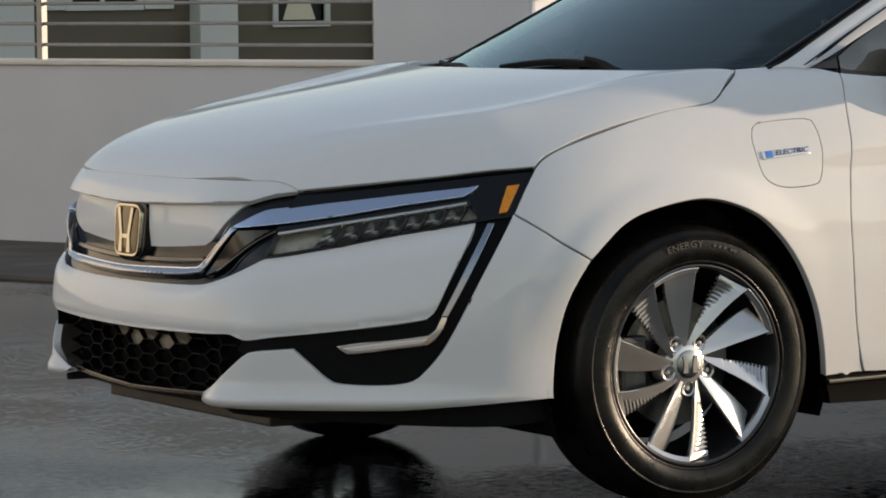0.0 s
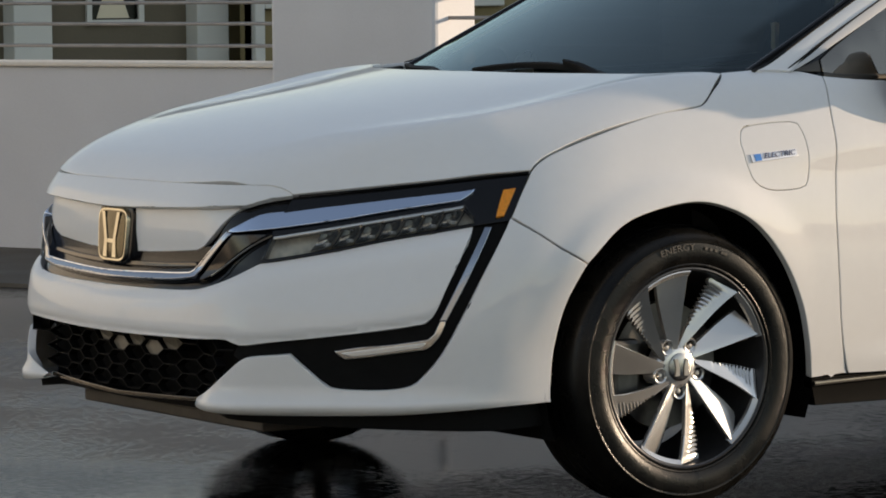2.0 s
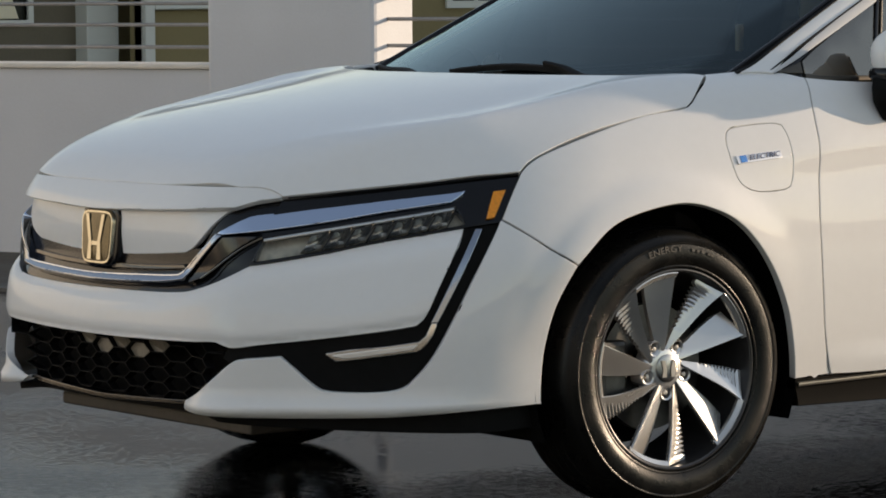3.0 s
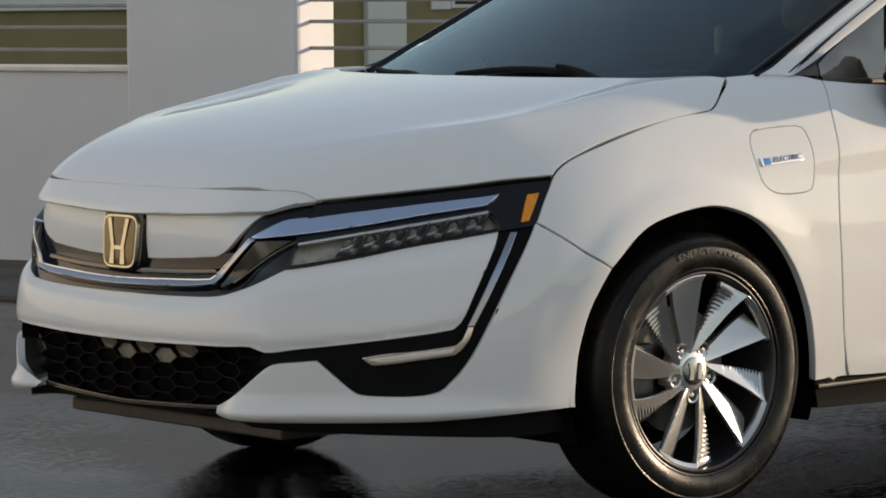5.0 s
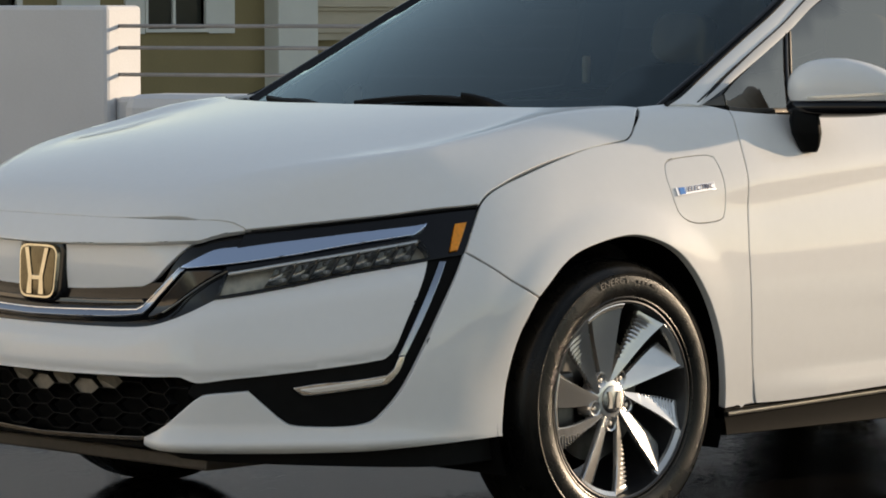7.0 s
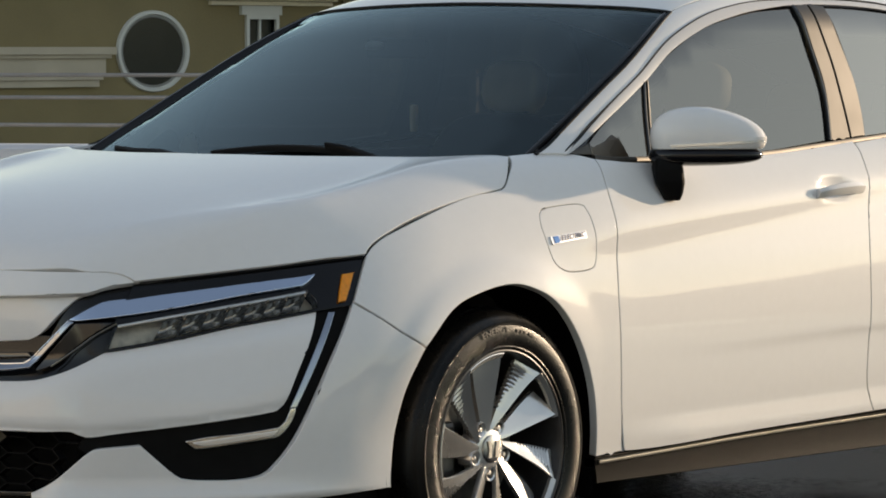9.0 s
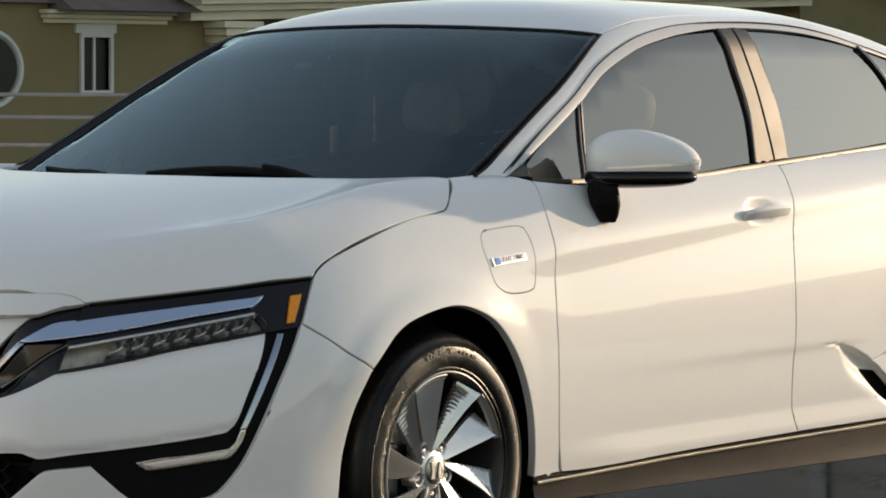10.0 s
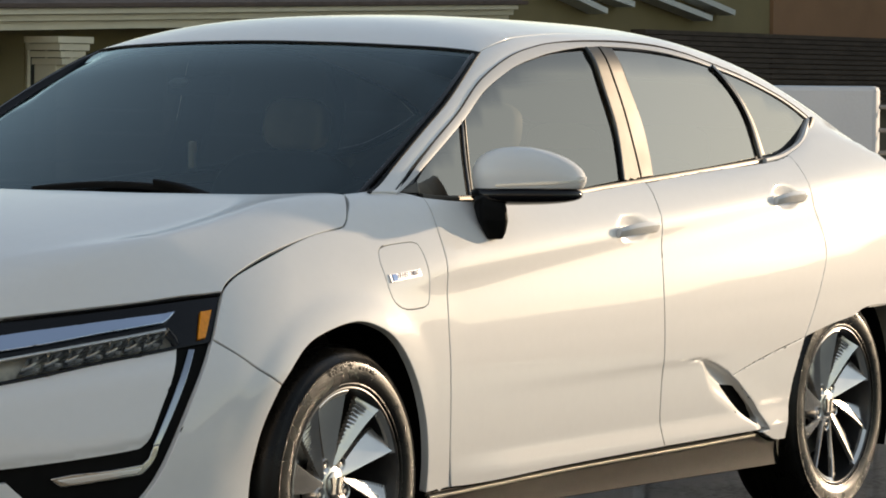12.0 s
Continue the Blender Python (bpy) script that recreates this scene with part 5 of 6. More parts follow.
def door_mirror(side):
    """A winged mirror on a black foot; side 1: driver's side."""
    def at(x, y, z):
        return (x, y * side, z) if side > 0 or abs(z) < 0.5 else (x + 0.03, (y + 0.06) * side, z - 0.055)
    bm = bmesh.new()
    rings = []
    for z, wide, thick, shift in ((1.004, 0.030, 0.036, 0.004), (0.978, 0.036, 0.042, 0.006), (0.945, 0.037, 0.042, 0.010), (0.915, 0.028, 0.034, 0.016), (0.898, 0.020, 0.026, 0.018)):
        c = Vector(at(0.676 + shift, -0.880 - shift * 0.3, z))
        rings.append([bm.verts.new(c + Vector(at(0.70, -0.71, 0)) * a * wide + Vector(at(0.71, 0.70, 0)) * b * thick) for a, b in ((-0.75, -1), (0.75, -1), (1, -0.75), (1, 0.75), (0.75, 1), (-0.75, 1), (-1, 0.75), (-1, -0.75))])
    for r, q in zip(rings, rings[1:]):
        for j in range(8):
            bm.faces.new((r[j], r[(j + 1) % 8], q[(j + 1) % 8], q[j]))
    bm.faces.new(rings[0])
    bm.faces.new(rings[-1][::-1])
    bmesh.ops.bevel(bm, geom=list(bm.edges), offset=0.004, segments=2, affect="EDGES", profile=0.5)
    part("mirror_foot", bm, MATTE, car, "black faceted mirror foot", smooth=True)
    along, deep = at(0.66, -0.75, 0.0), at(0.75, 0.66, 0.0)

    def top(p):
        z = p.z if p.z > -0.030 else -0.030
        return Vector((p.x, p.y if p.y < 0.045 else 0.045, z - 0.12 * max(p.x, 0) * (z > 0)))
    house = blob("mirror_cover", car, PAINT, "white mirror cover", at(0.762, -0.950, 1.056), (along, deep, (0, 0, 1)), (0.146, 0.075, 0.082), (2.7, 2.4), top, 0.20)

    def low(p):
        z = min(p.z, 0.020)
        return Vector((p.x, p.y if p.y < 0.045 else 0.045, z))
    blob("mirror_base", house, BLACK, "black lower half", at(0.757, -0.945, 1.010), (along, deep, (0, 0, 1)), (0.143, 0.074, 0.030), (2.7, 2.6), low, 0.22)
    bm = bmesh.new()
    box(bm, -0.115, 0.110, -0.002, 0.002, -0.048, 0.048, 0.001)
    m = Matrix((Vector(along), Vector(deep), Vector((0, 0, 1)))).transposed().to_4x4()
    bmesh.ops.transform(bm, matrix=Matrix.Translation(Vector(at(0.762, -0.950, 1.045)) + Vector(deep) * 0.047) @ m, verts=bm.verts)
    part("mirror_glass", bm, CHROME, house, "mirror glass")
    bm = bmesh.new()
    rows = []
    for k in range(14):
        u = k / 13
        x = -0.10 + 0.235 * u
        y = -0.0755 * (1 - 0.20 * (x / 0.146 + 1) / 2) * (1 - abs(x / 0.146) ** 2.7) ** (1 / 2.7)
        c = Vector(at(0.762, -0.950, 1.034 + 0.012 * u))
        rows.append([bm.verts.new(c + Vector(along) * x + Vector(deep) * (y + o) + Vector((0, 0, h))) for o, h in ((0.004, -0.003), (-0.0015, -0.003), (-0.0015, 0.003), (0.004, 0.003))])
    for r, s in zip(rows, rows[1:]):
        for j in range(4):
            bm.faces.new((r[j], r[(j + 1) % 4], s[(j + 1) % 4], s[j]))
    part("mirror_indicator", bm, LAMP_IN, house, "slim indicator strip in the cover")


for side in (1, -1):
    door_mirror(side)

skin("mirror_sail", loop_of([(0.500, 1.012), (0.545, 1.055), (0.585, 1.072), (0.62, 1.055), (0.655, 1.004)], [(0.655, 1.004), (0.58, 1.006), (0.500, 1.012)]), from_side, MATTE, car, "dark dashboard corner behind the quarter light", fun=cabin_f, lift=-0.05, depth=0.0, gap=0, mirror=True)
skin("corner_trim", loop_of([(0.405, 1.020), (0.494, 1.044)], [(0.494, 1.044), (0.494, 1.013)], [(0.494, 1.013), (0.45, 1.014), (0.405, 1.020)]), from_side, BRONZE, car, "polished corner piece", fun=cabin_f, lift=0.001, depth=0.006, gap=0.001, mirror=True)
ribbon("window_divider", [(0.734, 0.996), (0.758, 1.099), (0.788, 1.190)], from_side, 0.010, 0.004, BLACK, car, "slim black window post", fun=cabin_f, lift=-0.002, mirror=True)
ribbon("window_divider", [(0.746, 1.000), (0.770, 1.09), (0.804, 1.196)], from_side, 0.006, 0.004, BRONZE, car, "bright edge of the window post", fun=cabin_f, lift=-0.002, mirror=True)
ribbon("pillar_edge", [(1.574, 1.390), (1.582, 1.29), (1.595, 1.155), (1.565, 1.028)], from_side, 0.010, 0.006, BLACK, car, "black pillar edge", fun=cabin_f, lift=0.0, mirror=True)
ribbon("pillar_edge", [(2.312, 1.345), (2.407, 1.267), (2.455, 1.186), (2.465, 1.078)], from_side, 0.018, 0.006, BLACK, car, "black edge of the rear door window", fun=cabin_f, lift=0.0, mirror=True)
ribbon("screen_seal", [(0.305, -0.758), (0.469, -0.735), (0.639, -0.712), (0.773, -0.694), (0.91, -0.664), (1.058, -0.623)], from_top, 0.009, 0.003, SEAL, car, "black windscreen seal", fun=whole_f, lift=-0.001, mirror=True)
ribbon("screen_seal", [(1.056, -0.620), (0.984, -0.409), (0.950, -0.2), (0.942, 0.0), (0.950, 0.2), (0.984, 0.409), (1.056, 0.620)], from_top, 0.010, 0.003, SEAL, car, "black windscreen seal", fun=cabin_f, lift=-0.002)
ribbon("rail_seam", TRIM_LINE, from_side, 0.004, 0.002, SEAL, car, "dark seam over the side windows", fun=cabin_f, lift=0.001, mirror=True)

ribbon("screen_moulding", [(0.290, -0.735), (0.469, -0.718), (0.639, -0.697), (0.773, -0.679), (0.91, -0.650), (1.046, -0.612)], from_top, 0.014, 0.013, BLACK, car, "black moulding beside the windscreen", fun=cabin_f, lift=-0.014, mirror=True)

# cowl and wipers
skin("cowl", both_sides(loop_of([(-0.050, 0.0), (-0.025, -0.25), (0.045, -0.45), (0.125, -0.625), (0.232, -0.743)], [(0.232, -0.743), (0.300, -0.758)], [(0.300, -0.758), (0.18, -0.63), (0.09, -0.45), (0.03, -0.25), (0.008, 0.0)])), from_top, MATTE, car, "black scuttle below the windscreen", fun=whole_f, res=0.03, gap=0, depth=0.02, lift=-0.010)


def wiper(path, blade):
    P, N = on_form(spline(path, 0.02), from_top, 0.030, cabin_f)
    ribbon("wiper_arm", path, from_top, 0.020, 0.012, MATTE, car, "black wiper arm", fun=cabin_f, lift=0.020, widths=[1.3, 1.2, 0.9, 0.6])
    ribbon("wiper_blade", blade, from_top, 0.012, 0.010, SEAL, car, "black wiper blade", fun=cabin_f, lift=0.005)


wiper([(0.085, -0.50), (0.102, -0.41), (0.118, -0.33), (0.124, -0.25)], [(0.115, -0.52), (0.13, -0.30), (0.120, -0.10), (0.085, 0.10)])
wiper([(0.03, 0.16), (0.07, 0.26), (0.10, 0.38), (0.14, 0.48)], [(0.04, 0.14), (0.075, 0.30), (0.12, 0.48), (0.18, 0.62)])


def door_handle(x0, x1, z0, z1):
    """A bowed pull handle over its cup."""
    n, prof = 17, [(-0.5, -0.2), (-0.42, 0.5), (0.0, 1.0), (0.42, 0.5), (0.5, -0.2), (0.0, -0.7)]
    P, N = on_form([(x0 + (x1 - x0) * k / (n - 1), z0 + (z1 - z0) * k / (n - 1)) for k in range(n)], from_side, 0.0, body_f)
    bulge = crease(P)
    for s in (1, -1):
        bm = bmesh.new()
        rows = []
        for k in range(n):
            u = k / (n - 1)
            out = 0.004 + 0.024 * math.sin(math.pi * min(max(u, 0.0), 1.0)) ** 0.6
            w = 0.031 * (0.55 + 0.45 * math.sin(math.pi * (0.08 + 0.84 * u)) ** 0.5)
            base = P[k] + N[k] * (out + bulge[k]) + np.array([0, 0, -0.006])
            up = np.array([0, 0, 1.0])
            rows.append([bm.verts.new(Vector(base + up * a * w + N[k] * b * 0.013) * 1.0) for a, b in prof])
        for r, q in zip(rows, rows[1:]):
            for j in range(6):
                bm.faces.new((r[j], r[(j + 1) % 6], q[(j + 1) % 6], q[j]))
        bm.faces.new(rows[0][::-1])
        bm.faces.new(rows[-1])
        if s < 0:
            bmesh.ops.scale(bm, vec=(1, -1, 1), verts=bm.verts)
        part("door_handle", bm, PAINT, car, "white pull handle", smooth=True)


door_handle(*HANDLE_F)
door_handle(*HANDLE_R)

# drive badge on the charging flap: a blue square and the readable word
bed = skin("side_badge", loop_of([(0.188, 0.826), (0.325, 0.836)], [(0.325, 0.836), (0.326, 0.818)], [(0.326, 0.818), (0.191, 0.807)], [(0.191, 0.807), (0.188, 0.826)]), from_side, mat("silver_badge", (0.62, 0.62, 0.64), 0.35, 0.7, vary=0.05, size=40), car, "slim silver badge with dark letters", fun=body_f, res=0.02, gap=0, edge=0.001, depth=0.004, lift=0.005)
skin("badge_mark", loop_of([(0.198, 0.8255), (0.218, 0.827)], [(0.218, 0.827), (0.219, 0.811)], [(0.219, 0.811), (0.200, 0.8095)], [(0.200, 0.8095), (0.198, 0.8255)], step=0.006), from_side, BLUE, bed, "blue square mark", fun=body_f, res=0.02, gap=0, edge=0.0006, depth=0.002, lift=0.0062)
INK = mat("badge_letters", (0.04, 0.06, 0.14), 0.35, vary=0.1)
cu = bpy.data.curves.new("badge_word", "FONT")
cu.body, cu.size, cu.extrude, cu.resolution_u, cu.shear = "ELECTRIC", 0.0165, 0.0006, 2, 0.25
ob = new("badge_word", cu)
me = bpy.data.meshes.new_from_object(ob.evaluated_get(bpy.context.evaluated_depsgraph_get()))
bpy.data.objects.remove(ob)
xs = [v.co.x for v in me.vertices]
lo, hi = min(xs), max(xs)
flat = [(0.226 + (v.co.x - lo) / (hi - lo) * 0.094, 0.8155 + 0.073 * (v.co.x - lo) / (hi - lo) * 0.094 + v.co.y) for v in me.vertices]
P, N = on_form(flat, from_side, 0.0062, body_f)
for v, p, n in zip(me.vertices, P, N):
    v.co = Vector(p) + Vector(n) * (v.co.z + 0.0006)
me.materials.append(INK)
word = new("badge_word", me)
word.parent = bed
tagged(word, "dark raised letters")

# cabin
bm = bmesh.new()
box(bm, 0.42, 2.9, -0.70, 0.70, 0.30, 0.42, 0.03)
part("cabin_floor", bm, CABIN, car)
bm = bmesh.new()
box(bm, 0.16, 0.62, -0.70, 0.70, 0.62, 0.985, 0.05)
box(bm, 0.50, 0.80, -0.68, 0.68, 0.55, 0.93, 0.06)
part("dashboard", bm, CABIN, car, "dark dashboard", smooth=True)
for s in (1, -1):
    bm = bmesh.new()
    box(bm, 0.45, 2.6, s * 0.80 - 0.03, s * 0.80 + 0.03, 0.35, 0.985, 0.02)
    part("door_lining", bm, CABIN, car, "dark door lining")
skin("headliner", both_sides(loop_of([(1.02, 0.0), (1.03, -0.3), (1.12, -0.55)], [(1.12, -0.55), (1.64, -0.54), (2.3, -0.52), (2.8, -0.46)], [(2.8, -0.46), (2.78, 0.0)])), from_top, CABIN, car, "dark roof lining", fun=cabin_f, res=0.1, depth=0, lift=-0.05)
bm = bmesh.new()
box(bm, 2.55, 3.3, -0.62, 0.62, 0.80, 0.98, 0.04)
part("rear_shelf", bm, CABIN, car, "dark rear shelf")


def car_seat(y, x=1.50):
    s = new("car_seat")
    s.parent = car
    tagged(s, "dark seat with a beige leather headrest")
    lean = Vector((0.28, 0, 1)).normalized()
    blob("seat_back", s, CABIN, "dark backrest", (x - 0.07, y, 0.80), (Vector((0, 1, 0)), Vector((1, 0, -0.28)), lean), (0.245, 0.085, 0.30), (4, 3.5))
    blob("seat_cushion", s, CABIN, "dark cushion", (x - 0.38, y, 0.53), ((1, 0, 0), (0, 1, 0), (0, 0, 1)), (0.29, 0.25, 0.09), (4, 3))
    blob("headrest", s, LEATHER, "beige headrest", (x + 0.035, y, 1.165), (Vector((0, 1, 0)), Vector((1, 0, -0.2)), Vector((0.2, 0, 1))), (0.100, 0.055, 0.075), (3.2, 3.0))
    for o in (-0.05, 0.05):
        bm = bmesh.new()
        bmesh.ops.create_cone(bm, cap_ends=True, segments=10, radius1=0.007, radius2=0.007, depth=0.14, matrix=pose(x + 0.02, y + o, 1.09, 0, 12, 0))
        part("headrest_rod", bm, STEEL, s, "", smooth=True)


car_seat(0.265)
car_seat(-0.37)
bench = new("rear_bench")
bench.parent = car
tagged(bench, "dark rear bench with beige headrests")
blob("bench_back", bench, CABIN, "dark backrest", (2.52, 0, 0.80), ((0, 1, 0), (1, 0, -0.3), (0.3, 0, 1)), (0.60, 0.09, 0.30), (6, 3.5))
for y in (-0.38, 0.0, 0.38):
    blob("headrest", bench, LEATHER, "beige headrest", (2.62, y, 1.10), ((0, 1, 0), (1, 0, -0.2), (0.2, 0, 1)), (0.12, 0.05, 0.07), (3.2, 3.0))
turned("steering_wheel", [(0.170, 0.0), (0.178, -0.013), (0.190, -0.013), (0.196, 0.0), (0.190, 0.013), (0.178, 0.013)], CABIN, car, "black steering wheel", 40, pose(0.90, -0.37, 0.86, 0, 0, 90) @ pose(0, 0, 0, 25, 0, 0))
bm = bmesh.new()
box(bm, 0.80, 0.82, 0.00, 0.20, 1.250, 1.305, 0.008)
part("rear_view_mirror", bm, DARK, car, "black inner mirror")

blob("mirror_sensor", car, mat("pale_sensor_cover", (0.30, 0.31, 0.31), 0.4, vary=0.1, size=30), "pale sensor cover behind the windscreen", (0.735, 0.116, 1.285), ((0, 1, 0), (0.9, 0, 0.45), (-0.45, 0, 0.9)), (0.030, 0.016, 0.010), (2.4, 2.4), seg=(20, 10))
bm = bmesh.new()
box(bm, 1.46, 1.48, 0.575, 0.595, 1.035, 1.115, 0.006)
part("belt_guide", bm, LEATHER, car, "pale seat-belt guide")

# ---- the place ----
def rise(y, x):
    """The deck climbs a hand's width towards the parapet."""
    d = (x - 2.64) * 0.922 + (y - 5.282) * 0.386
    t = np.clip((d + 5.5) / 5.0, 0, 1)
    return 0.09 * t * t * (3 - 2 * t) * np.clip((y - 1.0) / 3.0, 0, 1)


def wet_ground():
    m = bpy.data.materials.new("wet_asphalt")
    m.use_nodes = True
    nt = m.node_tree
    b = nt.nodes["Principled BSDF"]
    co = nt.nodes.new("ShaderNodeTexCoord")
    big, mid, fine = (nt.nodes.new("ShaderNodeTexNoise") for _ in range(3))
    for n, s, d in ((big, 0.9, 6), (mid, 36.0, 12), (fine, 150, 4)):
        n.inputs["Scale"].default_value, n.inputs["Detail"].default_value = s, d
        nt.links.new(co.outputs["Object"], n.inputs["Vector"])
    add = nt.nodes.new("ShaderNodeMath")
    add.operation = "MULTIPLY_ADD"
    nt.links.new(mid.outputs["Fac"], add.inputs[0])
    add.inputs[1].default_value = 0.5
    nt.links.new(big.outputs["Fac"], add.inputs[2])
    wet = nt.nodes.new("ShaderNodeMapRange")
    wet.inputs["From Min"].default_value, wet.inputs["From Max"].default_value = 0.70, 0.92
    nt.links.new(add.outputs[0], wet.inputs["Value"])
    mix = nt.nodes.new("ShaderNodeMix")
    mix.data_type = "RGBA"
    nt.links.new(wet.outputs[0], mix.inputs["Factor"])
    mix.inputs["A"].default_value, mix.inputs["B"].default_value = (0.005, 0.005, 0.005, 1), (0.017, 0.016, 0.015, 1)
    nt.links.new(mix.outputs["Result"], b.inputs["Base Color"])
    rr = nt.nodes.new("ShaderNodeMapRange")
    rr.inputs["To Min"].default_value, rr.inputs["To Max"].default_value = 0.012, 0.24
    nt.links.new(wet.outputs[0], rr.inputs["Value"])
    nt.links.new(rr.outputs[0], b.inputs["Roughness"])
    bp = nt.nodes.new("ShaderNodeBump")
    bp.inputs["Distance"].default_value = 0.0011
    b.inputs["Specular IOR Level"].default_value = 0.06
    h = nt.nodes.new("ShaderNodeMath")
    h.operation = "MULTIPLY_ADD"
    nt.links.new(mid.outputs["Fac"], h.inputs[0])
    h.inputs[1].default_value = 1.4
    nt.links.new(fine.outputs["Fac"], h.inputs[2])
    nt.links.new(h.outputs[0], bp.inputs["Height"])
    calm = nt.nodes.new("ShaderNodeMapRange")
    calm.inputs["To Min"].default_value = 0.10
    nt.links.new(wet.outputs[0], calm.inputs["Value"])
    nt.links.new(calm.outputs[0], bp.inputs["Strength"])
    nt.links.new(bp.outputs[0], b.inputs["Normal"])
    return m


WET = wet_ground()
gs, gd = np.meshgrid(np.linspace(-14, 38, 105), np.linspace(-34, 0.30, 70))
gx, gy = 2.64 + 0.386 * gs + 0.922 * gd, 5.282 - 0.922 * gs + 0.386 * gd
verts = np.stack([gx.ravel(), gy.ravel(), rise(gy.ravel(), gx.ravel())], 1)
nx = gx.shape[1]
faces = [(j * nx + i, j * nx + i + 1, (j + 1) * nx + i + 1, (j + 1) * nx + i) for j in range(gx.shape[0] - 1) for i in range(nx - 1)]
tagged(link_mesh("pavement", verts, faces, WET), "dark wet asphalt of a parking deck", "ground", kind="structure")

DRY = mat("dry_brown_asphalt", (0.060, 0.050, 0.036), 0.7, vary=0.35, size=2.5, bump_by=0.003, bump_size=60, rough_vary=0.2)
gs, gd = np.meshgrid(np.linspace(-14, 0.9, 60), [-1.40, -1.385, -1.0, -0.6, -0.2, 0.06])
gx, gy = 2.64 + 0.386 * gs + 0.922 * gd, 5.282 - 0.922 * gs + 0.386 * gd
up = np.where(gd < -1.39, -0.02, 0.014)
verts = np.stack([gx.ravel(), gy.ravel(), rise(gy.ravel(), gx.ravel()) + up.ravel()], 1)
nx = gx.shape[1]
faces = [(j * nx + i, j * nx + i + 1, (j + 1) * nx + i + 1, (j + 1) * nx + i) for j in range(gx.shape[0] - 1) for i in range(nx - 1)]
tagged(link_mesh("pavement_edge", verts, faces, DRY, smooth=False), "strip of drier brown asphalt along the parapet", "ground", kind="structure")

# Unseen pale slab before the car, added to bounce light up at its nose.
APRON = mat("pale_bounce_slab", (0.29, 0.27, 0.24), 0.8, vary=0.12, size=0.8, bump_by=0.001, bump_size=80)
bm = bmesh.new()
box(bm, -26, -2.5, -14, 9, -0.02, 0.012)
tagged(part("pavement_bounce", bm, APRON), "unseen pale slab added to bounce light onto the nose", "ground", kind="structure")

FIELD = mat("distant_ground", (0.10, 0.10, 0.09), 0.9, vary=0.3, size=0.05)
bm = bmesh.new()
box(bm, -1500, 1500, -1500, 1500, -3.6, -3.5)
tagged(part("ground", bm, FIELD), "pale ground below the deck, to the horizon", "ground", kind="structure")

PLASTER = mat("white_plaster", (0.565, 0.568, 0.58), 0.7, vary=0.05, size=2.5, bump_by=0.0008, bump_size=90)
CAP = mat("wall_cap", (0.66, 0.60, 0.52), 0.6, vary=0.08, size=6)
RAIL = mat("galvanised_rail", (0.26, 0.25, 0.24), 0.5, 0.5, vary=0.15, size=10)
WALL_A, ALONG, BACK = Vector((2.64, 5.282, 0)), Vector((0.386, -0.922, 0)), Vector((0.922, 0.386, 0))
WALL_M = Matrix(((ALONG.x, BACK.x, 0, WALL_A.x), (ALONG.y, BACK.y, 0, WALL_A.y), (0, 0, 1, 0), (0, 0, 0, 1)))
# along the wall: s runs to the camera's right, d away from the car
bm = bmesh.new()
box(bm, -14, 0.0, 0.04, 0.30, -0.2, 0.89, 0.006, WALL_M)
tagged(part("wall_north", bm, PLASTER), "low white plastered parapet", "wall", kind="structure")
EAST = 0.92
bm = bmesh.new()
box(bm, 1.05, 4.95, -0.35, 0.0, -0.2, EAST, 0.05, WALL_M)
tagged(part("wall_east", bm, PLASTER), "low white plastered parapet with a rounded end", "wall", kind="structure")
bm = bmesh.new()
box(bm, 0.812, 4.95, 0.06, 0.30, -0.2, 0.90, 0.02, WALL_M)
tagged(part("wall_east_back", bm, PLASTER), "low white plastered upstand behind the parapet", "wall", kind="structure")
bm = bmesh.new()
box(bm, 5.77, 6.05, 0.04, 0.30, -0.2, 0.94, 0.02, WALL_M)
tagged(part("wall_south", bm, PLASTER), "low white plastered parapet", "wall", kind="structure")
for s0, s1, z in ((-14, 0.0, 0.89), (5.77, 6.05, 0.94)):
    bm = bmesh.new()
    box(bm, s0, s1, 0.02, 0.32, z, z + 0.022, 0.006, WALL_M)
    tagged(part("trim", bm, CAP), "sunlit coping of the parapet", "coping", kind="structure")
for s0, s1, z in ((0.0, 0.812, 1.262), (4.95, 5.77, 1.295)):
    bm = bmesh.new()
    box(bm, s0, s1, 0.0, 0.30, -0.2, z, 0.018, WALL_M)
    tagged(part("pier", bm, PLASTER), "tall white plastered wall pier", "wall pier", group="piers of the parapet", kind="structure")
# an unseen wall, added to throw sunlight and a warm reflection on the nose
bm = bmesh.new()
box(bm, 1.5, 11.2, 0.0, 0.3, -0.2, 6.0, 0.02, pose(-8.0, 8.0, 0, 0, 0, 63))
tagged(part("wall_west", bm, mat("cream_plaster", (0.80, 0.76, 0.68), 0.7, vary=0.05, size=2.5, bump_by=0.0008, bump_size=90)), "unseen plain wall added to throw sunlight on the nose", "wall", kind="structure")
# Unseen wall behind the camera, added to warm the bumper's near corner with sunlight.
bm = bmesh.new()
box(bm, -7.5, 7.5, 0.0, 0.3, -0.2, 5.2, 0.02, pose(-11.0, -13.0, 0, 0, 0, -40))
tagged(part("wall_bounce_southwest", bm, bpy.data.materials["cream_plaster"]), "unseen wall added to bounce sunlight onto the bumper corner", "wall", kind="structure")
# Another unseen wall, kept low, that adds bounced sunlight to the bumper.
bm = bmesh.new()
box(bm, -9.5, 1.2, 0.0, 0.3, -0.2, 2.3, 0.02, pose(-8.0, 8.0, 0, 0, 0, 63))
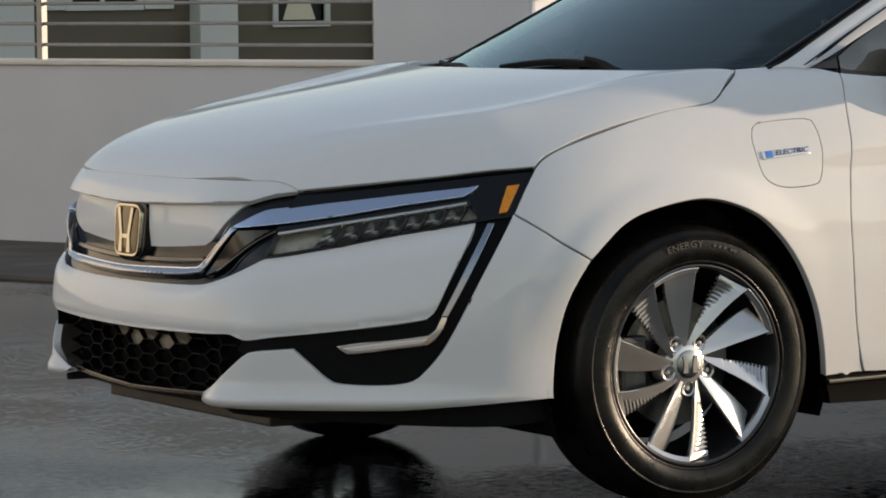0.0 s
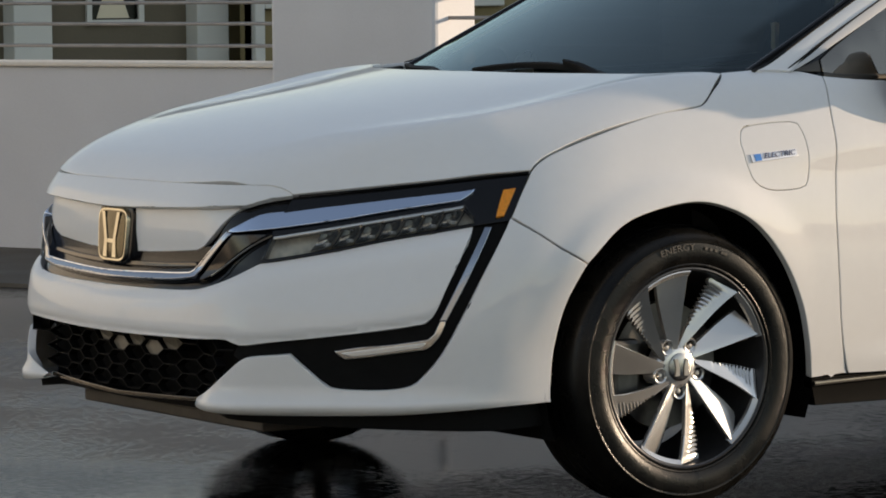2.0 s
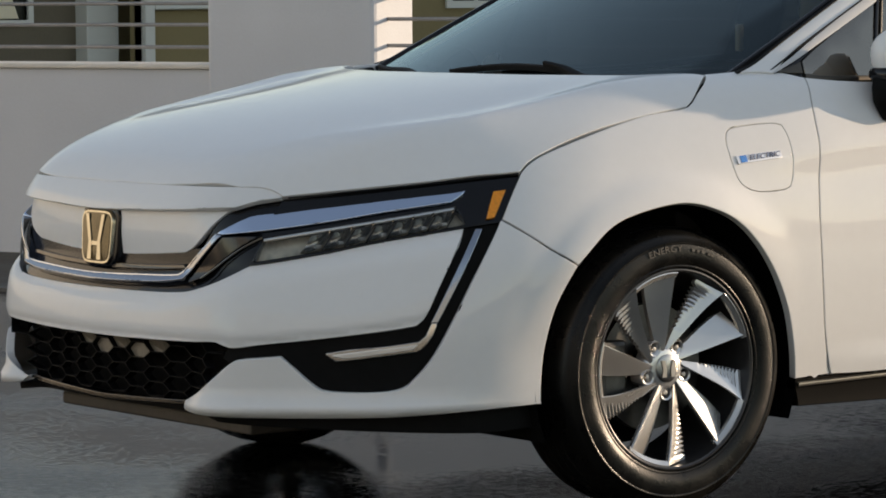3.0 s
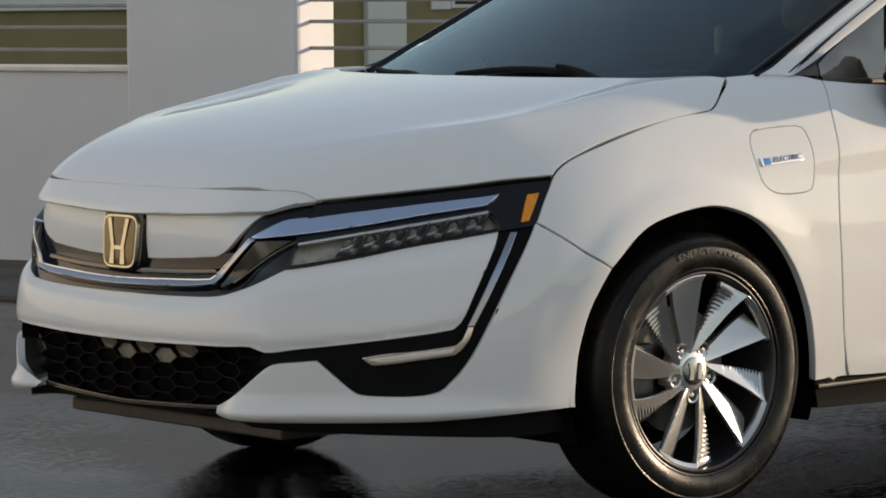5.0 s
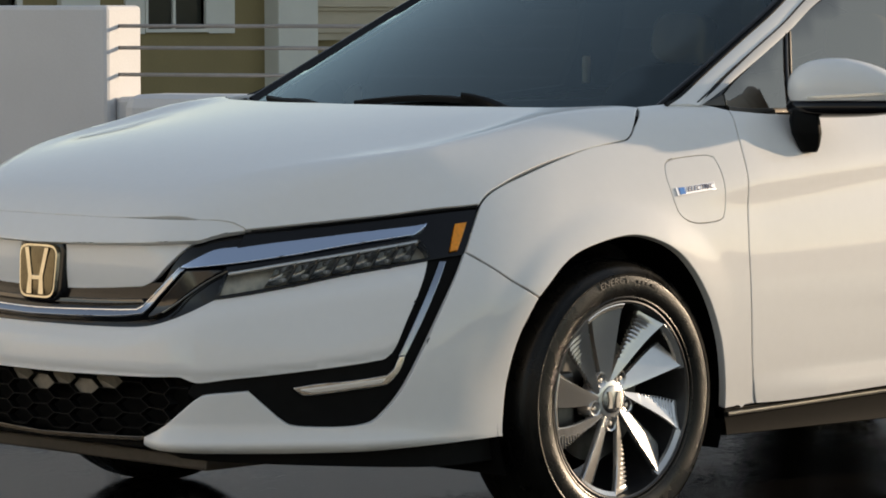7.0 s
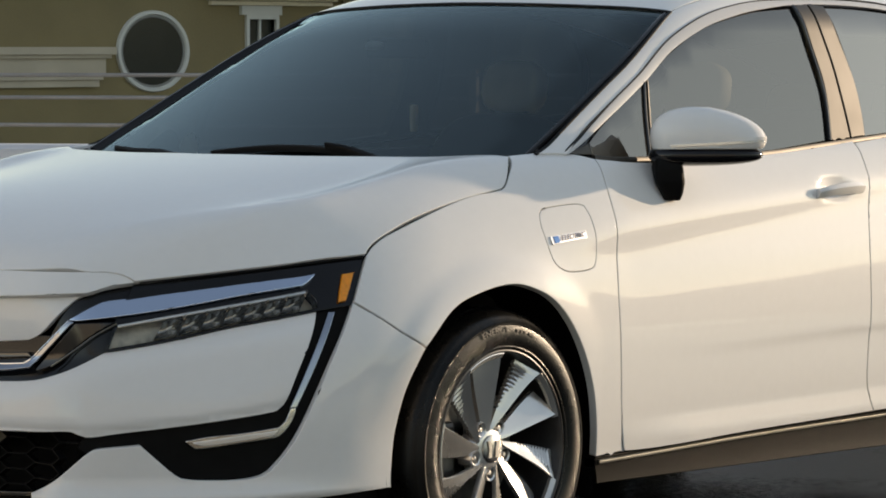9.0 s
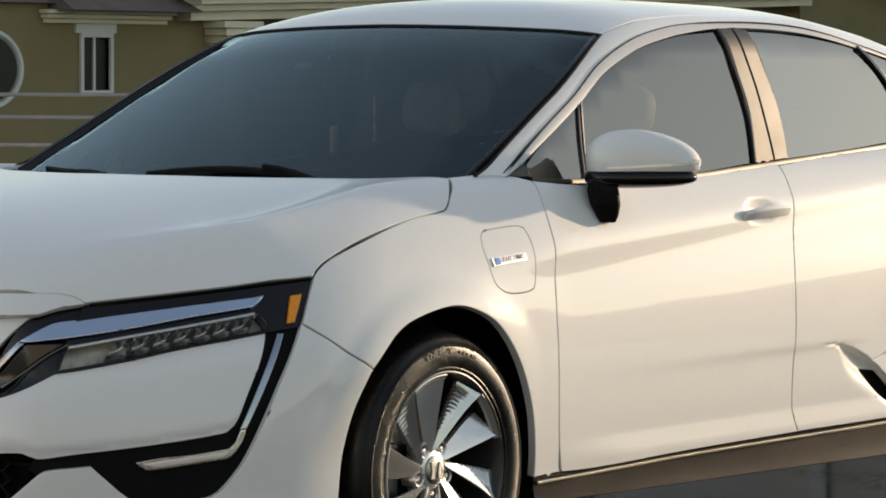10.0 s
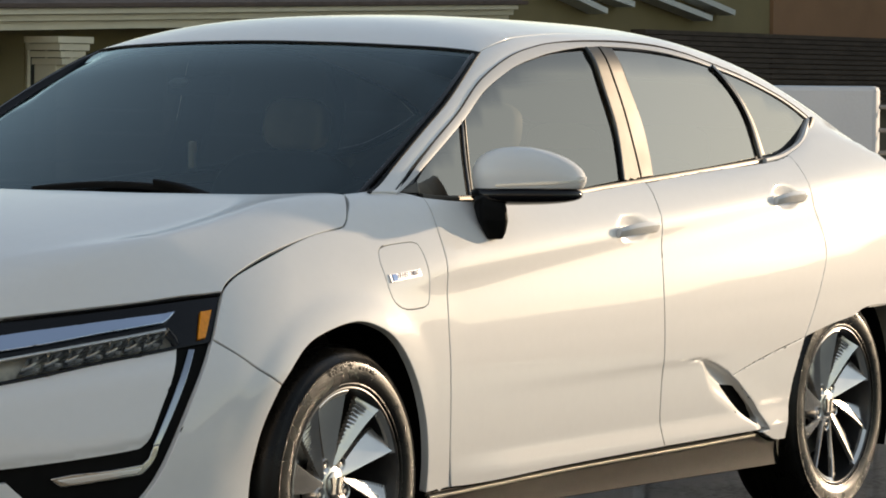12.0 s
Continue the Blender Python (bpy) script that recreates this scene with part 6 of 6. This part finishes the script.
tagged(part("wall_bounce_low", bm, bpy.data.materials["cream_plaster"]), "unseen low wall added to bounce sunlight onto the nose", "wall", kind="structure")


def railing(s0, s1, heights, d):
    t = thing("railing", "three thin metal rails over the parapet", "railing", group="railings on the parapet")
    for z in heights:
        bm = bmesh.new()
        bmesh.ops.create_cone(bm, cap_ends=True, segments=10, radius1=0.008, radius2=0.008, depth=s1 - s0, matrix=pose((s0 + s1) / 2, d, z, 0, 90, 0))
        bmesh.ops.transform(bm, matrix=WALL_M, verts=bm.verts)
        part("rail", bm, RAIL, t, smooth=True)
    s = s0 + 2.4
    while s < s1 - 0.5:
        bm = bmesh.new()
        box(bm, s - 0.015, s + 0.015, d - 0.02, d + 0.02, 0.90, heights[-1] + 0.02, 0.003, WALL_M)
        part("post", bm, RAIL, t)
        s += 2.4


railing(-14, 0.0, (0.978, 1.071, 1.160), 0.17)
railing(0.812, 4.95, (0.988, 1.094, 1.180), 0.10)
railing(5.77, 6.05, (1.053, 1.135, 1.220), 0.17)

# ---- houses across the street, below the deck ----
OLIVE = mat("olive_stucco", (0.205, 0.163, 0.075), 0.85, vary=0.12, size=0.8, bump_by=0.004, bump_size=25)
BROWN = mat("brown_stucco", (0.125, 0.105, 0.070), 0.85, vary=0.15, size=0.8, bump_by=0.004, bump_size=25)
RUST = mat("rust_stucco", (0.26, 0.14, 0.07), 0.85, vary=0.15, size=0.8)
CREAM = mat("cream_moulding", (0.66, 0.59, 0.43), 0.7, vary=0.08, size=1.5)
WHITE = mat("white_column_paint", (0.55, 0.55, 0.50), 0.7, vary=0.06, size=1.5)
ROOF = mat("brown_roof_tiles", (0.10, 0.068, 0.052), 0.8, vary=0.3, size=2.0, bump_by=0.01, bump_size=6)
SLATE = mat("dark_roof_tiles", (0.075, 0.058, 0.045), 0.85, vary=0.3, size=2.0, spec=0.15, bump_by=0.01, bump_size=6)
PANE = mat("house_window_glass", (0.028, 0.030, 0.024), 0.12, vary=0.3, size=0.6, spec=0.35)
FY = 35.0
BASE = -3.5


def block(name, parent, material, x0, x1, z0, z1, out=0.0, deep=0.3, label="", bevel=0.0):
    bm = bmesh.new()
    box(bm, x0, x1, FY - out, FY - out + deep, z0, z1, bevel)
    return part(name, bm, material, parent, label)


def pierced_wall(parent, material, x0, x1, z0, z1, holes, out=0.0, label=""):
    """A wall with rectangular openings right through it; holes: (x0, x1, z0, z1) side by side."""
    xs = sorted({x0, x1, *[v for h in holes for v in h[:2]]})
    zs = sorted({z0, z1, *[v for h in holes for v in h[2:]]})

    def solid(i, j):
        if not (0 <= i < len(xs) - 1 and 0 <= j < len(zs) - 1):
            return False
        cx, cz = (xs[i] + xs[i + 1]) / 2, (zs[j] + zs[j + 1]) / 2
        return not any(a < cx < b and c < cz < d for a, b, c, d in holes)
    bm = bmesh.new()
    v = {(i, j, k): bm.verts.new((x, FY - out + 0.3 * k, z)) for i, x in enumerate(xs) for j, z in enumerate(zs) for k in (0, 1)}
    for i in range(len(xs) - 1):
        for j in range(len(zs) - 1):
            if not solid(i, j):
                continue
            for k in (0, 1):
                bm.faces.new([v[i, j, k], v[i + 1, j, k], v[i + 1, j + 1, k], v[i, j + 1, k]])
            for di, dj, a, b in ((-1, 0, (0, 0), (0, 1)), (1, 0, (1, 0), (1, 1)), (0, -1, (0, 0), (1, 0)), (0, 1, (0, 1), (1, 1))):
                if not solid(i + di, j + dj):
                    bm.faces.new([v[i + a[0], j + a[1], 0], v[i + b[0], j + b[1], 0], v[i + b[0], j + b[1], 1], v[i + a[0], j + a[1], 1]])
    return part("wall", bm, material, parent, label)


def window(parent, x0, x1, z0, z1, out=0.0, fr=0.09, bars=1, frame_mat=None):
    bm = bmesh.new()
    y0 = FY - out
    for a, b, c, d in ((x0 - fr, x1 + fr, z0 - fr, z0), (x0 - fr, x1 + fr, z1, z1 + fr), (x0 - fr, x0, z0, z1), (x1, x1 + fr, z0, z1)):
        box(bm, a, b, y0 - 0.05, y0 + 0.12, c, d)
    for k in range(bars):
        m = x0 + (x1 - x0) * (k + 1) / (bars + 1)
        box(bm, m - 0.025, m + 0.025, y0 + 0.02, y0 + 0.10, z0, z1)
    w = part("window", bm, frame_mat or CREAM, parent, "pale-framed window")
    bm = bmesh.new()
    box(bm, x0, x1, y0 + 0.06, y0 + 0.07, z0, z1)
    part("pane", bm, PANE, w, "dark pane")


def steps_of(name, parent, material, x0, x1, z0, z1, out, n=3, label=""):
    """A stepped moulding, each course standing further out than the one below."""
    bm = bmesh.new()
    for k in range(n):
        a, b = z0 + (z1 - z0) * k / n, z0 + (z1 - z0) * (k + 1) / n
        g = out * (k + 1) / n
        box(bm, x0 - g * 0.6, x1 + g * 0.6, FY - g, FY + 0.2, a, b - 0.012)
    return part(name, bm, material, parent, label)


# the block of flats with white columns
flats = thing("apartment_building", "brown block of flats with white columns and railings", "building", (17, FY, BASE))


def settle(t):
    """Keeps the parts of a thing where they were built although its origin lies at its base."""
    for o in t.children:
        o.matrix_parent_inverse = Matrix.Translation(-t.location)


pierced_wall(flats, BROWN, 2.0, 20.4, BASE, 4.4, [(15.46, 16.40, 1.03, 2.3), (18.48, 19.20, 0.76, 1.9), (10.6, 11.6, 0.9, 2.2)], -0.8, "brown stucco wall")
for w in ((15.46, 16.40, 1.03, 2.3), (10.6, 11.6, 0.9, 2.2)):
    window(flats, *w, out=-0.8, bars=1, frame_mat=WHITE)
window(flats, 18.48, 19.20, 0.76, 1.9, out=-0.8, fr=0.075, bars=0, frame_mat=WHITE)
for x0, x1 in ((14.97, 15.36), (16.50, 16.92)):
    block("window_surround", flats, WHITE, x0, x1, 0.95, 2.4, -0.74, 0.1, "pale panel beside the window")
bm = bmesh.new()
vs = [bm.verts.new((x, FY + 0.85 + d, z)) for d in (0.0, 0.004) for x, z in ((18.60, 0.78), (19.10, 0.78), (19.00, 1.06), (18.70, 1.06))]
for f in ((0, 1, 2, 3), (7, 6, 5, 4), (0, 4, 5, 1), (1, 5, 6, 2), (2, 6, 7, 3), (3, 7, 4, 0)):
    bm.faces.new([vs[i] for i in f])
part("blind", bm, CREAM, flats, "beige blind in the window")
for x0, x1 in ((9.3, 10.0), (13.2, 14.81), (17.18, 17.75), (19.95, 20.45)):
    block("column", flats, WHITE, x0, x1, BASE, 4.4, -0.5, 0.36, "white square column", 0.02)
block("roof_slab", flats, CREAM, 1.5, 20.6, 4.4, 4.8, 0.6, 6.0, "pale flat roof edge")
bm = bmesh.new()
box(bm, 2.0, 20.4, FY + 1.1, FY + 9, BASE, 4.4)
part("block", bm, BROWN, flats)
settle(flats)

# the olive house with garage-like bays
olive = thing("house", "olive stucco house with cream-framed windows", "house", (26, FY, BASE), group="houses across the street")
pierced_wall(olive, OLIVE, 20.5, 32.0, BASE, 4.2, [(25.65, 26.6, 0.95, 2.0), (29.05, 30.18, 0.90, 2.1)], 0.0, "olive stucco wall")
window(olive, 25.65, 26.6, 0.95, 2.0, 0.0, 0.10, 1, WHITE)
window(olive, 29.05, 30.18, 0.90, 2.1, 0.0, 0.05, 1, WHITE)
block("window_surround", olive, WHITE, 28.62, 28.99, 0.83, 2.2, 0.04, 0.1, "pale panel beside the window")
block("window_surround", olive, WHITE, 30.24, 30.76, 0.83, 2.2, 0.04, 0.1, "pale panel beside the window")
block("column", olive, WHITE, 27.37, 28.10, BASE, 4.2, 0.10, 0.3, "pale square column", 0.02)
block("column", olive, WHITE, 31.40, 32.22, BASE, 4.2, 0.32, 0.6, "pale square column", 0.02)
block("column", olive, WHITE, 20.50, 20.66, BASE, 4.2, 0.10, 0.3, "pale square column", 0.02)
block("lintel", olive, WHITE, 20.66, 24.6, 0.88, 1.10, 0.10, 0.3, "pale lintel over the bay", 0.02)
block("roof_edge", olive, CREAM, 20.2, 32.6, 4.2, 4.5, 0.6, 6.0, "cream roof edge")
bm = bmesh.new()
box(bm, 20.6, 32.0, FY + 0.9, FY + 9, BASE, 4.2)
part("block", bm, OLIVE, olive)
settle(olive)

# the house with the round window
rounded = thing("house", "olive stucco house with a white-ringed round window", "house", (36.5, FY, BASE), group="houses across the street")
pierced_wall(rounded, OLIVE, 32.3, 42.0, BASE, 2.35, [(38.86, 39.53, 0.92, 1.80)], 0.0, "olive stucco wall")
window(rounded, 38.86, 39.53, 0.92, 1.80, 0.0, 0.07, 1, WHITE)
bm = bmesh.new()
for x1, z0, z1, out in ((35.55, 1.22, 1.34, 0.20), (35.47, 1.16, 1.215, 0.16), (35.38, 0.92, 1.155, 0.12), (35.34, 0.82, 0.912, 0.10), (35.28, 0.71, 0.812, 0.07)):
    box(bm, 32.3, x1, FY - out, FY + 0.2, z0, z1)
part("ledge", bm, mat("tan_moulding", (0.44, 0.385, 0.285), 0.7, vary=0.10, size=1.5), rounded, "tan stepped ledge")
steps_of("eave", rounded, CREAM, 37.95, 40.9, 2.03, 2.26, 0.22, 3, "cream stepped eave")
block("window_header", rounded, WHITE, 38.66, 39.66, 1.87, 2.02, 0.06, 0.1, "pale header over the window")
# Flattened to an oval that looks round in the camera's view.
ring_m = Matrix.Translation((36.57, FY, 1.27)) @ Matrix.Diagonal((1, 1, 0.78, 1))
ring = turned("round_window", [(0.75, 0.02), (0.75, -0.03), (0.77, -0.05), (0.83, -0.05), (0.845, -0.03), (0.845, 0.02)], WHITE, rounded, "round window with a white ring", 48, ring_m)
turned("pane", [(0.0, -0.012), (0.75, -0.012), (0.75, 0.0), (0.0, 0.0)], PANE, ring, "dark round pane", 48, ring_m)
turned("inner_rim", [(0.70, -0.015), (0.705, -0.025), (0.745, -0.025), (0.75, -0.012)], mat("grey_window_rim", (0.20, 0.20, 0.18), 0.6, vary=0.1), ring, "grey inner rim", 48, ring_m)
bm = bmesh.new()
vs = [bm.verts.new(v) for v in ((38.0, FY - 0.6, 2.24), (41.3, FY - 0.6, 2.24), (40.6, FY + 2.6, 3.9), (38.7, FY + 2.6, 3.9), (38.0, FY + 3, 2.24), (41.3, FY + 3, 2.24))]
for f in ((0, 1, 2, 3), (0, 3, 4), (1, 5, 2), (3, 2, 5, 4), (0, 4, 5, 1)):
    bm.faces.new([vs[i] for i in f])
part("bay_roof", bm, ROOF, rounded, "brown tiled bay roof")
bm = bmesh.new()
box(bm, 32.3, 42.0, FY + 0.3, FY + 9, BASE, 2.34)
part("block", bm, OLIVE, rounded)
bm = bmesh.new()
vs = [bm.verts.new(v) for v in ((31.9, FY - 0.15, 2.35), (42.0, FY - 0.15, 2.35), (42.0, FY + 4.6, 4.6), (31.9, FY + 4.6, 4.6), (31.9, FY + 9.3, 2.35), (42.0, FY + 9.3, 2.35))]
for f in ((0, 1, 2, 3), (3, 2, 5, 4), (0, 3, 4), (1, 5, 2), (0, 4, 5, 1)):
    bm.faces.new([vs[i] for i in f])
part("roof", bm, ROOF, rounded, "brown tiled roof")
settle(rounded)

# the house with the columned porch
porch = thing("house", "house with a cream columned porch and a brown tiled roof", "house", (52, FY, BASE), group="houses across the street")
pierced_wall(porch, OLIVE, 44.9, 62.0, BASE, 2.5, [(47.0, 48.2, 0.9, 2.0), (52.0, 53.4, 0.9, 2.0), (57.0, 58.2, 0.9, 2.0)], -1.2, "olive porch wall")
for x in (47.0, 52.0, 57.0):
    window(porch, x, x + 1.2, 0.9, 2.0, -1.2, 0.1, 1)
block("porch_wall", porch, RUST, 42.0, 44.9, BASE, 2.5, -0.9, 0.3, "rust-coloured recess")
window(porch, 43.9, 44.7, 1.5, 2.02, -0.85, 0.06, 1, WHITE)
for x in (42.5, 46.2, 50.2, 58.6, 61.2):
    block("shaft", porch, CREAM, x - 0.27, x + 0.27, BASE, 1.60, 0.25, 0.5, "cream porch column", 0.02)
    bm = bmesh.new()
    for k, g in enumerate((0.30, 0.37, 0.45, 0.53)):
        box(bm, x - g, x + g, FY - 0.28 - g * 0.4, FY + 0.28, 1.60 + 0.13 * k, 1.60 + 0.13 * (k + 1) - 0.015)
    part("capital", bm, CREAM, porch, "stepped cream capital")
for g, a, b, part_name in ((0.10, 2.10, 2.26, "beam"), (0.22, 2.26, 2.38, "moulding"), (0.34, 2.38, 2.50, "gutter")):
    bm = bmesh.new()
    box(bm, 41.3, 62.0, FY - 0.2 - g, FY + 1.2, a, b - 0.01)
    for v in bm.verts:
        v.co.z += 0.031 * max(v.co.x - 43.5, 0)
    part(part_name, bm, CREAM, porch, "cream course of the porch beam")
bm = bmesh.new()
vs = [bm.verts.new(v) for v in ((41.0, FY - 0.6, 2.52), (62.3, FY - 0.6, 3.10), (62.3, FY + 6, 5.5), (41.0, FY + 6, 5.0), (41.0, FY - 0.6, 2.48), (62.3, FY - 0.6, 3.06))]
for f in ((0, 1, 2, 3), (4, 5, 1, 0), (4, 0, 3), (5, 2, 1)):
    bm.faces.new([vs[i] for i in f])
part("roof", bm, ROOF, porch, "brown tiled roof")
for k in range(14):
    t = k / 14
    bm = bmesh.new()
    y, z = FY - 0.6 + 6.6 * t, 2.52 + 2.5 * t
    box(bm, 41.0, 62.3, y - 0.02, y + 0.30, z - 0.02, z + 0.05)
    for v in bm.verts:
        v.co.z += 0.027 * (v.co.x - 41.0)
    part("tile_course", bm, ROOF, porch)
bm = bmesh.new()
box(bm, 42.0, 62.0, FY + 1.5, FY + 9, BASE, 2.45)
part("block", bm, OLIVE, porch)
settle(porch)

# the gabled house at the end with its long tiled roofs
gable = thing("house", "olive house with white gable boards and dark tiled roofs", "house", (76, FY, BASE), group="houses across the street")
block("wall", gable, OLIVE, 62.0, 75.4, BASE, 4.6, 0.0, 0.3, "olive stucco wall")
for (xa, za), (xb, zb) in (((62.6, 3.66), (66.1, 2.94)), ((66.0, 3.32), (67.4, 3.12)), ((67.6, 3.46), (71.3, 2.88)), ((69.8, 3.50), (72.5, 3.04))):
    bm = bmesh.new()
    n = Vector((zb - za, 0, -(xb - xa))).normalized() * -0.13
    q = [(xa, za), (xb, zb), (xb + n.x, zb + n.z), (xa + n.x, za + n.z)]
    lo = [bm.verts.new((x, FY - 0.5, z)) for x, z in q]
    hi = [bm.verts.new((x, FY, z)) for x, z in q]
    bm.faces.new(lo)
    bm.faces.new(hi[::-1])
    for i in range(4):
        bm.faces.new((lo[i], lo[(i + 1) % 4], hi[(i + 1) % 4], hi[i]))
    part("gable_board", bm, WHITE, gable, "white gable board")
block("wall", gable, RUST, 75.4, 92.0, BASE, 5.0, 0.1, 0.35, "rust brown upper wall")
for k in range(14):
    t = k / 14
    bm = bmesh.new()
    box(bm, 65.5 + 2.6 * t, 96.0, FY - 3.2 + 2.9 * t, FY - 2.8 + 2.9 * t, 0.9 + 1.75 * t, 1.00 + 1.75 * t)
    part("tile_course", bm, SLATE, gable)
bm = bmesh.new()
box(bm, 66.3, 96.0, FY - 2.6, FY + 4, BASE, 0.95)
part("lower_wall", bm, BROWN, gable, "dark brown lower wall")
bm = bmesh.new()
box(bm, 62.0, 92, FY + 0.3, FY + 9, BASE, 4.4)
part("block", bm, OLIVE, gable)
settle(gable)

# plain hills all round close the horizon
HILL = mat("distant_hills", (0.055, 0.058, 0.05), 0.95, vary=0.3, size=0.02)
verts, faces, n = [], [], 900
for k in range(n):
    a = 2 * math.pi * k / n
    h = 15 + 6 * noise.noise(Vector((math.cos(a) * 2.2, math.sin(a) * 2.2, 3.0))) + 7 * noise.noise(Vector((math.cos(a) * 11, math.sin(a) * 11, 1.0))) + 2.5 * noise.noise(Vector((math.cos(a) * 50, math.sin(a) * 50, 2.0)))
    for r, z in ((300, -3.5), (312, h * 0.7), (330, h), (420, -3.5)):
        verts.append((r * math.cos(a), r * math.sin(a), z))
for k in range(n):
    for j in range(3):
        a, b = k * 4 + j, (k + 1) % n * 4 + j
        faces.append((a, a + 1, b + 1, b))
tagged(link_mesh("backdrop", verts, faces, HILL), "low dark hills on the horizon", "hills", kind="structure")
# an unseen rise, added on the sun's path to keep the houses in shade
verts, faces = [], []
for i in range(33):
    y = -14 + 50 * i / 32
    top = 21 * min(1, (36 - y) / 5, (y + 14) / 10) + 2.5 * noise.noise(Vector((y * 0.25, 0, 5)))
    for x, z in ((96, -3.6), (101, top * 0.6), (107, top), (116, top * 0.9), (132, -3.6)):
        verts.append((x, y, max(z, -3.6)))
for i in range(32):
    for j in range(4):
        a = i * 5 + j
        faces.append((a, a + 1, a + 6, a + 5))
tagged(link_mesh("backdrop_shade_rise", verts, faces, HILL), "unseen dark rise added to shade the houses", "hill", kind="structure")
# plain parapet that closes the deck behind the camera
for nme, s0, s1, d0, d1 in (("wall_west", -14, 38, -34.2, -34.0), ("wall_far_south", 38.0, 38.2, -34, 0.3), ("wall_far_north", -14.2, -14.0, -34, 0.3)):
    bm = bmesh.new()
    box(bm, s0, s1, d0, d1, -0.2, 1.0, 0, WALL_M)
    tagged(part(nme, bm, PLASTER), "plain low parapet of the deck", "wall", kind="structure")
